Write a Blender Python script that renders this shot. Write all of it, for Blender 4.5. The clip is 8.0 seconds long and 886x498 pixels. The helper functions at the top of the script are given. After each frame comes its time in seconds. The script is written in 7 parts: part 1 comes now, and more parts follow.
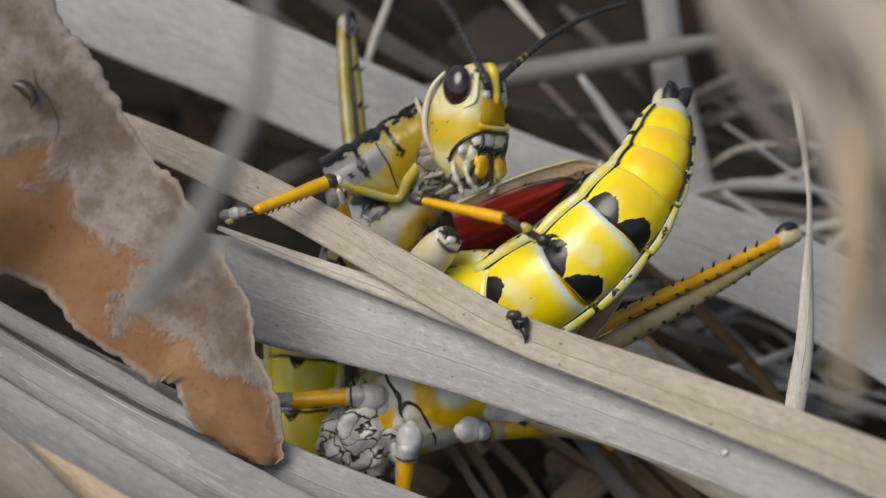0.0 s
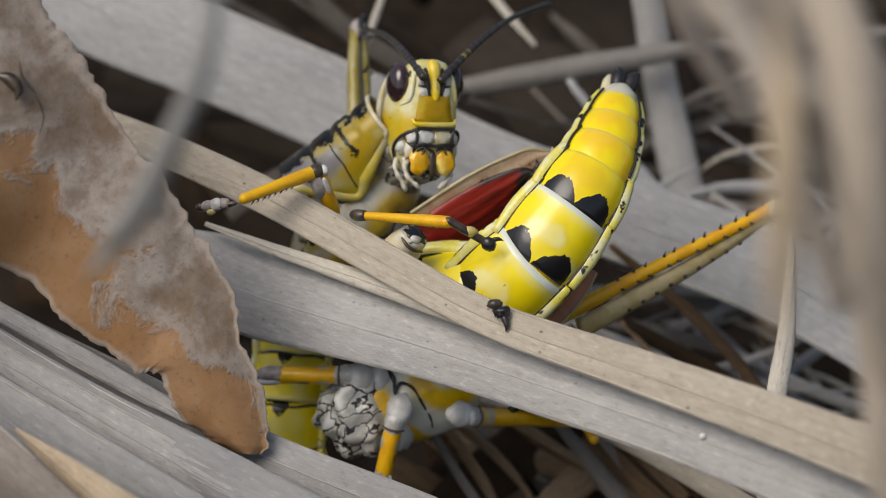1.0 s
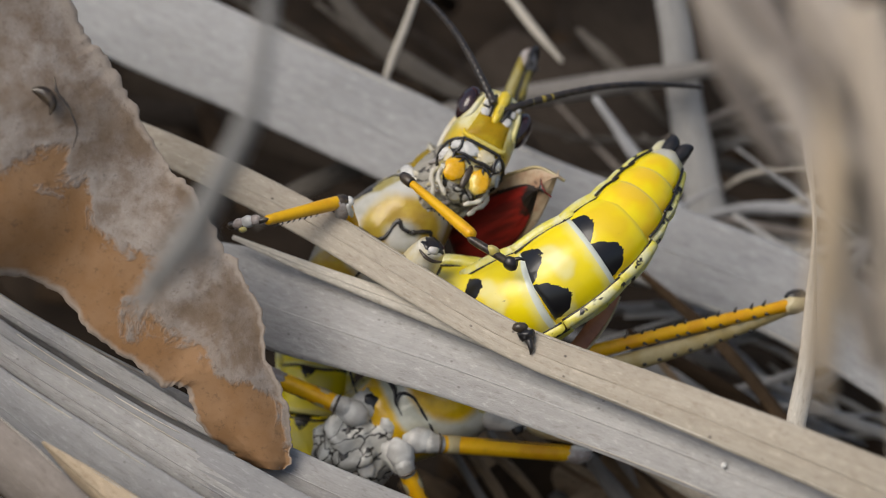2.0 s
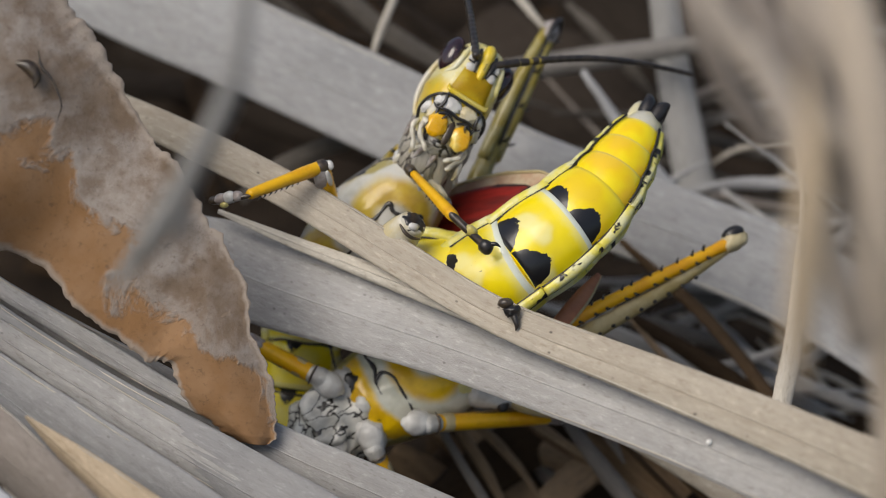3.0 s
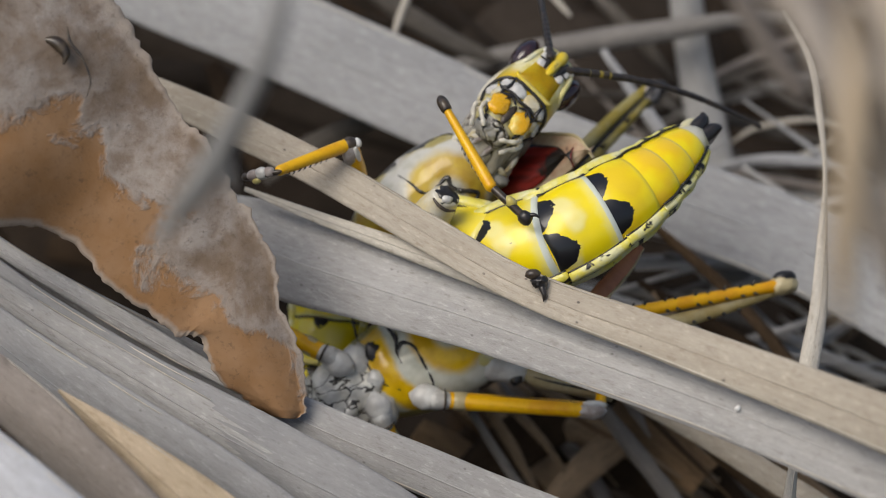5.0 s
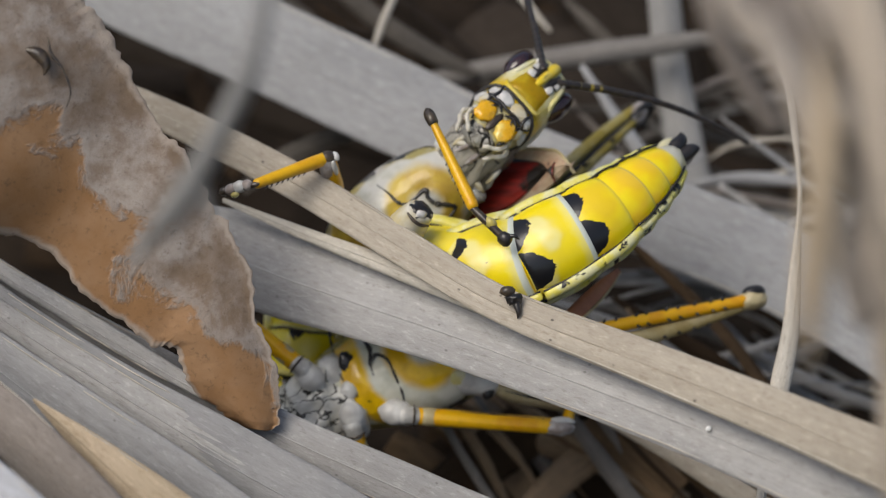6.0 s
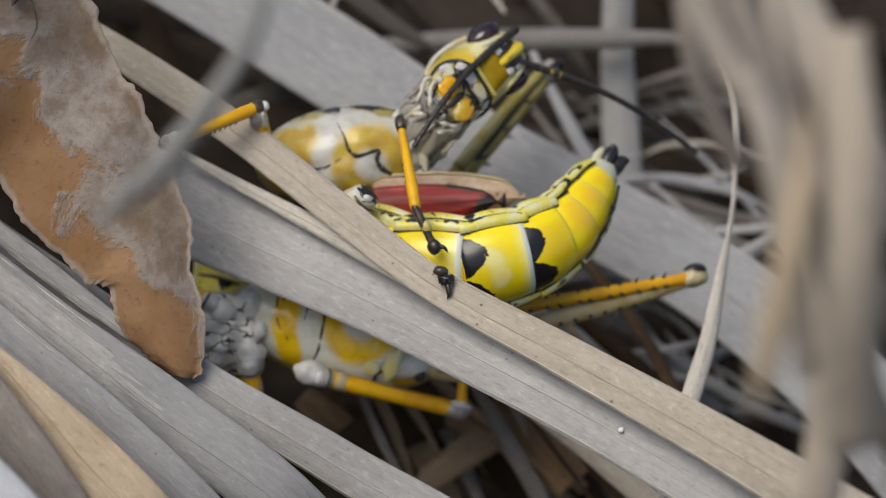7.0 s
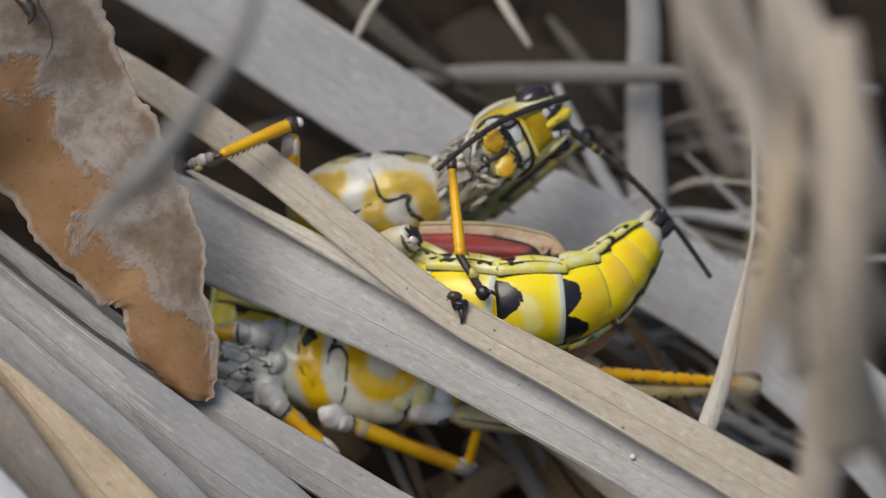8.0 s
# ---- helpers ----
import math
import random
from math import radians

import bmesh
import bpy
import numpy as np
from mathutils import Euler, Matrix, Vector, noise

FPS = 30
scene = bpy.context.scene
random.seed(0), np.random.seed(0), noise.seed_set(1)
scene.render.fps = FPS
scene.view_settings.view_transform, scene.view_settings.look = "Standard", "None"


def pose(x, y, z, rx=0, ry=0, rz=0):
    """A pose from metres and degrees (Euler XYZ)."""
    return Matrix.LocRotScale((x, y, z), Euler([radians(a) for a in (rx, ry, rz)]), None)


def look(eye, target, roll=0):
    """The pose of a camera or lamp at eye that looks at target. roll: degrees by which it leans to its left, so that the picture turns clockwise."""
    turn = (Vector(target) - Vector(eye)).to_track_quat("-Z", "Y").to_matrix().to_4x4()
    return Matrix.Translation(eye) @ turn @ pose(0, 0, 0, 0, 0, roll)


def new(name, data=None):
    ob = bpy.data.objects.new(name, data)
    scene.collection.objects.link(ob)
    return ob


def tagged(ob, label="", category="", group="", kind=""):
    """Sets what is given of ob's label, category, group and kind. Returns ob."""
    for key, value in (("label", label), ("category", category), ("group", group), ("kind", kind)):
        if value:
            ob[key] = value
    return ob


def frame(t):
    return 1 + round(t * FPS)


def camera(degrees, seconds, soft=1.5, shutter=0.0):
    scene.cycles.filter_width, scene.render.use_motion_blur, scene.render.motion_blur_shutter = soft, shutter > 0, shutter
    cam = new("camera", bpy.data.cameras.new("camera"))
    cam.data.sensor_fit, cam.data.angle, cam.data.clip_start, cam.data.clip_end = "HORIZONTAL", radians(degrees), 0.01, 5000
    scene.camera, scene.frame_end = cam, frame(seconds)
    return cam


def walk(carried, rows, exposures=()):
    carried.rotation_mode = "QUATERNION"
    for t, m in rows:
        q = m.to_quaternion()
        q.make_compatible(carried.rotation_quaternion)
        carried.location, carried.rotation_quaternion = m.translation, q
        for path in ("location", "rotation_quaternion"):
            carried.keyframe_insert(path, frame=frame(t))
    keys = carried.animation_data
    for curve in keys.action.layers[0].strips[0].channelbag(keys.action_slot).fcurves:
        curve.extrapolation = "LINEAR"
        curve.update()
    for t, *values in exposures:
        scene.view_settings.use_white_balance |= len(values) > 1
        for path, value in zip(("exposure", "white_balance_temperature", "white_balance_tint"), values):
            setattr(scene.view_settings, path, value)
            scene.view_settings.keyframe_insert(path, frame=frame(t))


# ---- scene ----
ROWS = [
    (0.0, (-0.0023, -0.2385, 0.2428), (-0.0006, 0.0055, 0.0984), -0.76),
    (0.2, (0.0027, -0.2413, 0.2377), (-0.0007, 0.0072, 0.1012), -1.49),
    (0.5, (0.0014, -0.2417, 0.2404), (0.0009, 0.0064, 0.1031), -0.84),
    (0.8, (0.0028, -0.2437, 0.2414), (0.0010, 0.0041, 0.1034), -1.36),
    (1.0, (0.0032, -0.2450, 0.2377), (0.0011, 0.0025, 0.0994), -1.47),
    (1.2, (0.0019, -0.2441, 0.2402), (-0.0006, 0.0025, 0.1004), -1.21),
    (2.5, (0.0004, -0.2440, 0.2433), (-0.0013, 0.0016, 0.1015), 0.14),
    (2.7, (0.0022, -0.2436, 0.2434), (-0.0004, 0.0015, 0.1004), -1.03),
    (3.0, (0.0016, -0.2430, 0.2431), (-0.0002, 0.0014, 0.0993), 0.18),
    (3.5, (-0.0000, -0.2456, 0.2418), (-0.0000, -0.0000, 0.1000), -0.00),
    (4.0, (0.0011, -0.2469, 0.2402), (-0.0007, -0.0019, 0.0975), -0.58),
    (4.2, (0.0009, -0.2474, 0.2401), (-0.0018, -0.0022, 0.0978), -0.50),
    (4.5, (0.0001, -0.2482, 0.2398), (-0.0020, -0.0027, 0.0978), -0.38),
    (4.7, (-0.0007, -0.2467, 0.2394), (-0.0028, -0.0011, 0.0977), -0.67),
    (5.8, (-0.0013, -0.2474, 0.2430), (-0.0017, -0.0038, 0.0978), 0.66),
    (6.0, (-0.0007, -0.2470, 0.2427), (-0.0004, -0.0020, 0.0999), 0.79),
    (6.2, (0.0014, -0.2477, 0.2393), (0.0011, -0.0017, 0.0982), 1.09),
    (6.5, (-0.0001, -0.2508, 0.2422), (0.0046, -0.0050, 0.1009), 4.43),
    (6.8, (-0.0014, -0.2494, 0.2468), (0.0051, -0.0064, 0.0992), 6.93),
    (7.0, (-0.0068, -0.2485, 0.2491), (0.0069, -0.0074, 0.1005), 9.33),
    (7.2, (-0.0111, -0.2466, 0.2485), (0.0051, -0.0056, 0.0998), 11.37),
    (7.5, (-0.0096, -0.2456, 0.2520), (0.0043, -0.0062, 0.1006), 10.55),
    (7.8, (-0.0005, -0.2482, 0.2485), (0.0026, -0.0055, 0.1031), 8.55),
    (8.0, (-0.0012, -0.2499, 0.2450), (0.0048, -0.0050, 0.1022), 9.01),
]
cam = camera(20, 8.0, soft=0.8, shutter=0.15)
cam.data.dof.use_dof = True
cam.data.dof.focus_distance = 0.272
cam.data.dof.aperture_fstop = 20.0
walk(cam, [(t, look(eye, target, roll)) for t, eye, target, roll in ROWS],
     ((0.0, 0.42, 6880, 9.4), (3.5, 0.42, 6840, 9.2), (6.0, 0.42, 6740, 9), (8.0, 0.40, 6680, 8.4)))

# ---------------------------------------------------------------- light
world = bpy.data.worlds.new("overcast_sky")
scene.world = world
world.use_nodes = True
sky = world.node_tree.nodes.new("ShaderNodeTexSky")
sky.sky_type, sky.sun_disc = "NISHITA", False
sky.sun_elevation, sky.sun_rotation = radians(55), radians(228)
sky.air_density, sky.dust_density = 1.0, 3.0
background = world.node_tree.nodes["Background"]
background.inputs["Strength"].default_value = 0.08
world.node_tree.links.new(sky.outputs[0], background.inputs["Color"])
sun = new("sun", bpy.data.lights.new("sun", "SUN"))
sun.data.energy, sun.data.angle, sun.data.color = 1.5, radians(42), (1.0, 0.965, 0.915)
sun.matrix_world = look((-0.85, -0.75, 1.7), (0, 0, 0.1))
scene.view_settings.exposure = 0.37

# ---------------------------------------------------------------- the thicket's axes: u right, v up the slope, w out of it, in millimetres
TILT = 30
SLOPE = pose(0, 0, 0.10, 90 - TILT, 0, 0)


def mm(p):
    return Vector(p) * 0.001


# ---------------------------------------------------------------- node helpers
class Nodes:
    def __init__(self, name):
        self.mat = bpy.data.materials.new(name)
        self.mat.use_nodes = True
        self.tree = self.mat.node_tree
        self.bsdf = self.tree.nodes["Principled BSDF"]

    def add(self, kind, operation="", data_type="", feature="", clamp=False):
        node = self.tree.nodes.new(kind)
        if operation:
            node.operation = operation
        if data_type:
            node.data_type = data_type
        if feature:
            node.feature = feature
        if clamp:
            node.use_clamp = True
        return node

    def put(self, socket, value):
        if isinstance(value, bpy.types.NodeSocket):
            self.tree.links.new(value, socket)
        else:
            socket.default_value = value

    def math(self, op, a, b=0.0, c=0.0, clamp=False):
        node = self.add("ShaderNodeMath", operation=op, clamp=clamp)
        for socket, value in zip(node.inputs, (a, b, c)):
            self.put(socket, value)
        return node.outputs[0]

    def step(self, x, lo, hi):
        node = self.add("ShaderNodeMapRange")
        node.interpolation_type = "SMOOTHSTEP"
        for key, value in (("Value", x), ("From Min", lo), ("From Max", hi)):
            self.put(node.inputs[key], value)
        return node.outputs[0]

    def mix(self, f, a, b):
        node = self.add("ShaderNodeMix", data_type="RGBA")
        for socket, value in ((node.inputs[0], f), (node.inputs[6], a), (node.inputs[7], b)):
            self.put(socket, (*value, 1) if isinstance(value, tuple) and len(value) == 3 else value)
        return node.outputs[2]

    def coords(self, which="Object", scale=(1, 1, 1)):
        node = self.add("ShaderNodeMapping")
        node.inputs["Scale"].default_value = scale
        self.tree.links.new(self.add("ShaderNodeTexCoord").outputs[which], node.inputs["Vector"])
        return node.outputs[0]

    def noise(self, vector, scale=1.0, detail=3.0, rough=0.55, warp=0.0):
        node = self.add("ShaderNodeTexNoise")
        self.put(node.inputs["Vector"], vector)
        node.inputs["Scale"].default_value, node.inputs["Detail"].default_value = scale, detail
        node.inputs["Roughness"].default_value, node.inputs["Distortion"].default_value = rough, warp
        return node.outputs["Fac"]

    def cells(self, vector, scale, feature="DISTANCE_TO_EDGE"):
        node = self.add("ShaderNodeTexVoronoi", feature=feature)
        self.put(node.inputs["Vector"], vector)
        node.inputs["Scale"].default_value = scale
        return node.outputs[0]

    def split(self, vector):
        node = self.add("ShaderNodeSeparateXYZ")
        self.put(node.inputs[0], vector)
        return node.outputs

    def random(self):
        return self.add("ShaderNodeObjectInfo").outputs["Random"]

    def bump(self, height, strength=0.3, distance=0.0002):
        node = self.add("ShaderNodeBump")
        node.inputs["Strength"].default_value, node.inputs["Distance"].default_value = strength, distance
        self.put(node.inputs["Height"], height)
        self.put(self.bsdf.inputs["Normal"], node.outputs[0])

    def done(self, colour, rough=0.6, coat=0.0, specular=0.5):
        self.put(self.bsdf.inputs["Base Color"], (*colour, 1) if isinstance(colour, tuple) else colour)
        self.put(self.bsdf.inputs["Roughness"], rough)
        self.bsdf.inputs["Coat Weight"].default_value = coat
        self.bsdf.inputs["Coat Roughness"].default_value = 0.12
        self.bsdf.inputs["Specular IOR Level"].default_value = specular
        return self.mat


def dry_blade(name, pale, dull, stain, stains=0.5, specks=0.5, gloss=0.35):
    """Bleached dead grass: long fibres, weather stains and small dark specks."""
    n = Nodes(name)
    fibre = n.noise(n.coords("UV", (6500, 420, 1)), 1.0, 4, 0.7)
    vein = n.noise(n.coords("UV", (1500, 30, 1)), 1.0, 3, 0.6)
    dash = n.noise(n.coords("UV", (1700, 480, 1)), 1.0, 5, 0.75)
    cloud = n.noise(n.coords("UV", (420, 170, 1)), 1.0, 7, 0.72, 0.8)
    wide = n.noise(n.coords("UV", (110, 34, 1)), 1.0, 4, 0.6)
    tone = n.math("ADD", n.math("MULTIPLY", vein, 0.22), n.math("ADD", n.math("MULTIPLY", wide, 0.36), n.math("MULTIPLY", cloud, 0.42)))
    colour = n.mix(n.step(tone, 0.38, 0.62), dull, pale)
    colour = n.mix(n.math("MULTIPLY", n.step(fibre, 0.48, 0.72), 0.30), colour, tuple(0.66 * c for c in dull))
    colour = n.mix(n.math("MULTIPLY", n.step(cloud, 0.50, 0.70), stains), colour, stain)
    colour = n.mix(n.math("MULTIPLY", n.step(dash, 0.53, 0.68), 0.42), colour, tuple(min(1, 1.4 * c) for c in pale))
    colour = n.mix(n.math("MULTIPLY", n.step(dash, 0.46, 0.34), 0.45), colour, stain)
    speck = n.step(n.cells(n.coords("UV", (900, 600, 1)), 1.0, "F1"), 0.16, 0.07)
    gate = n.step(n.noise(n.coords("UV", (260, 200, 1)), 1.0, 2), 0.52, 0.66)
    colour = n.mix(n.math("MULTIPLY", n.math("MULTIPLY", speck, gate), specks), colour, (0.06, 0.05, 0.045))
    hue = n.add("ShaderNodeHueSaturation")
    n.put(hue.inputs["Value"], n.math("ADD", 0.88, n.math("MULTIPLY", n.random(), 0.24)))
    n.put(hue.inputs["Color"], colour)
    n.bump(n.math("ADD", n.math("MULTIPLY", vein, 0.3), n.math("ADD", n.math("MULTIPLY", dash, 0.9), n.math("MULTIPLY", cloud, 0.9))), 0.7, 0.0002)
    return n.done(hue.outputs[0], n.math("ADD", 0.5, n.math("MULTIPLY", cloud, 0.3)), 0.0, gloss)


def shell(name, colours, rough=0.28, coat=0.35, scale=260, ink=0.0):
    """Insect cuticle: two blending tints with fine mottling and, with ink, black blotches."""
    n = Nodes(name)
    c = n.coords("Object")
    soft = n.noise(c, scale, 3, 0.55)
    fine = n.noise(c, scale * 7, 3, 0.6)
    colour = n.mix(n.step(soft, 0.4, 0.62), colours[0], colours[1])
    colour = n.mix(n.math("MULTIPLY", n.step(fine, 0.5, 0.75), 0.25), colour, tuple(0.55 * v for v in colours[0]))
    if ink:
        colour = n.mix(n.step(n.noise(c, scale * 1.3, 2, 0.45, 0.4), 0.62 - ink, 0.66 - ink), colour, (0.012, 0.011, 0.012))
    n.bump(fine, 0.25, 0.00008)
    return n.done(colour, n.math("ADD", rough, n.math("MULTIPLY", fine, 0.15)), coat)


def netted(name, pale, line, scale=620, width=0.10, rough=0.35, stretch=(1, 1, 1), relief=0.7):
    """Pale cuticle cut into small plates by black seams."""
    n = Nodes(name)
    c = n.coords("Object", stretch)
    warp = n.add("ShaderNodeTexNoise")
    n.put(warp.inputs["Vector"], c)
    warp.inputs["Scale"].default_value = 500
    moved = n.add("ShaderNodeVectorMath", operation="MULTIPLY_ADD")
    n.put(moved.inputs[0], warp.outputs["Color"])
    moved.inputs[1].default_value = (0.0034, 0.0034, 0.0034)
    n.put(moved.inputs[2], c)
    edge = n.cells(moved.outputs[0], scale)
    tone = n.noise(c, 420, 3)
    colour = n.mix(n.step(tone, 0.4, 0.65), pale, tuple(0.62 * v for v in pale))
    colour = n.mix(n.step(edge, width, width * 0.45), colour, line)
    n.bump(n.step(edge, 0.0, 0.3), relief, 0.0003)
    return n.done(colour, rough, 0.2)


def belly(name, spots, white, deep, middle=0.165, half=0.105):
    """A belly plate: glossy yellow, ragged black marks at its front margin and a white rear margin. UV: x round (-1 to 1), y along."""
    n = Nodes(name)
    uv = n.split(n.add("ShaderNodeTexCoord").outputs["UV"])
    rand = n.random()
    c = n.coords("Object")
    ragged = n.math("ADD", n.math("MULTIPLY", n.noise(c, 420, 3, 0.6, 0.6), 0.75), n.math("MULTIPLY", n.noise(c, 1100, 4, 0.6), 0.25))
    big = n.noise(c, 210, 2, 0.5)
    side = n.math("ABSOLUTE", uv[0])
    yellow = n.mix(n.step(big, 0.38, 0.66), (0.95, 0.76, 0.008), deep)
    pale = n.math("MULTIPLY", n.step(n.math("ADD", uv[1], n.math("MULTIPLY", ragged, 0.05)), 0.925, 0.955), white)
    yellow = n.mix(n.math("MULTIPLY", n.step(big, 0.52, 0.70), 0.6 * white), yellow, (0.84, 0.82, 0.44))
    yellow = n.mix(n.math("MULTIPLY", n.step(n.math("ADD", uv[1], n.math("MULTIPLY", ragged, 0.3)), 0.85, 1.1), 0.6 * white), yellow, (0.80, 0.78, 0.40))
    colour = n.mix(pale, yellow, (0.72, 0.76, 0.66))
    if spots:
        x = n.math("DIVIDE", n.math("SUBTRACT", side, middle), half)
        dome = n.math("MULTIPLY", n.math("SUBTRACT", 1.0, n.math("MULTIPLY", x, x)), spots)
        blot = n.math("SUBTRACT", n.math("SUBTRACT", uv[1], dome), n.math("MULTIPLY", n.math("SUBTRACT", ragged, 0.5), 0.55))
        colour = n.mix(n.step(blot, 0.035, 0.015), colour, (0.010, 0.010, 0.012))
        scratch = n.step(n.noise(n.coords("Object", (1, 1, 0.35)), 1500, 3, 0.7), 0.66, 0.70)
        here = n.math("MULTIPLY", n.step(n.math("ABSOLUTE", n.math("SUBTRACT", side, 0.03)), 0.10, 0.02), n.step(n.math("ABSOLUTE", n.math("SUBTRACT", uv[1], 0.55)), 0.2, 0.05))
        colour = n.mix(n.math("MULTIPLY", n.math("MULTIPLY", scratch, here), 0.7), colour, (0.08, 0.05, 0.01))
    n.bump(n.math("ADD", n.noise(c, 2600, 2), n.math("MULTIPLY", big, 2.0)), 0.12, 0.0001)
    return n.done(colour, n.math("ADD", 0.22, n.math("MULTIPLY", ragged, 0.18)), 0.35)


def breast_skin(name, hoop, crescent, gold, grey, bow, wide):
    """Breast cuticle: cream white, a soft golden hoop round (x, z) = hoop, golden fields behind it, a golden band near z = crescent in front and ink-stained yellow flanks. All in millimetres of the thorax."""
    n = Nodes(name)
    c = n.coords("Object", (1000, 1000, 1000))
    axes = n.split(c)
    soft = n.math("SUBTRACT", n.noise(c, 0.28, 2, 0.5), 0.5)
    ragged = n.math("SUBTRACT", n.noise(c, 0.8, 4, 0.65), 0.5)
    x, z = n.math("ADD", axes[0], n.math("MULTIPLY", soft, 1.6)), n.math("ADD", axes[2], n.math("MULTIPLY", ragged, 0.7))
    white = n.mix(n.step(n.noise(c, 0.42, 3), 0.4, 0.7), grey, (0.80 * grey[0], 0.80 * grey[1], 0.74 * grey[2]))
    dx, dz = n.math("SUBTRACT", x, hoop[0]), n.math("SUBTRACT", z, hoop[1])
    far = n.math("SQRT", n.math("ADD", n.math("MULTIPLY", dx, dx), n.math("MULTIPLY", dz, dz)))
    ring = n.step(n.math("ABSOLUTE", n.math("SUBTRACT", far, 3.3)), 2.0, 0.7)
    open_ = n.step(n.math("ADD", x, n.math("MULTIPLY", dz, 0.2)), hoop[0] - 5.2, hoop[0] - 3.4)
    patch = n.math("MULTIPLY", n.math("MULTIPLY", ring, open_), n.step(n.noise(c, 0.2, 2, 0.4), 0.20, 0.34))
    rear = n.math("MULTIPLY", n.step(dz, -5.2, -6.4), n.step(n.noise(c, 0.16, 2, 0.4), 0.45, 0.60))
    patch = n.math("MAXIMUM", patch, rear)
    band = n.step(n.math("ABSOLUTE", n.math("SUBTRACT", n.math("ADD", z, n.math("MULTIPLY", n.math("MULTIPLY", n.math("MAXIMUM", x, 0.0), n.math("MAXIMUM", x, 0.0)), bow)), crescent)), wide, wide - 0.9)
    patch = n.math("MAXIMUM", patch, band)
    colour = n.mix(patch, white, n.mix(n.step(n.noise(c, 0.35, 3), 0.35, 0.65), gold, (0.80 * gold[0], 0.72 * gold[1], 0.8 * gold[2])))
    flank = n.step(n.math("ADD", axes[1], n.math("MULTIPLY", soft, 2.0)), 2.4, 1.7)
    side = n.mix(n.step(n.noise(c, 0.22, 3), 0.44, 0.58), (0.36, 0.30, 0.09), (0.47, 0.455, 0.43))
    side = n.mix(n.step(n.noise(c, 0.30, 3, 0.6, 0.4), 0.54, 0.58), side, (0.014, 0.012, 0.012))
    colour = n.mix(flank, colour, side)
    n.bump(n.math("ADD", n.noise(c, 0.3, 2), n.math("MULTIPLY", n.noise(c, 1.1, 3), 0.3)), 0.35, 0.0006)
    return n.done(colour, 0.30, 0.25)


def head_skin(name):
    """Head cuticle: pale cream round the eye, a yellow cheek, an olive back and fine black ticks. In millimetres of the head."""
    n = Nodes(name)
    c = n.coords("Object", (1000, 1000, 1000))
    axes = n.split(c)
    soft = n.math("SUBTRACT", n.noise(c, 0.35, 3, 0.5), 0.5)
    y = n.math("ADD", axes[1], n.math("MULTIPLY", soft, 2.4))
    cream = n.mix(n.step(n.noise(c, 0.6, 3), 0.4, 0.65), (0.68, 0.63, 0.36), (0.62, 0.53, 0.17))
    cheek = n.math("MULTIPLY", n.step(y, 0.4, -1.2), n.step(y, -4.6, -3.0))
    colour = n.mix(cheek, cream, n.mix(n.step(n.noise(c, 0.5, 2), 0.4, 0.65), (0.62, 0.42, 0.008), (0.56, 0.44, 0.05)))
    colour = n.mix(n.step(n.math("ADD", axes[2], n.math("MULTIPLY", soft, 3.0)), -5.4, -7.4), colour, (0.40, 0.33, 0.05))
    colour = n.mix(n.step(n.noise(c, 0.9, 3, 0.6, 0.4), 0.67, 0.70), colour, (0.02, 0.017, 0.012))
    fine = n.noise(c, 2.4, 3)
    n.bump(fine, 0.25, 0.0001)
    return n.done(colour, n.math("ADD", 0.28, n.math("MULTIPLY", fine, 0.15)), 0.25)


def saddle_skin(name):
    """The saddle: cream and olive-yellow facets, grey hollows, black ink along the keel and in the furrows. UV: x across (-1 to 1), y along."""
    n = Nodes(name)
    uv = n.split(n.add("ShaderNodeTexCoord").outputs["UV"])
    c = n.coords("Object")
    rough = n.math("SUBTRACT", n.noise(c, 520, 4, 0.65), 0.5)
    side = n.math("ABSOLUTE", uv[0])
    base = n.mix(n.step(n.noise(c, 190, 3), 0.40, 0.58), (0.58, 0.40, 0.012), (0.58, 0.52, 0.24))
    base = n.mix(n.math("MULTIPLY", n.step(n.noise(c, 150, 2, 0.4), 0.51, 0.60), n.step(side, 0.6, 0.45)), base, (0.33, 0.315, 0.33))
    base = n.mix(n.step(n.math("ADD", side, n.math("MULTIPLY", rough, 0.2)), 0.70, 0.82), base, (0.55, 0.43, 0.03))
    ink = n.step(n.math("ADD", side, n.math("MULTIPLY", rough, 0.75)), 0.15, 0.11)
    for f in (0.33, 0.66):
        near = n.math("ABSOLUTE", n.math("SUBTRACT", n.math("ADD", uv[1], n.math("MULTIPLY", rough, 0.22)), f))
        ink = n.math("MAXIMUM", ink, n.math("MULTIPLY", n.step(near, 0.030, 0.018), n.step(side, 0.62, 0.46)))
    ink = n.math("MAXIMUM", ink, n.math("MULTIPLY", n.step(n.noise(c, 420, 2, 0.5, 0.5), 0.64, 0.67), n.step(side, 0.6, 0.45)))
    base = n.mix(ink, base, (0.014, 0.012, 0.012))
    n.bump(n.noise(c, 900, 3), 0.3, 0.0002)
    return n.done(base, 0.32, 0.25)


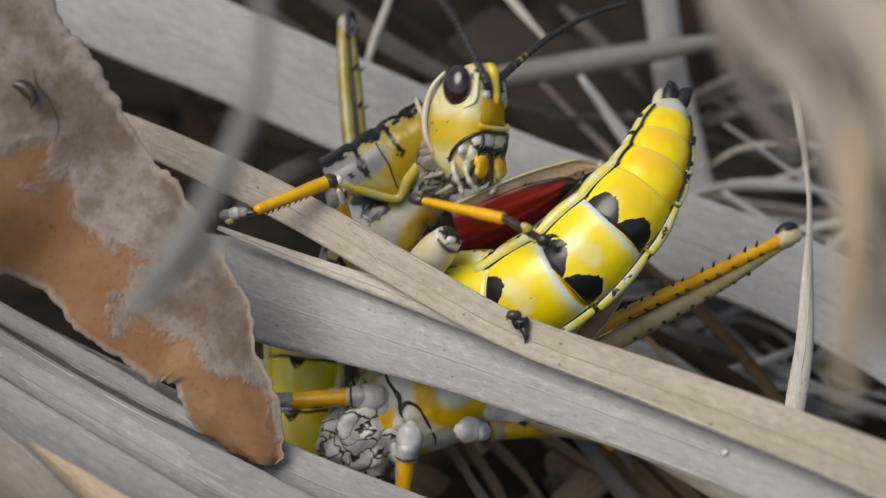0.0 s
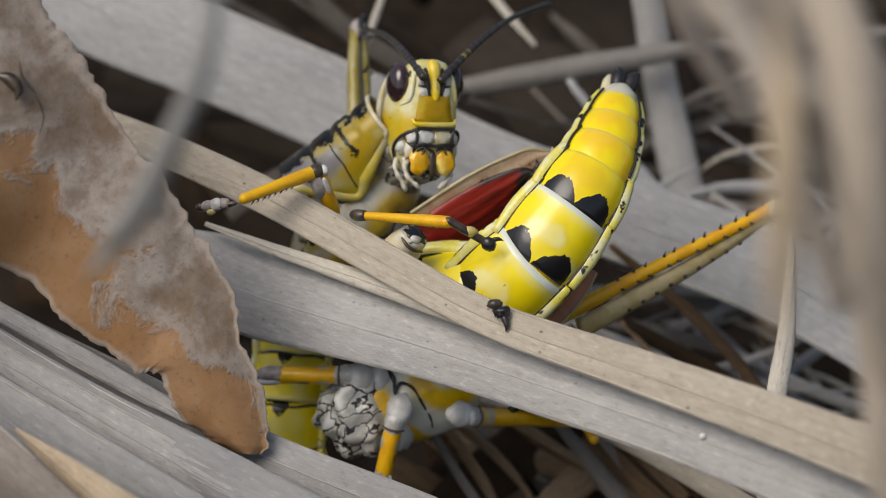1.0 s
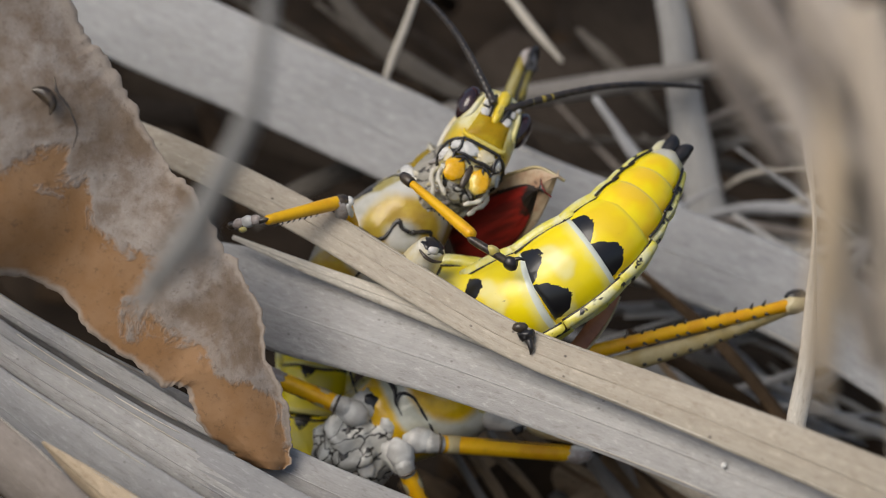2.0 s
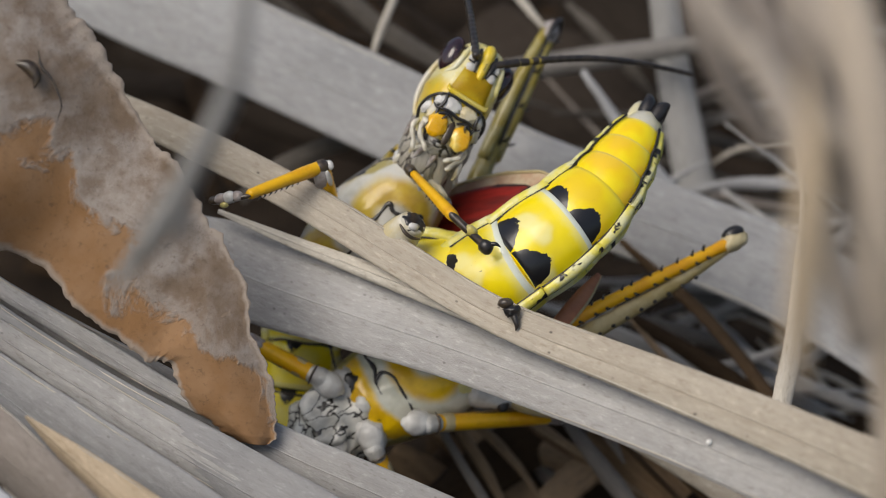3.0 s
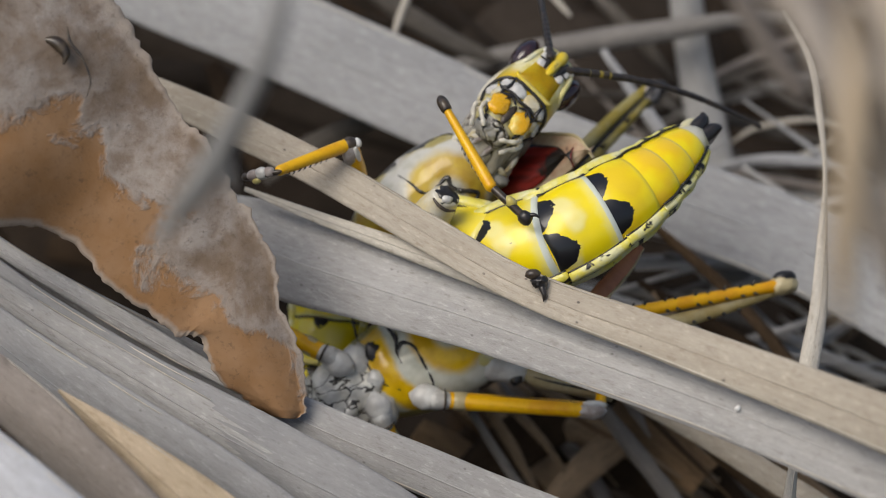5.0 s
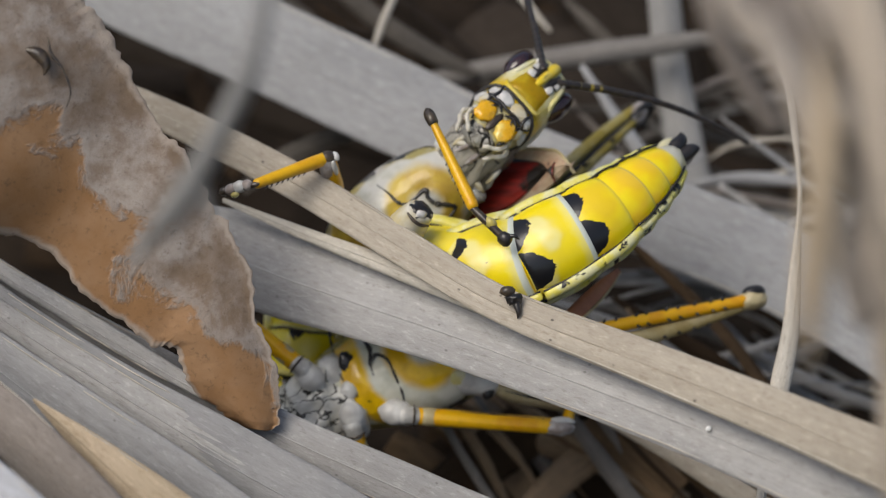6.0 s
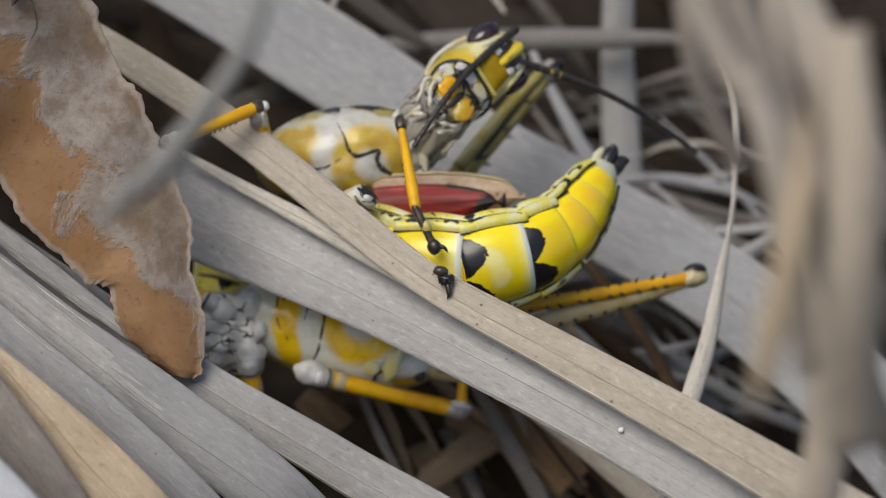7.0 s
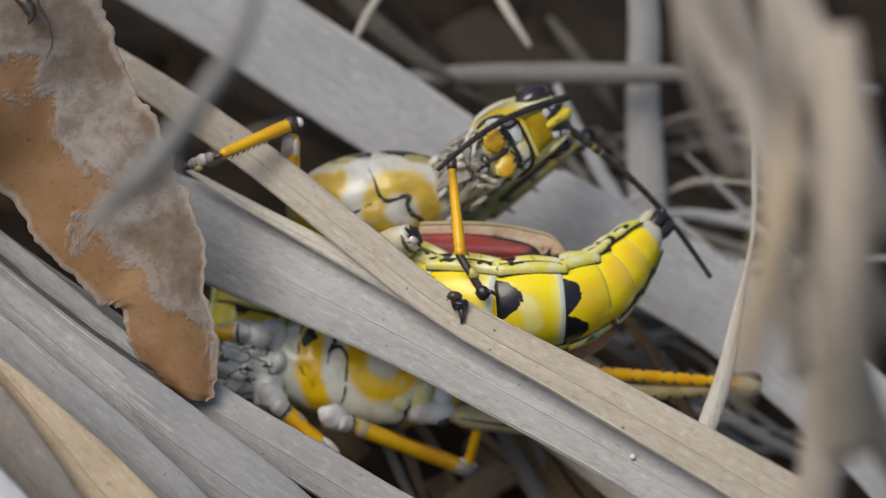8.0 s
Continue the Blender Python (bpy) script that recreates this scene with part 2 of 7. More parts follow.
def leaf_matter(name):
    """A dead leaf: bare brown tissue along one edge and at the tip, a flaking pale grey-tan skin elsewhere. UV: x across, y along."""
    n = Nodes(name)
    c = n.coords("Object")
    uv = n.split(n.add("ShaderNodeTexCoord").outputs["UV"])
    flake = n.math("ADD", n.math("SUBTRACT", n.noise(c, 120, 7, 0.68, 0.4), 0.5), n.math("MULTIPLY", n.math("SUBTRACT", n.noise(c, 62, 3, 0.5, 0.6), 0.5), 0.55))
    tip = n.math("MULTIPLY", n.step(uv[1], 0.68, 0.86), 0.75)
    place = n.math("SUBTRACT", n.math("SUBTRACT", n.math("ADD", uv[0], n.math("MULTIPLY", flake, 1.5)), 0.43), tip)
    skin = n.step(place, -0.09, 0.07)
    speck = n.noise(c, 1300, 4, 0.7)
    pit = n.noise(c, 520, 5, 0.72)
    tan = n.mix(n.step(n.noise(c, 260, 5, 0.65), 0.36, 0.66), (0.25, 0.19, 0.145), (0.43, 0.375, 0.33))
    tan = n.mix(n.math("MULTIPLY", n.step(n.noise(c, 75, 4, 0.6), 0.46, 0.62), 0.75), tan, (0.20, 0.135, 0.085))
    tan = n.mix(n.math("MULTIPLY", n.step(place, 0.26, 0.02), 0.55), tan, (0.42, 0.37, 0.33))
    brown = n.mix(n.step(n.noise(c, 160, 4, 0.6), 0.35, 0.7), (0.315, 0.168, 0.074), (0.37, 0.218, 0.115))
    colour = n.mix(skin, brown, tan)
    # pale band along both edges: the lit rim, painted into the colour
    edge = n.math("ADD", n.math("MINIMUM", uv[0], n.math("SUBTRACT", 1.0, uv[0])), n.math("MULTIPLY", flake, 0.12))
    colour = n.mix(n.math("MULTIPLY", n.step(edge, 0.06, 0.02), 0.8), colour, (0.44, 0.37, 0.31))
    colour = n.mix(n.math("MULTIPLY", n.step(speck, 0.52, 0.75), 0.40), colour, (0.10, 0.065, 0.04))
    colour = n.mix(n.math("MULTIPLY", n.step(pit, 0.60, 0.74), 0.55), colour, (0.09, 0.06, 0.042))
    n.bump(n.math("ADD", n.math("MULTIPLY", skin, 0.9), n.math("ADD", n.math("MULTIPLY", n.math("MULTIPLY", pit, 1.2), n.math("ADD", 0.25, n.math("MULTIPLY", skin, 0.75))), n.math("MULTIPLY", speck, 0.4))), 0.42, 0.0004)
    return n.done(colour, 0.8, 0.0, 0.25)


def wing_skin(name):
    """A crimson folded wing with a black tip. UV: x out, y along."""
    n = Nodes(name)
    uv = n.split(n.add("ShaderNodeTexCoord").outputs["UV"])
    c = n.coords("Object")
    folds = n.noise(n.coords("Object", (1, 1, 0.15)), 900, 3)
    colour = n.mix(n.step(folds, 0.35, 0.65), (0.30, 0.016, 0.011), (0.13, 0.008, 0.006))
    dark = n.math("ADD", n.math("ADD", uv[1], n.math("MULTIPLY", uv[0], 0.12)), n.math("MULTIPLY", n.math("SUBTRACT", n.noise(c, 400, 3), 0.5), 0.4))
    rim = n.step(n.math("ADD", uv[0], n.math("MULTIPLY", n.math("SUBTRACT", n.noise(c, 700, 2), 0.5), 0.06)), 0.09, 0.05)
    colour = n.mix(n.math("MAXIMUM", n.math("MULTIPLY", rim, n.step(uv[1], 0.45, 0.6)), n.step(dark, 0.83, 0.90)), colour, (0.015, 0.011, 0.010))
    n.bump(folds, 0.5, 0.0003)
    return n.done(colour, 0.45, 0.05)


def soil(name):
    n = Nodes(name)
    c = n.coords("Object")
    # soil tones lowered to hold the shade of the deep gaps
    colour = n.mix(n.step(n.noise(c, 60, 6, 0.65), 0.35, 0.7), (0.014, 0.010, 0.007), (0.045, 0.032, 0.022))
    n.bump(n.noise(c, 160, 6, 0.7), 0.9, 0.004)
    return n.done(colour, 0.95, 0.0, 0.05)


GREY = dry_blade("bleached_grey_grass", (0.45, 0.44, 0.43), (0.33, 0.321, 0.312), (0.205, 0.188, 0.168), 0.40, 0.5)
BEIGE = dry_blade("bleached_beige_grass", (0.42, 0.375, 0.31), (0.315, 0.272, 0.215), (0.21, 0.165, 0.115), 0.45, 0.8)
COOL = dry_blade("silver_grey_grass", (0.35, 0.348, 0.35), (0.262, 0.26, 0.262), (0.20, 0.195, 0.19), 0.35, 0.4)
ASH = dry_blade("ash_grey_grass", (0.415, 0.418, 0.425), (0.30, 0.302, 0.308), (0.21, 0.202, 0.192), 0.4, 0.3)
SLATE = dry_blade("slate_grey_grass", (0.355, 0.35, 0.34), (0.27, 0.265, 0.257), (0.18, 0.172, 0.16), 0.4, 0.3)
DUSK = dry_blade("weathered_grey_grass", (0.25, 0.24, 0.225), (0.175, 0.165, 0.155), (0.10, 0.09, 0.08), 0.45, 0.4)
STRAW = dry_blade("pale_straw", (0.60, 0.56, 0.49), (0.46, 0.42, 0.355), (0.26, 0.21, 0.15), 0.30, 0.6)
# PEAT: a darker copy of BARK, litter shade included in the colour
PEAT = dry_blade("shaded_brown_dead_leaf", (0.13, 0.085, 0.05), (0.075, 0.048, 0.028), (0.03, 0.02, 0.014), 0.6, 0.4, 0.05)
MUTED = dry_blade("muted_brown_grey_grass", (0.30, 0.262, 0.232), (0.22, 0.19, 0.168), (0.13, 0.105, 0.085), 0.5, 0.4)
# SHADE: leaf colour darkened to stand for the shade deep behind
SHADE = dry_blade("shaded_brown_grey_leaf", (0.045, 0.036, 0.029), (0.028, 0.022, 0.018), (0.015, 0.012, 0.010), 0.5, 0.3, 0.05)
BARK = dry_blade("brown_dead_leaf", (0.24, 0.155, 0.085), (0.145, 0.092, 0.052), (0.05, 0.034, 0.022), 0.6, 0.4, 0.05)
TAUPE = dry_blade("taupe_grass", (0.20, 0.187, 0.172), (0.15, 0.138, 0.127), (0.09, 0.08, 0.07), 0.4, 0.3)
TAN = dry_blade("tan_grey_grass", (0.448, 0.395, 0.342), (0.354, 0.307, 0.26), (0.212, 0.177, 0.142), 0.5, 0.4)
FROST = dry_blade("whitish_blue_grass", (0.52, 0.53, 0.56), (0.42, 0.425, 0.445), (0.28, 0.275, 0.27), 0.4, 0.4)
SAND = dry_blade("sandy_grey_grass", (0.59, 0.507, 0.413), (0.472, 0.401, 0.325), (0.307, 0.26, 0.212), 0.5, 0.4)
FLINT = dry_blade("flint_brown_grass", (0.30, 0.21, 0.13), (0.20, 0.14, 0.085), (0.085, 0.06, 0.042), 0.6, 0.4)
FAWN = dry_blade("fawn_grass", (0.50, 0.402, 0.29), (0.42, 0.332, 0.225), (0.276, 0.196, 0.115), 0.5, 0.4)
# UMBER: brown grass, its colour lowered to paint in the litter's shade
UMBER = dry_blade("shaded_rotting_brown_grass", (0.055, 0.036, 0.022), (0.03, 0.020, 0.013), (0.02, 0.014, 0.010), 0.6, 0.6, 0.05)
LEAF = leaf_matter("flaking_dead_leaf")
SOIL = soil("shaded_soil")
ORANGE = shell("orange_leg_cuticle", ((0.80, 0.44, 0.004), (0.70, 0.33, 0.003)), 0.32, 0.18)
YELLOW = shell("yellow_cuticle", ((0.72, 0.52, 0.012), (0.66, 0.55, 0.14)), 0.28, 0.35)
BONE = shell("grey_cream_cuticle", ((0.62, 0.58, 0.36), (0.50, 0.49, 0.42)), 0.32, 0.2, 380)
PALE = shell("cream_cuticle", ((0.66, 0.60, 0.24), (0.70, 0.68, 0.48)), 0.3, 0.3)
RIM = shell("spotted_yellow_rim", ((0.74, 0.66, 0.10), (0.72, 0.70, 0.40)), 0.3, 0.3, 420, 0.03)
OLIVE = shell("olive_yellow_cuticle", ((0.50, 0.40, 0.05), (0.42, 0.39, 0.20)), 0.3, 0.35, 300)
WHITE = shell("grey_white_cuticle", ((0.66, 0.655, 0.63), (0.50, 0.49, 0.47)), 0.32, 0.25, 420)
SNOW = shell("white_speck", ((0.86, 0.86, 0.84), (0.80, 0.80, 0.78)), 0.5, 0.0, 900)
PALER = shell("ivory_cuticle", ((0.62, 0.59, 0.50), (0.56, 0.48, 0.28)), 0.32, 0.25, 330)
BLACK = shell("black_cuticle", ((0.012, 0.011, 0.012), (0.028, 0.024, 0.022)), 0.3, 0.3, 700)
BUFF = shell("buff_cuticle", ((0.44, 0.36, 0.20), (0.52, 0.45, 0.27)), 0.35, 0.2, 420)
MOSS = shell("dark_olive_cuticle", ((0.27, 0.21, 0.03), (0.33, 0.29, 0.12)), 0.3, 0.3, 420)
HORN = shell("brown_black_horn", ((0.030, 0.022, 0.018), (0.075, 0.055, 0.035)), 0.3, 0.3, 900)
EYE = shell("maroon_eye", ((0.022, 0.010, 0.014), (0.05, 0.022, 0.024)), 0.10, 0.8, 400)
CRIMSON = wing_skin("crimson_wing_skin")
RUST = shell("rust_brown_wing_case", ((0.50, 0.21, 0.10), (0.36, 0.13, 0.07)), 0.45, 0.1, 260, 0.0)
PINK = shell("pinkish_tan_wing_case", ((0.42, 0.26, 0.17), (0.50, 0.40, 0.28)), 0.4, 0.1, 300, 0.02)
NET = netted("netted_grey_white_skin", (0.42, 0.41, 0.375), (0.018, 0.017, 0.016), 470, 0.10)
CLAY = shell("grey_fold_skin", ((0.58, 0.575, 0.55), (0.38, 0.37, 0.35)), 0.35, 0.2, 520)
JET = shell("black_brown_antenna", ((0.020, 0.016, 0.014), (0.042, 0.032, 0.024)), 0.3, 0.3, 900)
KNEE = shell("grey_brown_knee", ((0.27, 0.225, 0.205), (0.40, 0.37, 0.35)), 0.35, 0.2, 700)
MAZE = netted("cream_mouth_folds", (0.70, 0.69, 0.64), (0.02, 0.018, 0.016), 480, 0.075, 0.35, (1.3, 1, 0.7), 0.2)
FOLDED = netted("grey_neck_folds", (0.37, 0.345, 0.29), (0.05, 0.042, 0.034), 380, 0.045, 0.4, (1.3, 1.3, 0.45), 0.4)
MOUTH = netted("netted_mouth_skin", (0.60, 0.57, 0.44), (0.015, 0.013, 0.012), 480, 0.09)
LOBE = shell("orange_mouth_lobe", ((0.80, 0.42, 0.006), (0.82, 0.64, 0.16)), 0.2, 0.5, 330)
SPOTTED = belly("yellow_belly_with_black_marks", 0.20, 1.0, (0.84, 0.66, 0.02), 0.185, 0.115)
FIRST = belly("pale_yellow_belly_root", 0.17, 0.25, (0.78, 0.68, 0.16), 0.20, 0.13)
BROAD = belly("yellow_belly_with_large_marks", 0.25, 0.04, (0.86, 0.60, 0.006), 0.175, 0.118)
TICKED = belly("yellow_belly_with_small_marks", 0.13, 0.3, (0.74, 0.60, 0.02), 0.02, 0.05)
PLAIN = belly("deep_yellow_belly", 0.0, 0.12, (0.90, 0.57, 0.002))
GOLDEN_BREAST = breast_skin("golden_hoop_breast", (-1.4, -0.8), 7.8, (0.88, 0.56, 0.006), (0.74, 0.735, 0.63), 0.10, 1.9)
CREAM_BREAST = breast_skin("cream_hoop_breast", (-0.6, 1.2), 12.0, (0.55, 0.395, 0.045), (0.56, 0.55, 0.505), 0.0, 1.7)
FACET = saddle_skin("olive_saddle_facet")
HEAD_SKIN = head_skin("cream_yellow_head")
SNOWY = shell("whitish_feeler", ((0.66, 0.63, 0.54), (0.55, 0.52, 0.44)), 0.35, 0.2, 420)
CLOUDY = shell("olive_buff_thigh", ((0.36, 0.28, 0.11), (0.44, 0.37, 0.2)), 0.35, 0.2, 300)
BROW = shell("ochre_forehead", ((0.72, 0.45, 0.008), (0.78, 0.57, 0.02)), 0.32, 0.15, 300)
# GLOOM: grey grass with the shade mixed into its colour
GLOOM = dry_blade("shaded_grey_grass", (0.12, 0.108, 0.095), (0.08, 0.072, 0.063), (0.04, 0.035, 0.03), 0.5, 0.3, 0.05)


# ---------------------------------------------------------------- mesh helpers
def mesh_object(name, bm, material, smooth=True):
    data = bpy.data.meshes.new(name)
    bmesh.ops.recalc_face_normals(bm, faces=bm.faces)
    bm.to_mesh(data)
    bm.free()
    data.materials.append(material)
    if smooth:
        data.polygons.foreach_set("use_smooth", [True] * len(data.polygons))
    return new(name, data)


def part(name, bm, material, parent, label="", smooth=True):
    ob = mesh_object(name, bm, material, smooth)
    ob.parent = parent
    if label:
        tagged(ob, label)
    return ob


def thing(name, origin, label, category, group=""):
    """An empty in the thicket's axes that carries the parts of one thing."""
    ob = new(name)
    ob.empty_display_size = 0.01
    ob.matrix_world = SLOPE @ Matrix.Translation(mm(origin))
    return tagged(ob, label, category, group)


def curve_points(points, count):
    """Points, evenly by parameter, on a smooth curve through the given ones (tuples of any length)."""
    p = [np.array(q, float) for q in points]
    p = [2 * p[0] - p[1]] + p + [2 * p[-1] - p[-2]]
    knots = [0.0]
    for a, b in zip(p, p[1:]):
        knots.append(knots[-1] + max(float(np.linalg.norm((b - a)[:3])), 1e-6) ** 0.5)
    out = []
    for k in range(count):
        x = k / (count - 1) * (len(p) - 3)
        i = min(int(x), len(p) - 4)
        a, b, c, d = p[i:i + 4]
        ta, tb, tc, td = knots[i:i + 4]
        t = tb + (tc - tb) * (x - i)
        ab = a + (b - a) * ((t - ta) / (tb - ta))
        bc = b + (c - b) * ((t - tb) / (tc - tb))
        cd = c + (d - c) * ((t - tc) / (td - tc))
        abc = ab + (bc - ab) * ((t - ta) / (tc - ta))
        bcd = bc + (cd - bc) * ((t - tb) / (td - tb))
        out.append(abc + (bcd - abc) * ((t - tb) / (tc - tb)))
    return out


def sheet(bm, grid, closed=False, uvs=None):
    """Quads over rows of points; closed joins each row's end to its start."""
    layer = bm.loops.layers.uv.verify()
    rows = [[bm.verts.new(p) for p in row] for row in grid]
    for i in range(len(rows) - 1):
        n = len(rows[i])
        for j in range(n if closed else n - 1):
            k = (j + 1) % n
            face = bm.faces.new((rows[i][j], rows[i][k], rows[i + 1][k], rows[i + 1][j]))
            if uvs:
                for loop, (a, b) in zip(face.loops, ((i, j), (i, j + 1), (i + 1, j + 1), (i + 1, j))):
                    loop[layer].uv = uvs[a][b]
    return rows


def blade_bm(points, fold=0.0, camber=0.12, ribs=7, across=18, count=70, thick=0.35, ragged=0.0, seed=1, lines=None):
    """A dead grass blade through points (u, v, w, width, lean): a ribbed, folded or cupped strip with thickness."""
    rng = random.Random(seed)
    line = curve_points(points, count)
    at = [Vector(q[:3]) for q in line]
    top, low, uvs, run = [], [], [], 0.0
    phase = [rng.uniform(0, 6.28) for _ in range(4)]
    for i, q in enumerate(line):
        along = (at[min(i + 1, count - 1)] - at[max(i - 1, 0)]).normalized()
        side = along.cross(Vector((0, 0, 1)))
        side = side.normalized() if side.length > 0.05 else Vector((1, 0, 0))
        out = side.cross(along).normalized()
        a = radians(q[4])
        side, out = side * math.cos(a) + out * math.sin(a), out * math.cos(a) - side * math.sin(a)
        half = max(q[3], 0.05) / 2
        if i:
            run += (at[i] - at[i - 1]).length
        up, down, uv = [], [], []
        for j in range(across + 1):
            s = 2 * j / across - 1
            h = -fold * half * abs(s - 0.1) + camber * half * (1 - s * s)
            h += 0.022 * math.cos(s * ribs * math.pi + 0.6 * math.sin(run * 0.08 + phase[0])) * min(1, half / 3)
            h += 0.07 * half * math.sin(run * 0.07 + phase[1]) * s + 0.12 * noise.noise(Vector((run * 0.12, s * 1.5, seed * 3.1)))
            edge = 1 + ragged * (noise.noise(Vector((run * 0.35, s * 2, seed))) + 0.5 * noise.noise(Vector((run * 1.3, s * 2, seed)))) * (abs(s) ** 3)
            p = at[i] + side * (s * half * edge) + out * h
            t = thick * (0.35 + 0.65 * (1 - abs(s) ** 4))
            up.append((p + out * t / 2) * 0.001)
            down.append((p - out * t / 2) * 0.001)
            uv.append(((s * half + seed * 3.7) * 0.001, (run + seed * 11) * 0.001))
        top.append(up + down[::-1])
        uvs.append(uv + uv[::-1] + [uv[0]])
    if lines is not None:
        for s in (0.1, -0.93, 0.94):
            j = round((s + 1) / 2 * across)
            lines.append([row[j] for row in top])
    bm = bmesh.new()
    rows = sheet(bm, top, True, uvs)
    for row in (rows[0], rows[-1]):
        n = len(row) // 2
        for j in range(n - 1):
            bm.faces.new((row[j], row[j + 1], row[-2 - j], row[-1 - j]))
    return bm


def blade(name, points, material, label, group="", category="dead reed", **shape):
    lines = []
    bm = blade_bm(points, lines=lines, **shape)
    ob = mesh_object(name, bm, material)
    ob.matrix_world = SLOPE
    if name == "reed" and points[1][3] > 1.9:
        rib = [(*(p * 1000), 0.09) for p in lines[0][::3]]
        part("midrib", tube_bm(rib, 6, len(rib) * 2), material, ob, "raised vein of the blade")
        for line, start in ((lines[1], 14), (lines[2], 30)):
            thread = [(*(p * 1000 + Vector((0, 0, 0.12 * math.sin(k)))), 0.05 + 0.05 * math.sin(math.pi * k / 9)) for k, p in enumerate(line[start:start + 20:2])]
            part("loose_fibre", tube_bm(thread, 5, 30), STRAW, ob, "loose pale fibre along the edge")
    elif max(q[3] for q in points) > 1.4:
        rib = [(*(p * 1000), 0.07) for p in lines[0][::3]]
        part("midrib", tube_bm(rib, 5, len(rib)), material, ob)
    return tagged(ob, label, category, group)


def tube_bm(points, sides=12, count=24, flat=1.0, caps=True, start=None):
    """A round-ended limb through points (x, y, z, radius) in millimetres. flat: its thickness across local X over that across Y."""
    bm = start or bmesh.new()
    line = curve_points(points, count)
    at = [Vector(q[:3]) for q in line]
    grid, uvs, run = [], [], 0.0
    frame_x = None
    for i, q in enumerate(line):
        along = (at[min(i + 1, count - 1)] - at[max(i - 1, 0)]).normalized()
        if frame_x is None:
            frame_x = Vector((1, 0, 0)) if abs(along.x) < 0.9 else Vector((0, 1, 0))
        frame_x = (frame_x - along * frame_x.dot(along)).normalized()
        y = along.cross(frame_x)
        r = max(q[3], 0.01)
        if i:
            run += (at[i] - at[i - 1]).length
        grid.append([(at[i] + frame_x * (math.cos(b) * r * flat) + y * (math.sin(b) * r)) * 0.001 for b in [2 * math.pi * j / sides for j in range(sides)]])
        uvs.append([(j / sides * r * 0.006, run * 0.001) for j in range(sides + 1)])
    rows = sheet(bm, grid, True, uvs)
    if caps:
        bm.faces.new(rows[0][::-1])
        bm.faces.new(rows[-1])
    return bm


def ball_bm(radii, centre=(0, 0, 0), bumps=0.0, seed=0, detail=3, start=None):
    bm = start or bmesh.new()
    made = bmesh.ops.create_icosphere(bm, subdivisions=detail, radius=1.0)
    for v in made["verts"]:
        p = Vector(v.co)
        k = 1 + bumps * noise.noise(p * 2.2 + Vector((seed, seed * 2, 0)))
        v.co = Vector((p.x * radii[0] * k + centre[0], p.y * radii[1] * k + centre[1], p.z * radii[2] * k + centre[2])) * 0.001
    return bm


def ring_bm(r0, r1, length, swell=0.06, flat=0.86, sides=40, rows=12, lip=0.3):
    """One ring of a body along +Z, belly to +Y. UV: x round from the belly (-1 to 1), y along."""
    bm = bmesh.new()
    grid, uvs = [], []
    for i in range(rows + 1):
        f = i / rows
        z = -lip + (length + lip) * f
        g = z / length
        r = (r0 + (r1 - r0) * g + swell * r0 * math.sin(math.pi * min(1, max(0, g) * 1.05))) * (1.0 if g > 0 else 1 + 0.10 * g * length / max(lip, 0.01))
        grid.append([Vector((math.sin(b) * r, math.cos(b) * r * flat, z)) * 0.001 for b in [2 * math.pi * j / sides - math.pi for j in range(sides)]])
        uvs.append([(2 * j / sides - 1, g) for j in range(sides + 1)])
    r = r1 * 0.90
    grid.append([Vector((math.sin(b) * r, math.cos(b) * r * flat, length + 0.12)) * 0.001 for b in [2 * math.pi * j / sides - math.pi for j in range(sides)]])
    uvs.append([(2 * j / sides - 1, 1.0) for j in range(sides + 1)])
    made = sheet(bm, grid, True, uvs)
    bm.faces.new(made[0][::-1])
    bm.faces.new(made[-1])
    return bm


def facing(p, z, y):
    """A pose at p (mm) whose Z lies along z and whose Y leans to y."""
    z = Vector(z).normalized()
    x = Vector(y).cross(z).normalized()
    y = z.cross(x)
    m = Matrix((x, y, z)).transposed().to_4x4()
    m.translation = mm(p)
    return m


def between(tables, t):
    """Linear value of a table of (t, ...) rows at t."""
    ts = [r[0] for r in tables]
    return tuple(float(np.interp(t, ts, [r[k] for r in tables])) for k in range(1, len(tables[0])))


MOVES = []      # (part, rows), keyed at the end by motions()
STEPS = [0, 0.2, 0.5, 0.8, 1, 1.2, 2.5, 2.7, 3, 3.5, 4, 4.2, 4.5, 6, 6.2, 6.5, 6.8, 7, 7.2, 7.4, 7.5, 7.8, 8]


def limb_rows(parent_at, start, end, back=(0, 0, 1)):
    """Rows for a limb piece that goes from start towards end (tables of t, u, v, w)."""
    rows = []
    for t in STEPS:
        a, b = Vector(between(start, t)), Vector(between(end, t))
        rows.append((t, facing(a - Vector(parent_at), b - a, back)))
    return rows


def reach(start, end, length, shorten=False):
    """The end's rows with its depth set back where the limb is longer than the way to it."""
    out = []
    for row in end:
        a, b = Vector(between(start, row[0])), Vector(row[1:])
        flat = math.hypot(b.x - a.x, b.y - a.y)
        if flat < length:
            b.z = a.z - math.sqrt(length ** 2 - flat ** 2)
        elif shorten:
            b = a + (b - a).normalized() * length
        out.append((row[0], *b))
    return out


def pull(start, end, length):
    """The start's rows moved along the limb until it is as long as it should be."""
    out = []
    for row in start:
        a, b = Vector(row[1:]), Vector(between(end, row[0]))
        out.append((row[0], *(b - (b - a).normalized() * length)))
    return out


def set_pose(ob, rows):
    ob.matrix_basis = rows[0][1]
    MOVES.append((ob, rows))


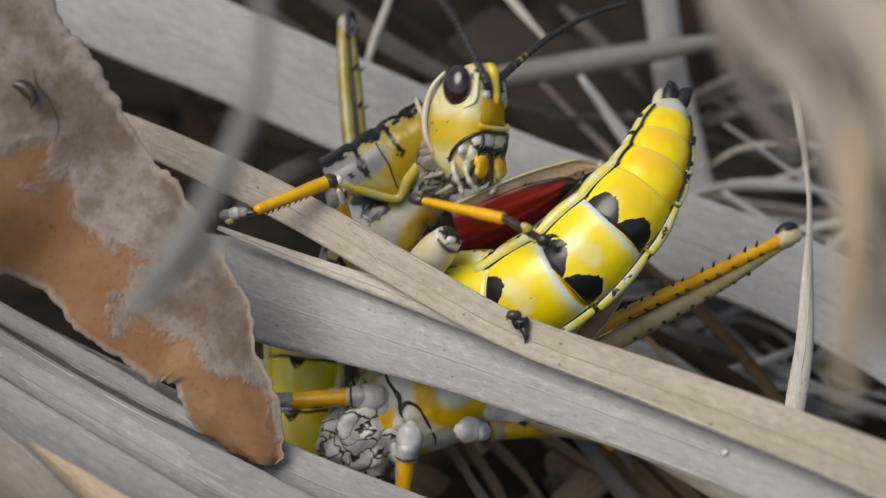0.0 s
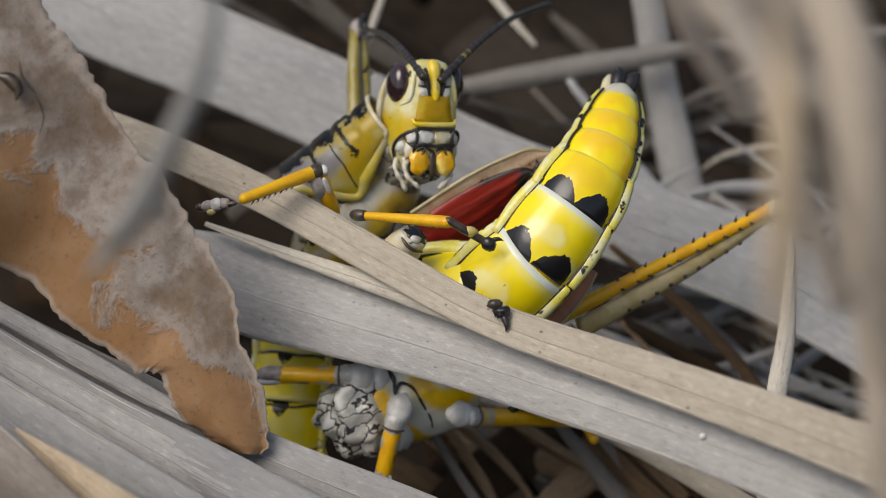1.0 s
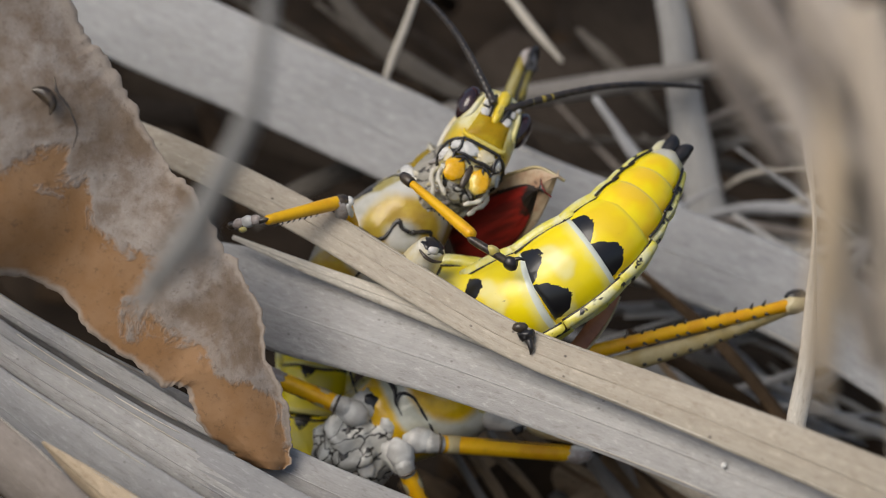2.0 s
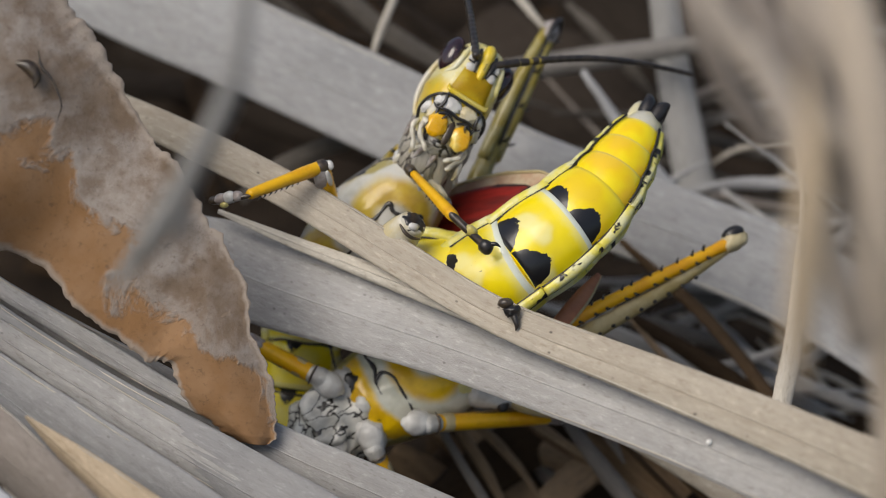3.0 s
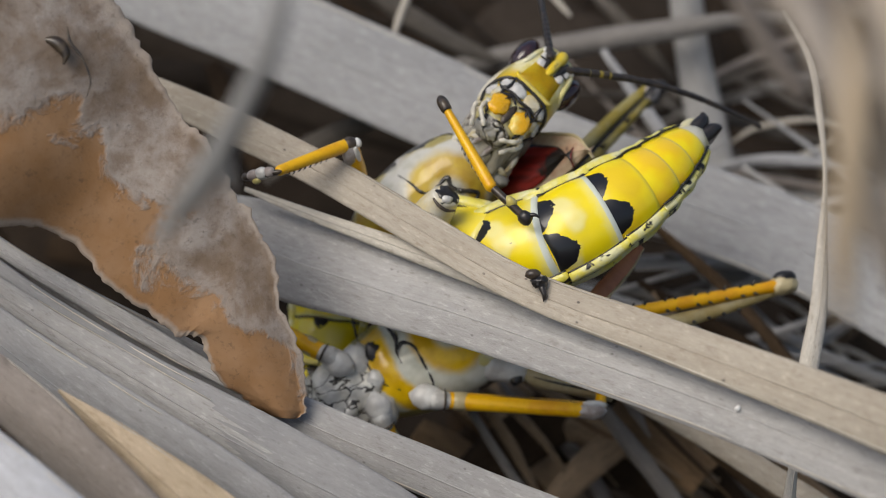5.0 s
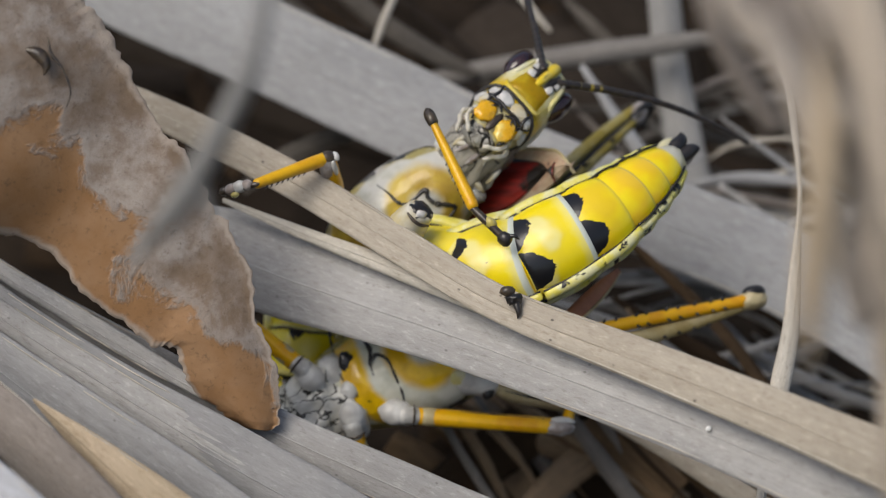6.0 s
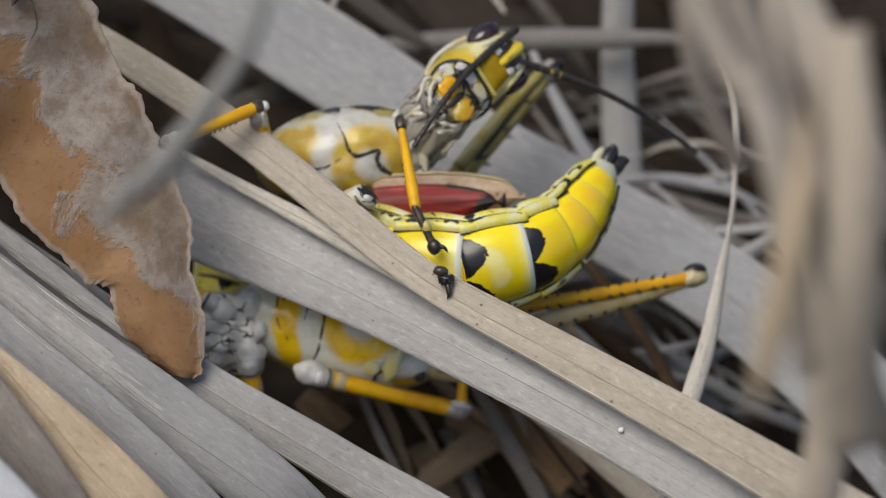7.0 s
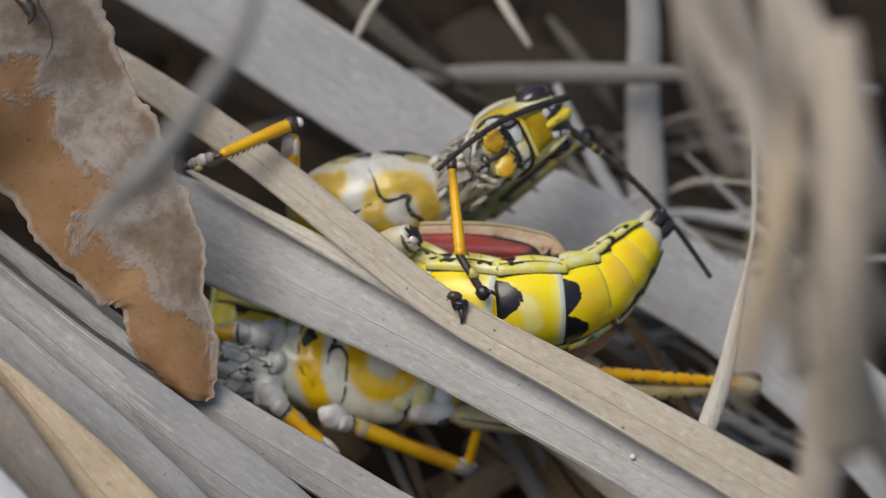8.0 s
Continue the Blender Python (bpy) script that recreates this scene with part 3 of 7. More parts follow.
# ---------------------------------------------------------------- ground
def make_ground():
    bm = bmesh.new()
    bmesh.ops.create_grid(bm, x_segments=60, y_segments=60, size=0.6)
    for v in bm.verts:
        v.co.z = 0.004 * noise.fractal(v.co * 14, 1.0, 2.0, 4) - 0.004
    rim = [e for e in bm.edges if e.is_boundary]
    far = bmesh.ops.extrude_edge_only(bm, edges=rim)["geom"]
    for v in far:
        if isinstance(v, bmesh.types.BMVert):
            v.co.x, v.co.y = v.co.x * 800, v.co.y * 800
    ob = mesh_object("ground", bm, SOIL)
    tagged(ob, "dark bare soil under dead grass", "ground", kind="structure")


make_ground()

# ---------------------------------------------------------------- grass blades
blade("reed", [(*(-44.4, 18.8, -14), 3.4, 0), (*(-29.4, 12.4, -4), 3.9, 8), (*(-16.8, 6.1, 0.3), 4.2, 10), (*(-5.2, -0.7, 6.2), 4.2, 10), (*(5.8, -6.9, 13), 4.0, 8), (*(20.3, -12.3, 22.6), 4.6, 6), (*(34.7, -17.7, 33), 5.2, 4), (*(48.9, -23.5, 46), 6.0, 0), (*(65.4, -30.4, 54), 6.0, 0), (110, -68, 30, 6, 0), (125, -110, -10, 5, 0)],
      BEIGE, "long beige dead grass blade lying on a wider blade", "blades over the grasshoppers", camber=0.10, seed=3)
wide_reed = blade("reed", [(*(-31.7, 2, -8), 5.0, 0), (*(-22.9, -2.4, -4), 10.5, 0), (*(-11.7, -6.3, 2), 9.0, 2), (*(-0.2, -9.9, 7.4), 7.6, 4), (*(13, -14.4, 16), 6.8, 6), (*(27.3, -19.4, 25.2), 6.8, 4), (*(43.6, -25.8, 36.5), 7.6, 0), (*(62.3, -33.1, 46), 7.6, 0), (102, -74, 26, 7, 0), (115, -112, -6, 6, 0)],
      GREY, "wide grey dead grass blade with a folded upper edge", "blades over the grasshoppers", fold=0.10, camber=0.06, ribs=9, seed=5)
blade("reed", [(*(-25.8, 4.2, -4), 0.5, 0), (*(-16.8, 0.7, 0.4), 1.4, -6), (*(-5.2, -3.5, 5.8), 2.2, -6), (*(4.6, -7.3, 12), 2.2, -6), (*(12.9, -11.2, 18), 1.2, 0)],
      STRAW, "narrow pale torn grass strip along a wider blade", "blades over the grasshoppers", camber=0.2, ribs=3, across=8, thick=0.3, seed=7)
blade("reed", [(*(-63.3, 46.2, -42), 12, -6), (*(-43.5, 33.7, -38), 12.6, -4), (*(-25.6, 25.4, -34), 11.8, -2), (*(-6.5, 16.6, -31), 11.8, 2), (*(8.2, 9.8, -29), 11.2, 6), (*(25.5, 3.3, -26), 10.8, 10), (*(43.7, -4.5, -22), 11.0, 12), (*(68, -21.3, -14), 12, 0), (102, -62, -20, 11, 0), (130, -96, -34, 8, 0)],
      ASH, "broad silvery dead grass blade behind the insects", "blades behind the grasshoppers", camber=0.05, ribs=11, across=26, seed=9)
part("speck", ball_bm((0.32, 0.3, 0.22), (27.2, -19.2, 26), 0.3, 3, 2), SNOW, wide_reed, "tiny white speck")
# fan of blades under the leaf
blade("reed", [(*(-63.6, 4.5, 2), 3, 8), (*(-49.3, -5.3, 4), 3.6, 8), (*(-33.2, -13.9, 7), 4.4, 6), (*(-17.5, -21.7, 9), 4.8, 4), (*(-1.5, -28.5, 10), 5.4, 0), (*(22.5, -39.9, 10), 6, 0), (55, -88, -46, 5, 0)],
      GREY, "grey dead grass blade under the broken leaf", "fan of blades below the leaf", camber=0.16, seed=11)
blade("reed", [(*(-65.6, 3.8, 4), 4, -4), (*(-49.6, -8.3, 9), 5.2, -6), (*(-35.5, -17.3, 13), 6.6, -6), (*(-21.9, -24.6, 16), 7.6, -4), (*(-5, -34, 18), 7, 0), (30, -86, -50, 6, 0)],
      COOL, "silvery dead grass blade with a shaded fold", "fan of blades below the leaf", fold=0.12, camber=0.08, ribs=9, seed=13)
blade("reed", [(*(-63.6, -2.4, 10), 4, 0), (*(-49, -13.2, 16), 6.0, -8), (*(-37.6, -20.7, 20), 7.5, -8), (*(-26.7, -27.6, 22), 8, -4), (*(-13.2, -37.6, 22), 7, 0), (12, -88, -44, 6, 0)],
      COOL, "dull silvery grass blade in the fan", "fan of blades below the leaf", camber=0.12, seed=15)
blade("reed", [(-42.3, -17.0, 27, 0.3, 0), (-37.6, -20.7, 28, 2.5, 0), (-33.3, -24.2, 29, 4.2, 0), (-27.7, -29.0, 29.5, 6.2, 0), (-19.9, -35.6, 29.5, 6.5, 0), (6, -86, -36, 4, 0)],
      FAWN, "pale tan dead grass blade widening downward", "fan of blades below the leaf", camber=0.16, seed=17)
blade("reed", [(-58.6, -8.3, 26, 4.5, 0), (-47.0, -17.5, 29, 5.8, -6), (-40.6, -22.8, 31, 6, -6), (-34.7, -28.4, 32, 6, 0), (-27.7, -35.6, 32, 5, 0)],
      MUTED, "brownish grey strip in the fan of blades", "fan of blades below the leaf", camber=0.2, ribs=5, across=14, thick=0.35, seed=65)
blade("reed", [(-58.6, -14.8, 36, 5, 0), (-46.8, -23.2, 42, 6.5, 4), (-38.6, -29.7, 44, 6.8, 4), (-30.2, -36.7, 44, 6.5, 0), (-14, -90, -30, 5, 0)],
      FROST, "whitish grass blade near the lens", "fan of blades below the leaf", camber=0.2, seed=19)
blade("reed", [(*(-64.8, 5.7, 5), 1.6, 0), (*(-48.6, -4.4, 8), 2.0, -14), (*(-37.8, -10.5, 10), 2.3, -14), (*(-27.8, -16.2, 11), 1.8, -10), (*(-19.2, -20.8, 11), 0.8, 0)],
      GREY, "narrow pale strip on the fan of blades", "fan of blades below the leaf", camber=0.16, ribs=3, across=10, thick=0.25, seed=61)
blade("reed", [(*(-63.7, 0.7, 7), 2.4, 0), (*(-48.1, -9.3, 10.6), 3.0, 10), (*(-33.6, -17.8, 13.8), 3.6, 10), (*(-18.9, -26.1, 16.4), 4.0, 6), (*(-5, -34.1, 17.4), 4, 0), (28, -80, -20, 3, 0)],
      GREY, "narrow grey strip lying on the fan of blades", "fan of blades below the leaf", camber=0.10, ribs=4, across=12, thick=0.25, seed=63)
# stems to the right
blade("straw", [(*(39.0, 26.5, -26), 0.5, 0), (*(41.4, 19.9, -21), 0.8, 0), (*(41.7, 13.5, -16), 1.0, 20), (*(41.5, 5.3, -10), 0.9, 60), (*(40.6, -2.5, -6), 1.7, 30), (*(39.2, -10.1, 0), 2.1, 0), (*(37.2, -16.2, 6), 2.2, -10), (*(35.3, -25.3, 9), 1.3, 30), (*(34, -35.1, 9), 2.0, 0), (34, -78, -65, 2, 0)],
      STRAW, "pale twisted dry grass stem standing upright", category="straw", camber=0.3, ribs=3, across=8, thick=0.3, seed=21)
blade("straw", [(*(5.7, 37.5, -49), 1.0, 0), (*(9.8, 32.1, -48), 1.1, 0), (*(13.5, 27.6, -47), 0.5, 0)],
      STRAW, "short broken straw with a frayed end", category="straw", camber=0.4, ribs=2, across=6, count=24, thick=0.3, seed=23)
blade("straw", [(*(-4, 41.3, -44), 0.7, 0), (*(-6.9, 32.3, -42), 0.9, 0), (*(-8.9, 27.1, -41), 1.0, 0), (*(-9.8, 23.9, -40), 0.5, 0)],
      STRAW, "thin pale straw tip", category="straw", camber=0.4, ribs=2, across=6, count=24, thick=0.3, seed=25)
blade("straw", [(*(-13.9, 17.4, -52), 2.2, 0), (*(1.2, 21.9, -51), 2.7, 0), (*(16.2, 24.5, -50), 3.2, 0), (*(27.5, 26.2, -50), 2.8, 0), (*(38.8, 27.8, -51), 1.8, 0), (*(62, 28.9, -54), 2, 0)],
      TAUPE, "grey dry stem lying across behind the insects", category="straw", camber=0.5, ribs=4, across=10, thick=0.6, seed=27)
blade("straw", [(*(26.4, 45.9, -56), 4, 0), (*(29.1, 33.7, -56), 4.4, 0), (*(30.2, 24.5, -56), 4.6, 0), (*(32.1, 13.8, -55), 5.2, 0), (*(34.6, 0.1, -50), 4.6, 0), (*(35, -2.9, -46), 4.2, 0)],
      SLATE, "upright silvery dead stem behind the insects", category="straw", fold=0.2, camber=0.2, ribs=4, across=12, thick=0.6, seed=29)

# out-of-focus stalks near the lens
def near_stalk(points, width, material, seed, taper=(0.8, 1.0, 1.0, 0.9, 0.8, 0.6)):
    rows = [(*p, width * k, 15 * math.sin(seed + i)) for i, (p, k) in enumerate(zip(points, taper))]
    blade("grass_stalk", rows, material, "dry bent grass stalk close to the lens", "stalks close to the lens", "grass stalk", camber=0.4, ribs=4, across=12, count=40, thick=0.6, seed=seed)


near_stalk([(17.0, 23.7, 108), (22.6, 15, 108), (27.0, 8.3, 108), (31.6, 0.8, 106), (36.7, -8.2, 100), (95, -60, 40)], 3.2, TAN, 31)
near_stalk([(18.4, 23.2, 112), (23.8, 13.5, 112), (27.9, 7.8, 110), (34.2, 0.8, 106), (98, -40, 60)], 2.8, MUTED, 33)
near_stalk([(23.8, 21.6, 112), (28.4, 13.9, 112), (34.6, 7.1, 108), (100, 10, 80)], 4.0, TAN, 35)
near_stalk([(21.4, 12.6, 136), (22, 9, 136), (22.1, 4.7, 136), (21.9, 0, 135), (21.7, -4, 134), (21.7, -7.4, 133)], 2.2, FAWN, 37, (0.1, 0.6, 1.0, 1.0, 0.7, 0.1))
near_stalk([(17.6, 22.6, 98), (19.4, 16.7, 98), (21.7, 12.6, 97), (24.5, 8.7, 96)], 1.8, MUTED, 39)
near_stalk([(28.9, 9.7, 104), (31.3, 0, 104), (32.9, -8.9, 102), (35.3, -21.9, 96), (85, -80, 40)], 3.4, SAND, 41)
near_stalk([(20.5, 14.9, 118), (23.3, 9, 118), (25.7, 2.3, 116), (28.8, -5.4, 112)], 2.0, TAN, 47)
near_stalk([(26, 18.2, 122), (28.2, 8.8, 122), (29.7, 0.8, 120), (33, -10, 112)], 3.8, SAND, 49)
near_stalk([(15.3, 21.1, 116), (20.2, 14.4, 116), (25.9, 9.1, 116), (31.1, 5.4, 114)], 2.2, TAN, 53)
near_stalk([(21.8, 23.3, 92), (26.1, 13.8, 92), (29.7, 7.8, 91), (34.6, 0.5, 88)], 1.3, TAUPE, 55)
near_stalk([(24.3, 23.7, 96), (27.7, 14.4, 96), (30.4, 8.5, 95), (34.7, 1.8, 92)], 1.6, TAN, 57)
near_stalk([(27.5, 21.5, 100), (29.6, 13.3, 100), (30.8, 5.8, 100), (32.8, -3.3, 98)], 1.8, TAN, 59)


# ---------------------------------------------------------------- the broken leaf and the twig before it
def crumbled(points, count, rough, seed):
    """An edge through points, broken unevenly."""
    line = [Vector(q) for q in curve_points(points, count)]
    out = []
    for i, p in enumerate(line):
        along = (line[min(i + 1, count - 1)] - line[max(i - 1, 0)]).normalized()
        off = along.cross(Vector((0, 0, 1)))
        wob = 0.7 * noise.noise(p * 0.3 + Vector((seed, 0, 0))) + 0.45 * noise.noise(p * 0.95) + 0.28 * noise.noise(p * 2.7)
        out.append(p + off * wob * rough)
    return out


def make_leaf():
    """A stiff curled piece of dead leaf with a crumbling outline."""
    count, cols = 150, 44
    left_line = [(-67.6, 39.3, 34), (-63.3, 19.4, 31), (-54.1, 0.9, 26), (-43.8, -0.9, 19), (-38.7, -6.4, 17), (-34.4, -9.3, 15.5), (-31.4, -12.0, 14), (-30.6, -11.8, 14), (-29.0, -12.3, 13.5), (-28.1, -15.1, 12.5), (-24.4, -19.1, 11), (-22.1, -20.8, 10)]
    right_line = [(-44.3, 40.6, 26), (-38.9, 26, 21), (-35.6, 20.9, 19), (-32, 13.5, 17), (-28.1, 9, 15.5), (-25.1, 3.6, 14), (-21.8, -2.1, 13), (-20.1, -9.1, 12), (-18.2, -15.3, 10.5), (-18, -19.3, 10), (-18.6, -21.2, 10)]
    left, right = crumbled(left_line, count, 0.9, 3), crumbled(right_line, count, 1.0, 8)
    smooth_left, smooth_right = crumbled(left_line, count, 0.0, 3), crumbled(right_line, count, 0.0, 8)
    bm = bmesh.new()
    grid, uvs = [], []
    for i in range(count):
        a, b, base_a, base_b = left[i], right[i], smooth_left[i], smooth_right[i]
        top, low, uv = [], [], []
        for j in range(cols + 1):
            g = j / cols
            q = base_a.lerp(base_b, g) + (a - base_a) * max(0.0, 1 - g * 4) ** 2 + (b - base_b) * max(0.0, 1 - (1 - g) * 4) ** 2
            q.z += 1.6 * math.sin(math.pi * g) + 0.9 * noise.noise(q * 0.09) + 0.09 * noise.noise(q * 0.35) + 0.05 * noise.noise(q * 1.5)
            q.z += 0.7 * max(0.0, (g - 0.88) / 0.12) ** 2
            edge = min(g, 1 - g, (count - 1 - i) / count) * 12
            t = 0.75 * min(1, 0.35 + edge)
            top.append((q + Vector((0, 0, t / 2))) * 0.001)
            low.append((q - Vector((0, 0, t / 2))) * 0.001)
            uv.append((g, i / count))
        grid.append(top + low[::-1])
        uvs.append(uv + uv[::-1] + [uv[0]])
    rows = sheet(bm, grid, True, uvs)
    bm.faces.new(rows[0])
    bm.faces.new(rows[-1][::-1])
    leaf = mesh_object("dead_leaf", bm, LEAF)
    leaf.matrix_world = SLOPE
    tagged(leaf, "broken brown dead leaf with flaking pale skin", "leaf")
    # torn crack
    at = Vector((-42.9, 18.2, 24.4))
    part("tear", tube_bm([(at.x - 3.4, at.y + 0.6, at.z - 0.05, 0.1), (at.x - 1.4, at.y + 0.9, at.z - 0.1, 0.25), (at.x + 0.2, at.y + 0.5, at.z - 0.35, 0.7), (at.x + 1.0, at.y - 0.6, at.z - 0.25, 0.5), (at.x + 0.8, at.y - 1.7, at.z - 0.1, 0.08)], 8, 26, 1.0), HORN, leaf, "dark torn crack in the leaf")
    part("crack", tube_bm([(at.x + 1.2, at.y + 2.2, at.z - 0.1, 0.05), (at.x + 1.5, at.y + 0.6, at.z - 0.12, 0.2), (at.x + 2.6, at.y - 0.8, at.z - 0.1, 0.14), (at.x + 3.6, at.y - 3.4, at.z - 0.1, 0.1), (at.x + 3.2, at.y - 5.0, at.z - 0.1, 0.04)], 7, 24), HORN, leaf, "thin dark crack of the leaf skin")


make_leaf()
bm = tube_bm([(*(-12.7, 23.2, 112), 0.8), (*(-13, 17, 112), 0.85), (*(-13.9, 12, 112), 1.05), (*(-16.1, 7.5, 110), 1.25), (*(-19.3, 2.4, 106), 1.5), (*(-21.2, 0.4, 103), 1.0)], 10, 40, 0.7)
twig = mesh_object("twig", bm, SLATE)
twig.matrix_world = SLOPE
tagged(twig, "thin bent grey twig close to the lens", "twig")
part("broken_end", tube_bm([(*(-20.7, 0.9, 103.6), 1.1), (*(-22.3, -0.6, 101.5), 0.8), (*(-23.9, -2.1, 100), 0.25)], 9, 14, 0.6), SLATE, twig, "frayed broken end of the twig")
part("side_splinter", tube_bm([(*(-17.9, 4.4, 108), 0.5), (*(-17.4, 2.7, 107.6), 0.7), (*(-17.2, 1.2, 107), 0.2)], 8, 12, 0.6), SLATE, twig, "short splinter of the twig")


# ---------------------------------------------------------------- litter behind
def make_litter():
    """Dead leaves and grass lying deep behind: brown sheets coloured near black for the deep shade, grey strips and
    pale threads.
    """
    rng = random.Random(4)
    for k in range(46):
        u, v = rng.uniform(-95, 95), rng.uniform(-75, 85)
        w = rng.uniform(-120, -62)
        a = rng.uniform(-1.1, 0.5) if rng.random() < 0.75 else rng.uniform(-3, 3)
        length = rng.uniform(45, 110)
        d = Vector((math.cos(a), math.sin(a), rng.uniform(-0.35, 0.1))) * length / 2
        c = Vector((u, v, w))
        bend = Vector((0, 0, rng.uniform(2, 9)))
        wide = rng.choice((3, 5, 8, 13))
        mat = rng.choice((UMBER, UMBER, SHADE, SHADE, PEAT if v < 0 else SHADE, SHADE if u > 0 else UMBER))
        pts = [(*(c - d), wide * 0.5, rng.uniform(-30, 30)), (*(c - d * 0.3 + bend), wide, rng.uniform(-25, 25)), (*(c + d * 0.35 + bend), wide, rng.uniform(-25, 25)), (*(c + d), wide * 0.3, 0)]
        blade("withered_reed", pts, mat, "brown rotting grass blade in the litter, deep shade in its colour", "litter behind the blades", "dead reed", camber=0.2, ribs=5, across=8, count=20, ragged=0.12, seed=100 + k)


make_litter()

blade("withered_reed", [(*(13.1, -16.7, -14), 3, 0), (*(26.3, -23.9, -12), 3.2, 10), (*(34.1, -29, -10), 3.0, 10), (*(46, -37.6, -10), 3, 0), (42, -70, -78, 3, 0)],
      BEIGE, "narrow beige grass blade below the wide one", "litter behind the blades", camber=0.2, seed=51)


def make_threads():
    """Thin pale root threads in the dark behind the stems."""
    rng = random.Random(11)
    starts = [(27, -8.4, -44), (30.1, -11, -46), (35.7, -2.2, -50), (38.5, -8.9, -48), (31.8, 8.5, -56), (34.8, 10.8, -56), (40.5, -11.8, -46), (26.1, -4.3, -42), (45.7, -14.8, -46), (36.9, 4.6, -54), (29.2, -14.7, -44), (41.5, -19.3, -48)]
    for k, p in enumerate(starts):
        a = rng.uniform(-0.55, 0.35)
        p = Vector(p)
        pts = []
        for i in range(6):
            pts.append((*p, 0.28 + 0.16 * rng.random() if 0 < i < 5 else 0.1))
            a += rng.uniform(-0.35, 0.35)
            p = p + Vector((math.cos(a), math.sin(a), rng.uniform(-0.25, 0.2))) * rng.uniform(3.2, 5.2)
        ob = mesh_object("root_thread", tube_bm(pts, 6, 26), STRAW)
        ob.matrix_world = SLOPE
        tagged(ob, "thin pale dry root thread in the litter", "root", "threads in the litter")


make_threads()


def make_strands(seed, count, u, v, w, angle, widths, mats, label):
    """Thin dry strips strewn over a stretch of the thicket's depth."""
    rng = random.Random(seed)
    for k in range(count):
        c = Vector((rng.uniform(*u), rng.uniform(*v), rng.uniform(*w)))
        a = radians(rng.uniform(*angle))
        d = Vector((math.cos(a), math.sin(a), rng.uniform(-0.25, 0.15))) * rng.uniform(9, 22)
        bend = Vector((-d.y, d.x, 0)) * rng.uniform(-0.16, 0.16) + Vector((0, 0, rng.uniform(0, 2)))
        wide = rng.uniform(*widths)
        pts = [(*(c - d), wide * 0.4, rng.uniform(-40, 40)), (*(c - d * 0.3 + bend), wide, rng.uniform(-40, 40)), (*(c + d * 0.35 + bend), wide * 0.9, rng.uniform(-40, 40)), (*(c + d), wide * 0.15, 0)]
        blade("grass_strip", pts, rng.choice(mats), label, "strips in the litter", "dead grass", camber=0.3, ribs=3, across=6, count=24, thick=0.25, ragged=0.15, seed=seed * 50 + k)


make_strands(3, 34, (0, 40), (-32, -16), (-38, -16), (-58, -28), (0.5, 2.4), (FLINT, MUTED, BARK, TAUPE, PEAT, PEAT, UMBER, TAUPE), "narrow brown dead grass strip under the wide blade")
make_strands(5, 30, (26, 54), (-18, 8), (-52, -30), (-50, 40), (0.7, 2.3), (ASH, ASH, TAUPE, GREY, GREY, GREY, MUTED), "narrow grey dead grass strip in the litter")
# GLOOM, SHADE and UMBER strips: the dimness of the depth is in their colour
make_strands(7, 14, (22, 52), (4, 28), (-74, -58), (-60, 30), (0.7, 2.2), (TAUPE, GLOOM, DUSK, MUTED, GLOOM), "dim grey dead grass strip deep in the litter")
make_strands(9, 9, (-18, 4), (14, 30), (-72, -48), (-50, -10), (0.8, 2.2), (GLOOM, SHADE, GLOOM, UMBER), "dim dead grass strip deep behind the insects")

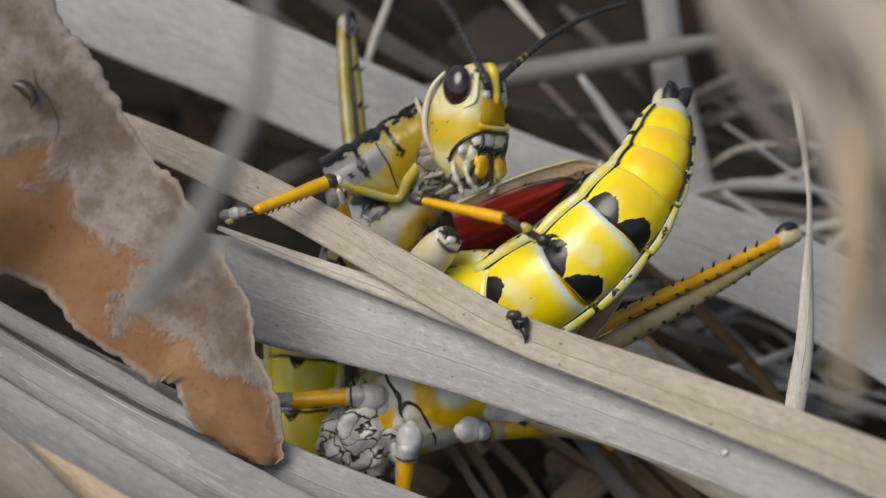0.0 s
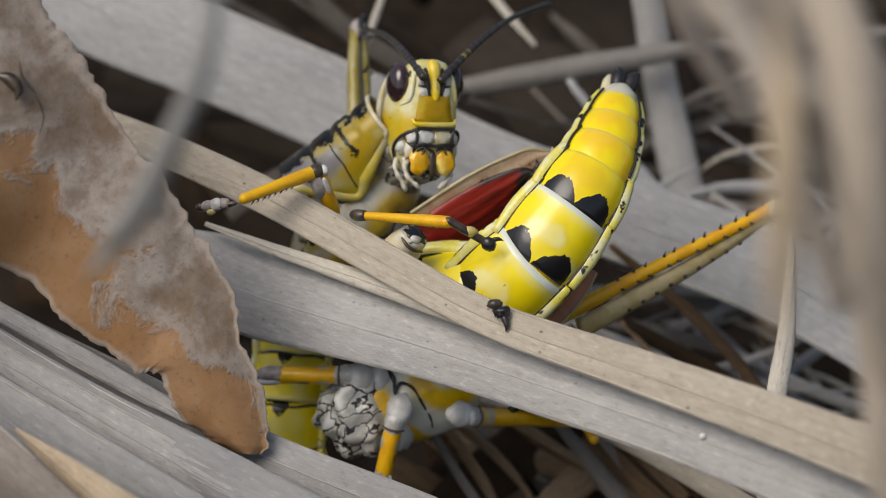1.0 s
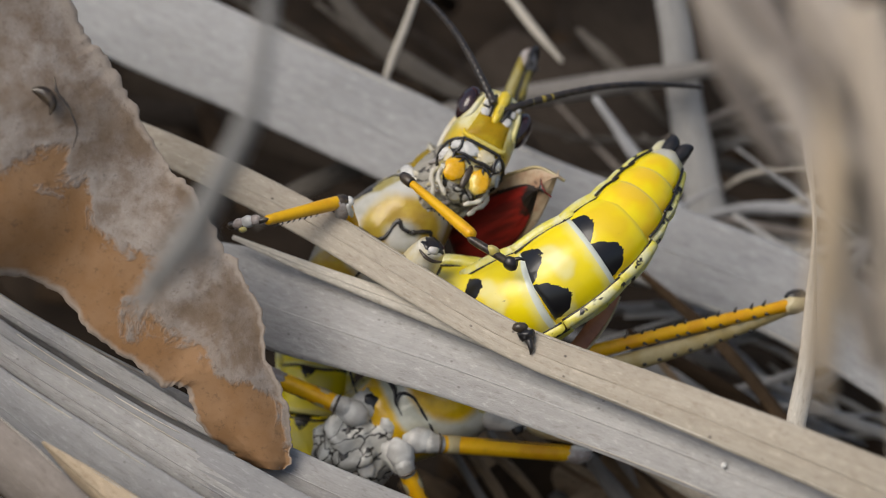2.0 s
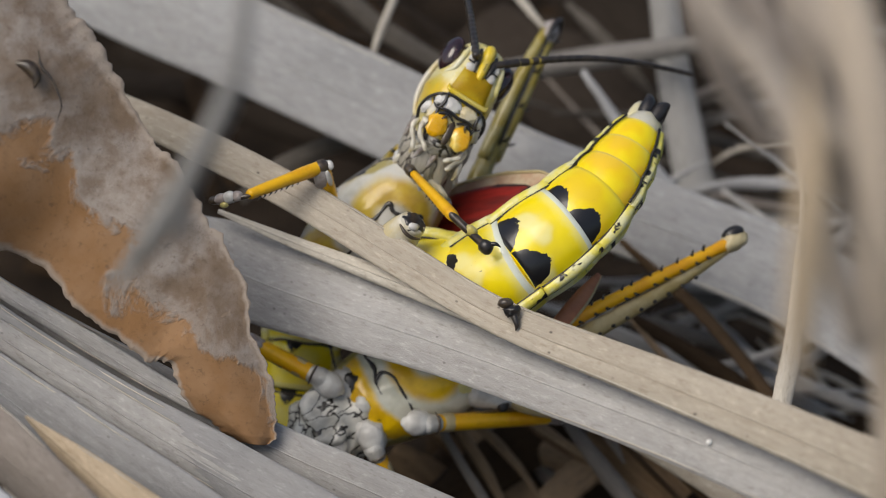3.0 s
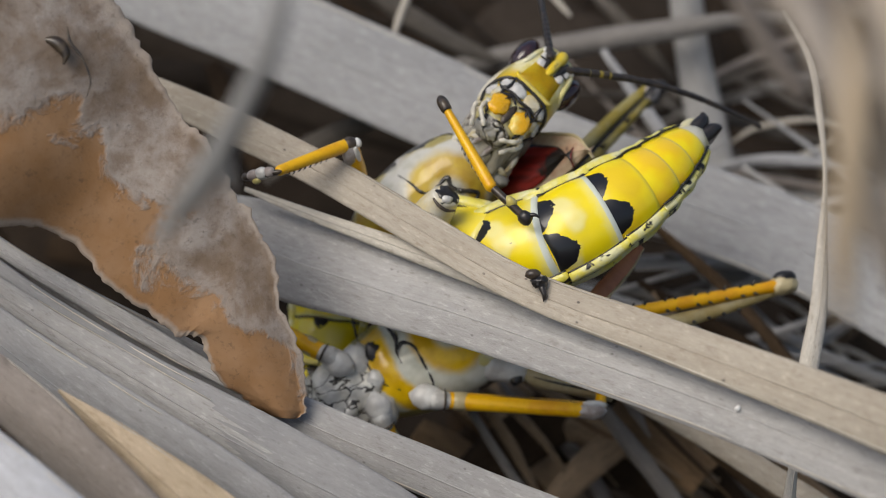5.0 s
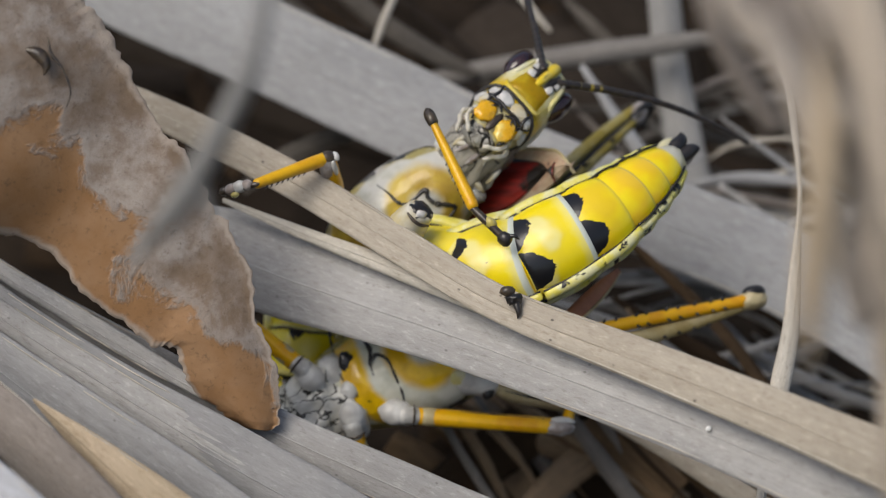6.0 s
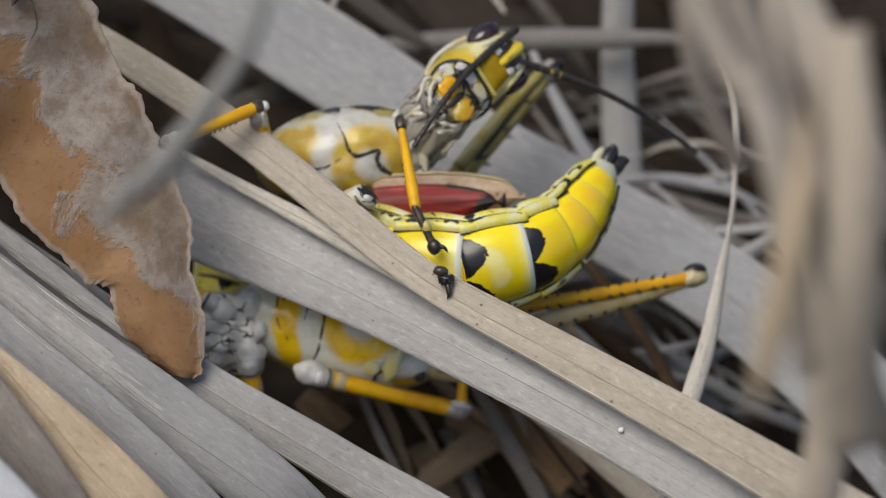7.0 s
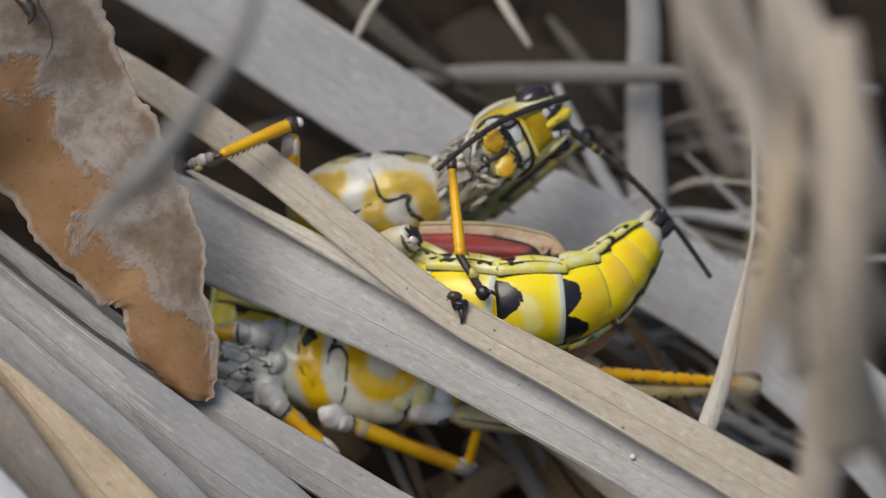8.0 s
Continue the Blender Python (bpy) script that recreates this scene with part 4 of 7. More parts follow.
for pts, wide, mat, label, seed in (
    (((2.9, 31, -78), (11.7, 21.8, -74), (23.7, 11.3, -72), (35.1, 1.7, -74)), 22, SHADE, "broad grey-brown dead leaf with shade in its colour", 71),
    (((17.9, 43.1, -84), (25.2, 33, -82), (30.9, 24.7, -82), (35.2, 15, -84)), 13, SHADE, "grey dead leaf with shade in its colour", 73),
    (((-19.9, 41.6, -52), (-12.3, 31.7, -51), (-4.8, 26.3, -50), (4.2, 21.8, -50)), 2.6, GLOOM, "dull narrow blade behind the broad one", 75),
    (((-26.5, 5.9, -40), (-22.1, 9.5, -40), (-16.3, 12.4, -40), (-7.6, 15, -41)), 2.6, GLOOM, "grey dry strip crossing, shade in its colour", 77),
    (((-34.9, 22.4, -58), (-31.6, 16.1, -56), (-27.6, 8.4, -54)), 4, UMBER, "dull brown strip with shade in its colour", 79),
    # the UMBER leaves below paint the blade's shade as near-black brown
    (((-1.7, -32, -26), (5.3, -27.2, -27), (12.3, -22.4, -28), (18.7, -19.6, -29)), 7, UMBER, "brown leaf under the wide blade, darkened for its shade", 91),
    (((22.7, -14.3, -36), (29.9, -18.6, -36), (39.5, -23.1, -38)), 8, UMBER, "rotting leaf under the blades, coloured dark for the shade", 81),
    (((-1.7, -29.9, -34), (8.3, -25.8, -36), (19.8, -28.7, -36), (33.7, -37.5, -38)), 10, UMBER, "brown curled leaf under the blades, shade in its colour", 83),
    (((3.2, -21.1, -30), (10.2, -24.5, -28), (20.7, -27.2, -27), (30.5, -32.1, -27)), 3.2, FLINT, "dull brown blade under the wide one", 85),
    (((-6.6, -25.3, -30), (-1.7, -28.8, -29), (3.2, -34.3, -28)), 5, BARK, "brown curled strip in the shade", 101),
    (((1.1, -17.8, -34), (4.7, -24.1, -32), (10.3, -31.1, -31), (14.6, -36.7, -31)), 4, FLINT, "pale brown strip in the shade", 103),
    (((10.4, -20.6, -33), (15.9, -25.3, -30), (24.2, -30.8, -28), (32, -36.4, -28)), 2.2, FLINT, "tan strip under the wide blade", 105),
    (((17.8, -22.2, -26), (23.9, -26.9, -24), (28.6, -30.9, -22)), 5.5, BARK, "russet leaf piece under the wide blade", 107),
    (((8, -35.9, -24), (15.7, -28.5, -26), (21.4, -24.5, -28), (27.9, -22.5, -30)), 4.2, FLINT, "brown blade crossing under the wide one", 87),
):
    blade("withered_reed", [(*p, wide * k, 12 * math.sin(seed + i)) for i, (p, k) in enumerate(zip(pts, (0.6, 1.0, 1.0, 0.5)))], mat, label, "litter behind the blades", "dead reed", camber=0.2, ribs=5, across=14, count=40, ragged=0.1, seed=seed)

# ---------------------------------------------------------------- grasshoppers
UPPER_AT = (-1.6, 2.7, -4)
upper = thing("grasshopper", UPPER_AT, "yellow and black grasshopper curled belly outward behind a dead blade", "grasshopper", "grasshoppers in the grass")
U0 = Vector(UPPER_AT)

# abdomen: the line of its middle, time by time
SPINE = [
    [(0, 0.3, -4.8, -2.5), (0.2, -0.5, -6.7, -2.5), (0.5, -0.2, -4.8, -2.5), (0.8, -0.4, -4.3, -2.5), (1, 0.1, -4.2, -2.5), (1.2, -0.4, -4.7, -2.5), (2.5, -2.2, -3, -2.5), (2.7, -2.7, -4.1, -2.5), (3, -2.7, -3.4, -2.5), (3.5, -2.2, -3.2, -2.5), (4, -2.2, -3, -2.5), (4.2, -2.1, -2.7, -2.5), (4.5, -2.3, -2.5, -2.5), (6, -2.6, -3, -2.5), (6.2, -2.4, -3.6, -2.5), (6.5, -2, -2.7, -2.5), (6.8, -1.6, -4.7, -2.5), (7, -2, -4.8, -2.5), (7.2, -3.3, -3.9, -2.5), (7.5, -2, -3.9, -2.5), (7.8, -1.5, -5, -2.5), (8, 0.1, -5.3, -2.5)],
    [(0, 8.3, -4.3, 2.2), (0.2, 5.8, -5.2, 2.2), (0.5, 6.7, -4.2, 2.2), (0.8, 6.5, -4.2, 2.2), (1, 7, -4.4, 2.2), (1.2, 6.6, -4.8, 2.2), (2.5, 3.5, -4.1, 2.2), (2.7, 3, -5, 2.2), (3, 2.8, -4.5, 2.2), (3.5, 3.5, -4.4, 2.2), (4, 3.5, -3.7, 2.2), (4.2, 3.6, -3.7, 2.2), (4.5, 3.4, -3.8, 2.2), (6, 3.2, -4.2, 2.2), (6.2, 3.1, -4.5, 2.2), (6.5, 3.8, -2.9, 2.2), (6.8, 4.6, -5.2, 2.2), (7, 4.6, -5.6, 2.2), (7.2, 3.7, -3.2, 2.2), (7.5, 5, -3.5, 2.2), (7.8, 5.5, -5.7, 2.2), (8, 6.8, -6.8, 2.2)],
    [(0, 15.7, 1.5, 4), (0.2, 12.4, 1.8, 4), (0.5, 13.3, 2.2, 4), (0.8, 13.2, 2.7, 4), (1, 13.7, 2.7, 4), (1.2, 13.5, 0.8, 4), (2.5, 9.8, -0.6, 4), (2.7, 9.1, -1.4, 4), (3, 8.7, -0.7, 4), (3.5, 10.4, -2.1, 4), (4, 10.1, -1, 4), (4.2, 10.1, -1, 4), (4.5, 9.7, -1.2, 4), (6, 9.7, -1.8, 4), (6.2, 9.1, -1.8, 4), (6.5, 10.1, -0.1, 4), (6.8, 11.6, -3.3, 4), (7, 12.1, -4.3, 4), (7.2, 10.7, -0.8, 4), (7.5, 12.1, -1.7, 4), (7.8, 12.3, -4.5, 4), (8, 13.5, -6, 4)],
    [(0, 21.9, 8.6, 2), (0.2, 16.8, 9.2, 2), (0.5, 18.5, 9.7, 2), (0.8, 20.2, 8.8, 2), (1, 18.5, 9.8, 2), (1.2, 18.7, 7, 2), (2.5, 17.7, 5.4, 2), (2.7, 16.5, 6, 2), (3, 16.5, 5.6, 2), (3.5, 18.7, 3.5, 2), (4, 18.5, 5.1, 2), (4.2, 19.7, 3.8, 2), (4.5, 18.7, 3.8, 2), (6, 18.7, 3.7, 2), (6.2, 17.2, 4.7, 2), (6.5, 18.4, 6.1, 2), (6.8, 19.3, -1.2, 2), (7, 19.6, -0.4, 2), (7.2, 19.1, 2.6, 2), (7.4, 21.1, 3.1, 2), (7.5, 21.1, 2.5, 2), (7.8, 21.4, -0.3, 2), (8, 22, -3.4, 2)],
    [(0, 25.1, 16.2, -3), (0.2, 19, 16.9, -3), (0.5, 21.6, 17.4, -3), (0.8, 24.3, 15.8, -3), (1, 21.4, 17.4, -3), (1.2, 22.6, 12.5, -3), (2.5, 23.5, 13.1, -3), (2.7, 22, 14.5, -3), (3, 22.5, 14.2, -3), (3.5, 24.4, 10.1, -3), (4, 23, 13.1, -3), (4.2, 25.8, 10.4, -3), (4.5, 25.3, 9.4, -3), (6, 25.5, 9.3, -3), (6.2, 22.3, 13, -3), (6.5, 24.2, 14.5, -3), (6.8, 24.9, 4.7, -3), (7, 24.6, 7.6, -3), (7.2, 27.6, 8.6, -3), (7.4, 27.6, 12.5, -3), (7.5, 27, 11.3, -3), (7.8, 27.8, 8.1, -3), (8, 28.3, 4.3, -3)],
]
BELLY = [(0, 0, 0, 1), (1.2, 0, 0.05, 1), (2.5, -0.15, 0.32, 1), (6.5, -0.12, 0.28, 1), (7, 0.05, -0.35, 1), (7.2, 0, 0.12, 1), (7.5, 0, -0.05, 1), (8, 0, -0.4, 1)]
CUTS = [-0.03, 0.20, 0.407, 0.59, 0.724, 0.811, 0.898, 0.985]
WIDE = [4.9, 5.2, 5.1, 4.75, 4.15, 3.7, 3.15, 2.35]


def spine_at(t, f):
    pts = [between(table, t) for table in SPINE]
    dense = [Vector(q) for q in curve_points(pts, 41)]
    if f < 0:
        return dense[0] + (dense[0] - dense[1]).normalized() * (-f * 34)
    run = [0.0]
    for a, b in zip(dense, dense[1:]):
        run.append(run[-1] + (b - a).length)
    want = f * run[-1]
    i = min(max(k for k in range(41) if run[k] <= want), 39)
    return dense[i].lerp(dense[i + 1], (want - run[i]) / max(run[i + 1] - run[i], 1e-6))


def abdomen_rows(f0, f1):
    rows = []
    for t in STEPS:
        a, b = spine_at(t, f0), spine_at(t, min(f1, 1.0))
        rows.append((t, facing(a - U0, b - a, between(BELLY, t))))
    return rows


def make_abdomen():
    looks = [FIRST, SPOTTED, SPOTTED, BROAD, PLAIN, PLAIN, PLAIN]
    for i, look_ in enumerate(looks):
        rows = abdomen_rows(CUTS[i], CUTS[i + 1])
        length = 34 * (CUTS[i + 1] - CUTS[i])
        seg = part("abdomen_ring", ring_bm(WIDE[i] * 0.99, WIDE[i + 1] * 1.02, length, 0.05 if i < 4 else 0.05, lip=1.6 if i else 0.4), look_, upper, "glossy yellow belly plate")
        set_pose(seg, rows)
        for side in (-1, 1):
            a = radians(74) * side
            r0, r1 = WIDE[i] * 1.02, WIDE[i + 1] * 1.02
            pts = []
            for f in (-0.16, 0.15, 0.5, 0.85, 1.12):
                r = (r0 + (r1 - r0) * f) * (1.03 + 0.04 * math.sin(math.pi * f))
                pts.append((math.sin(a) * r * 0.985, math.cos(a) * r * 0.86, length * f, (0.74 if i < 4 else 0.5) * (0.95 + 0.1 * math.sin(math.pi * max(f, 0)))))
            part("side_plate", tube_bm(pts, 10, 14, 1.0), RIM, seg, "pale yellow side plate with black specks")
            b, k = radians(97) * side, (1.0 if i < 4 else 0.75)
            fold = []
            for f in (-0.2, 0.15, 0.5, 0.85, 1.15):
                r = (r0 + (r1 - r0) * f) * (0.97 + 0.05 * math.sin(math.pi * f))
                fold.append((math.sin(b) * r, math.cos(b) * r * 0.86, length * f, 0.85 * k * (0.9 + 0.18 * math.sin(math.pi * max(f, 0)))))
            part("pleat", tube_bm(fold, 10, 14, 0.9), RIM, seg, "yellow pleated fold along the side")
            part("pleat_line", tube_bm([(q[0] * 1.08, q[1] + 0.72 * k, q[2], 0.09) for q in fold], 5, 12), BLACK, seg, "thin black line between the folds")
            seam = [(q[0] * 0.93, q[1] + 0.55 + 0.25 * (i > 3), q[2], 0.16) for q in pts]
            part("seam", tube_bm(seam, 6, 12), BLACK, seg, "black seam beside the belly plate")
        if i == 0:
            lip = [(2.6, 3.7, -1.7, 0.35), (3.5, 3.2, -1.2, 0.7), (4.4, 2.5, 0.2, 0.95), (4.9, 1.9, 2.4, 0.95), (4.9, 1.6, 5.0, 0.8), (4.9, 1.4, 7.6, 0.5)]
            part("belly_flap", tube_bm(lip, 12, 30, 0.9), RIM, seg, "cream fleshy flap beside the belly with black marks")
            part("flap_line", tube_bm([(q[0] * 0.86, q[1] + 0.75, q[2] + 0.2, 0.12) for q in lip[1:5]], 6, 20), BLACK, seg, "black line along the flap")
    # tail end
    rows = abdomen_rows(0.97, 1.0)
    tail = part("tail_plate", ball_bm((2.2, 1.95, 2.3), (0, 0, 0.6), 0.1, 3), BONE, upper, "cream last plate of the abdomen")
    set_pose(tail, rows)
    for k, (x, y, tip) in enumerate(((-0.75, 0.6, 1.15), (0.75, 0.6, 1.15), (-0.65, -0.5, 1.1), (0.65, -0.5, 1.1))):
        part("tail_valve", tube_bm([(x * 0.6, y * 0.7, 1.4, 0.8), (x * 0.9, y * 0.8, 2.6, 0.95), (x * 1.1, y * 1.1, 3.7, 0.85), (x * 1.35 * tip, y * 1.5, 4.2, 0.55), (x * 1.7 * tip, y * 1.9, 4.35, 0.15)], 9, 18), BLACK, tail, "black pointed egg-laying valve")
    part("tail_flap", ball_bm((0.7, 0.5, 1.7), (1.75, 0.2, 2.0), 0.2, 5, 2), BONE, tail, "grey-white flap beside the valves")


make_abdomen()


WING0 = [(0, 3.7, 6.8, -3.5), (0.2, 1.6, 5.6, -3.5), (0.5, 1.9, 6.1, -3.5), (0.8, 0.5, 6.1, -3.5), (1, 0.3, 5.8, -3.5), (1.2, 1.1, 6, -9), (2.5, 1.1, 8.3, -11), (2.7, 1, 7, -11), (3.5, 2.2, 7, -11), (4.2, 2.5, 8.5, -11), (4.5, 2.4, 9.1, -11), (6, 3.6, 9.4, -11), (6.5, 3.2, 10.4, -11), (6.8, 1.1, 5.4, -6.5), (7, -1.1, 3.5, -3.5), (7.5, 1.5, 5.5, -3.5), (7.8, 1, 2.9, -3.5), (8, 2.1, 1.7, -3.5)]
WING1 = [(0, 16.5, 10.9, -3), (0.2, 11.5, 9.1, -3), (0.5, 12.5, 10.5, -3), (0.8, 14, 9.3, -3), (1, 13, 11.9, -3), (1.2, 10.5, 8.3, -3), (2.5, 12.3, 11.5, -3), (2.7, 11.6, 8.1, -3), (3.5, 13.9, 9, -3), (4.2, 13.8, 8.3, -3), (4.5, 13.1, 9.3, -3), (6, 13.7, 9.8, -3), (6.5, 13.1, 13.2, -3), (6.8, 15.3, 2.4, -3), (7, 15.2, 4.7, -3), (7.5, 16.6, 6.8, -3), (7.8, 16.2, 5.4, -3), (8, 18.9, 2, -3)]


def make_wings():
    """A short wing beside the abdomen: a crimson skin with a dark tip, and a pinkish case that edges it."""
    out = [(0, 0.35, -0.6, 0.75), (1.2, 0.3, -0.5, 0.8), (2.5, -0.1, 0.15, 1), (6.5, -0.1, 0.15, 1), (7, 0.0, -0.12, 1), (8, 0.0, -0.12, 1)]
    roots, rows = pull(WING0, WING1, 17), []
    for t in STEPS:
        a, b = Vector(between(roots, t)), Vector(between(WING1, t))
        rows.append((t, facing(a - U0, b - a, between(out, t))))
    for name, mat, size, lift, label in (("wing_case", PINK, 1.0, -0.5, "pinkish tan wing case with dark specks"), ("hind_wing", CRIMSON, 0.87, 0.1, "crimson hind wing with a black tip")):
        grid, low = [], []
        for i in range(29):
            f = i / 28
            top = (0.2 + 1.0 * math.sin(math.pi * f ** 1.1)) * size - (1 - size) * 9 - 2.2 * max(0.0, (f - 0.82) / 0.18) ** 2
            low_edge = -7.0 * (1 - f ** 2.6) - 0.6
            row = []
            for j in range(15):
                g = j / 14
                x = top + (low_edge - top) * g
                row.append(Vector((x, lift + 0.7 * math.sin(math.pi * g) + 0.07 * math.sin(g * 26), 17.6 * f * (size + 0.02) - 0.2 * g)))
            grid.append([p * 0.001 for p in row])
            low.append([(p - Vector((0, 0.22, 0))) * 0.001 for p in row])
        uvs = [[(j / 14 if j < 15 else (29 - j) / 14, i / 28) for j in range(31)] for i in range(29)]
        bm = bmesh.new()
        rows_a = sheet(bm, [a + b[::-1] for a, b in zip(grid, low)], True, uvs)
        bm.faces.new(rows_a[0][::-1])
        bm.faces.new(rows_a[-1])
        wing = part(name, bm, mat, upper, label)
        set_pose(wing, rows)
        if name == "wing_case":
            part("case_edge", tube_bm([(*(grid[i][0] * 1000 + Vector((0, 0.1, 0))), 0.2) for i in range(0, 29, 4)], 7, 40), BUFF, wing, "pale leading edge of the wing case")


make_wings()

CASE0 = [(0, 14.6, -8.8, 0), (0.2, 12, -8.1, 0), (0.5, 12.1, -8.1, 0), (0.8, 12.3, -9.3, 0), (1, 12.6, -8.3, 0), (1.2, 12.3, -8.7, 0), (2.5, 13.4, -8.7, 0), (2.7, 13.1, -8.7, 0), (3, 12.3, -9, 0), (3.5, 14.1, -9.5, 0), (4, 13.1, -9.2, 0), (4.2, 13.4, -9.4, 0), (4.5, 14, -8.3, 0), (6, 14, -8.9, 0), (6.2, 13.4, -7.8, 0), (6.5, 15.5, -7.4, 0), (6.8, 14.9, -9.5, 0), (7, 14.4, -9.1, 0), (7.2, 15.3, -9.3, 0), (7.5, 15.3, -9.7, 0), (7.8, 18.1, -10.9, 0), (8, 19.7, -11.6, 0)]
CASE1 = [(0, 22.5, 0.5, -3), (0.2, 19.2, -0.1, -3), (0.5, 20.2, 0, -3), (0.8, 20, -2.9, -3), (1, 20.3, -0.2, -3), (1.2, 18.9, -1.2, -3), (2.5, 19.5, -1.3, -3), (2.7, 19.5, -1, -3), (3, 18.7, -1.6, -3), (3.5, 20.7, -2.5, -3), (4, 20, -1.5, -3), (4.2, 19.7, -3.3, -3), (4.5, 19.5, -2.6, -3), (6, 20.2, -3.2, -3), (6.2, 18.9, -1.9, -3), (6.5, 20.4, -0.7, -3), (6.8, 21.1, -5.3, -3), (7, 21.5, -4, -3), (7.2, 22.4, -2.3, -3), (7.5, 24.6, -3.5, -3), (7.8, 26.1, -6, -3), (8, 26.3, -7.4, -3)]
fold = part("folded_wing_case", tube_bm([(0, 0, -3, 0.8), (0, 0, 2, 0.95), (0.1, 0, 6, 0.8), (0.2, 0, 8.6, 0.3)], 14, 22, 1.0), RUST, upper, "red-brown folded wing case under the belly")
for v in fold.data.vertices:
    v.co.y *= 0.3
set_pose(fold, limb_rows(UPPER_AT, CASE0, CASE1, (0, 0, 1)))
part("case_edge", tube_bm([(-0.8, 0.1, -3, 0.14), (-0.96, 0.1, 2, 0.16), (-0.72, 0.1, 6, 0.14), (-0.1, 0, 8.6, 0.08)], 6, 20), BUFF, fold, "pale edge of the wing case")

# head: the middle of the forehead, its crown's way and its face's way
FOREHEAD = [(0, 5.5, 16, -1), (0.2, -0.3, 14.7, -1), (0.5, 1.3, 15.6, -1), (0.8, 2.9, 14.8, -1), (1, 0.6, 16, -1), (1.2, 2.2, 14.3, -1), (2.5, 3.4, 16.8, -1), (2.7, 1.4, 16.6, -1), (3, 3, 18, -1), (3.5, 5.4, 16.3, -1), (4, 3.9, 17.4, -1), (4.2, 7.1, 16.3, -1), (4.5, 7.4, 16, -1), (6, 9.1, 16.9, -1), (6.2, 5.3, 18.9, -1), (6.5, 7.4, 19.5, -1), (6.8, 9.4, 15.2, -1), (7, 10.1, 17.6, -1), (7.2, 13.9, 15, -1), (7.4, 12.8, 21, -1), (7.5, 11.2, 19.3, -1), (7.8, 12.4, 15.9, -1), (8, 13.8, 14.3, -1)]
CROWN = [(0, 0.09, 1, 0.01), (0.2, -0.02, 1, 0.09), (0.5, 0.03, 0.99, 0.12), (0.8, 0.19, 0.95, 0.24), (1, 0.07, 0.99, 0.12), (1.2, 0.25, 0.97, -0.04), (2.5, 0.42, 0.85, -0.32), (2.7, 0.39, 0.89, -0.23), (3, 0.46, 0.86, -0.2), (3.5, 0.52, 0.76, -0.39), (4, 0.44, 0.79, -0.42), (4.2, 0.55, 0.69, -0.46), (4.5, 0.59, 0.66, -0.46), (6, 0.67, 0.61, -0.42), (6.2, 0.52, 0.74, -0.43), (6.5, 0.54, 0.71, -0.45), (6.8, 0.6, 0.66, -0.46), (7, 0.65, 0.67, -0.36), (7.2, 0.72, 0.53, -0.46), (7.4, 0.65, 0.66, -0.38), (7.5, 0.62, 0.7, -0.36), (7.8, 0.66, 0.6, -0.44), (8, 0.7, 0.57, -0.42)]
FACE = [(0, 0.78, -0.08, 0.62), (0.2, 0.37, -0.08, 0.92), (0.5, 0.48, -0.12, 0.87), (0.8, 0.43, -0.3, 0.85), (1, 0.43, -0.14, 0.89), (1.2, 0.09, 0.02, 1), (2.5, 0.32, 0.19, 0.93), (2.7, 0.33, 0.1, 0.94), (3, 0.32, 0.05, 0.95), (3.5, 0.42, 0.17, 0.89), (4, 0.32, 0.3, 0.9), (4.2, 0.3, 0.35, 0.89), (4.5, 0.35, 0.3, 0.89), (6, 0.28, 0.32, 0.91), (6.2, 0.19, 0.39, 0.9), (6.5, 0.06, 0.5, 0.86), (6.8, 0.52, 0.12, 0.84), (7, 0.41, 0.09, 0.91), (7.2, 0.16, 0.51, 0.84), (7.4, 0.6, -0.13, 0.79), (7.5, 0.39, 0.13, 0.91), (7.8, 0.69, -0.27, 0.67), (8, 0.45, 0.1, 0.89)]


HEAD_Y = [5.9, 5.6, 5.0, 4.0, 2.5, 1, -1, -3, -5, -6.4, -7.2, -7.6]
HEAD_WIDE = [1.0, 1.9, 2.5, 3.0, 3.45, 3.75, 3.9, 3.7, 3.2, 2.5, 1.7, 0.7]
HEAD_FRONT = [-2.0, -1.35, -0.95, -0.65, -0.38, -0.15, 0.0, -0.05, -0.35, -1.0, -1.9, -3.0]
HEAD_BACK = [-2.8, -3.6, -4.8, -6.0, -7.4, -8.4, -8.8, -8.4, -7.4, -6.2, -5.2, -4.2]


def head_at(t):
    return facing(Vector(between(FOREHEAD, t)) - U0, between(FACE, t), between(CROWN, t))


def face_patch(outline, rise):
    """A low raised patch on the face: outline(f) gives its two x limits at y, over f from 0 to 1."""
    grid = []
    for i in range(15):
        f = i / 14
        x0, x1, y = outline(f)
        row = []
        for j in range(15):
            g = j / 14
            x = x0 + (x1 - x0) * g
            a, top, low = (float(np.interp(-y, [-v for v in HEAD_Y], k)) for k in (HEAD_WIDE, HEAD_FRONT, HEAD_BACK))
            sn = min(0.999, (abs(x) / a) ** (1 / 0.75))
            z = (top + low) / 2 + (top - low) / 2 * math.sqrt(1 - sn * sn) ** 0.75
            edge = min(f, 1 - f, g, 1 - g) * 3.2
            row.append(Vector((x, y, z - 0.12 + (rise + 0.12) * (1 - (1 - min(1, edge)) ** 2))) * 0.001)
        grid.append(row)
    bm = bmesh.new()
    sheet(bm, grid)
    bmesh.ops.solidify(bm, geom=list(bm.faces), thickness=0.0003)
    return bm


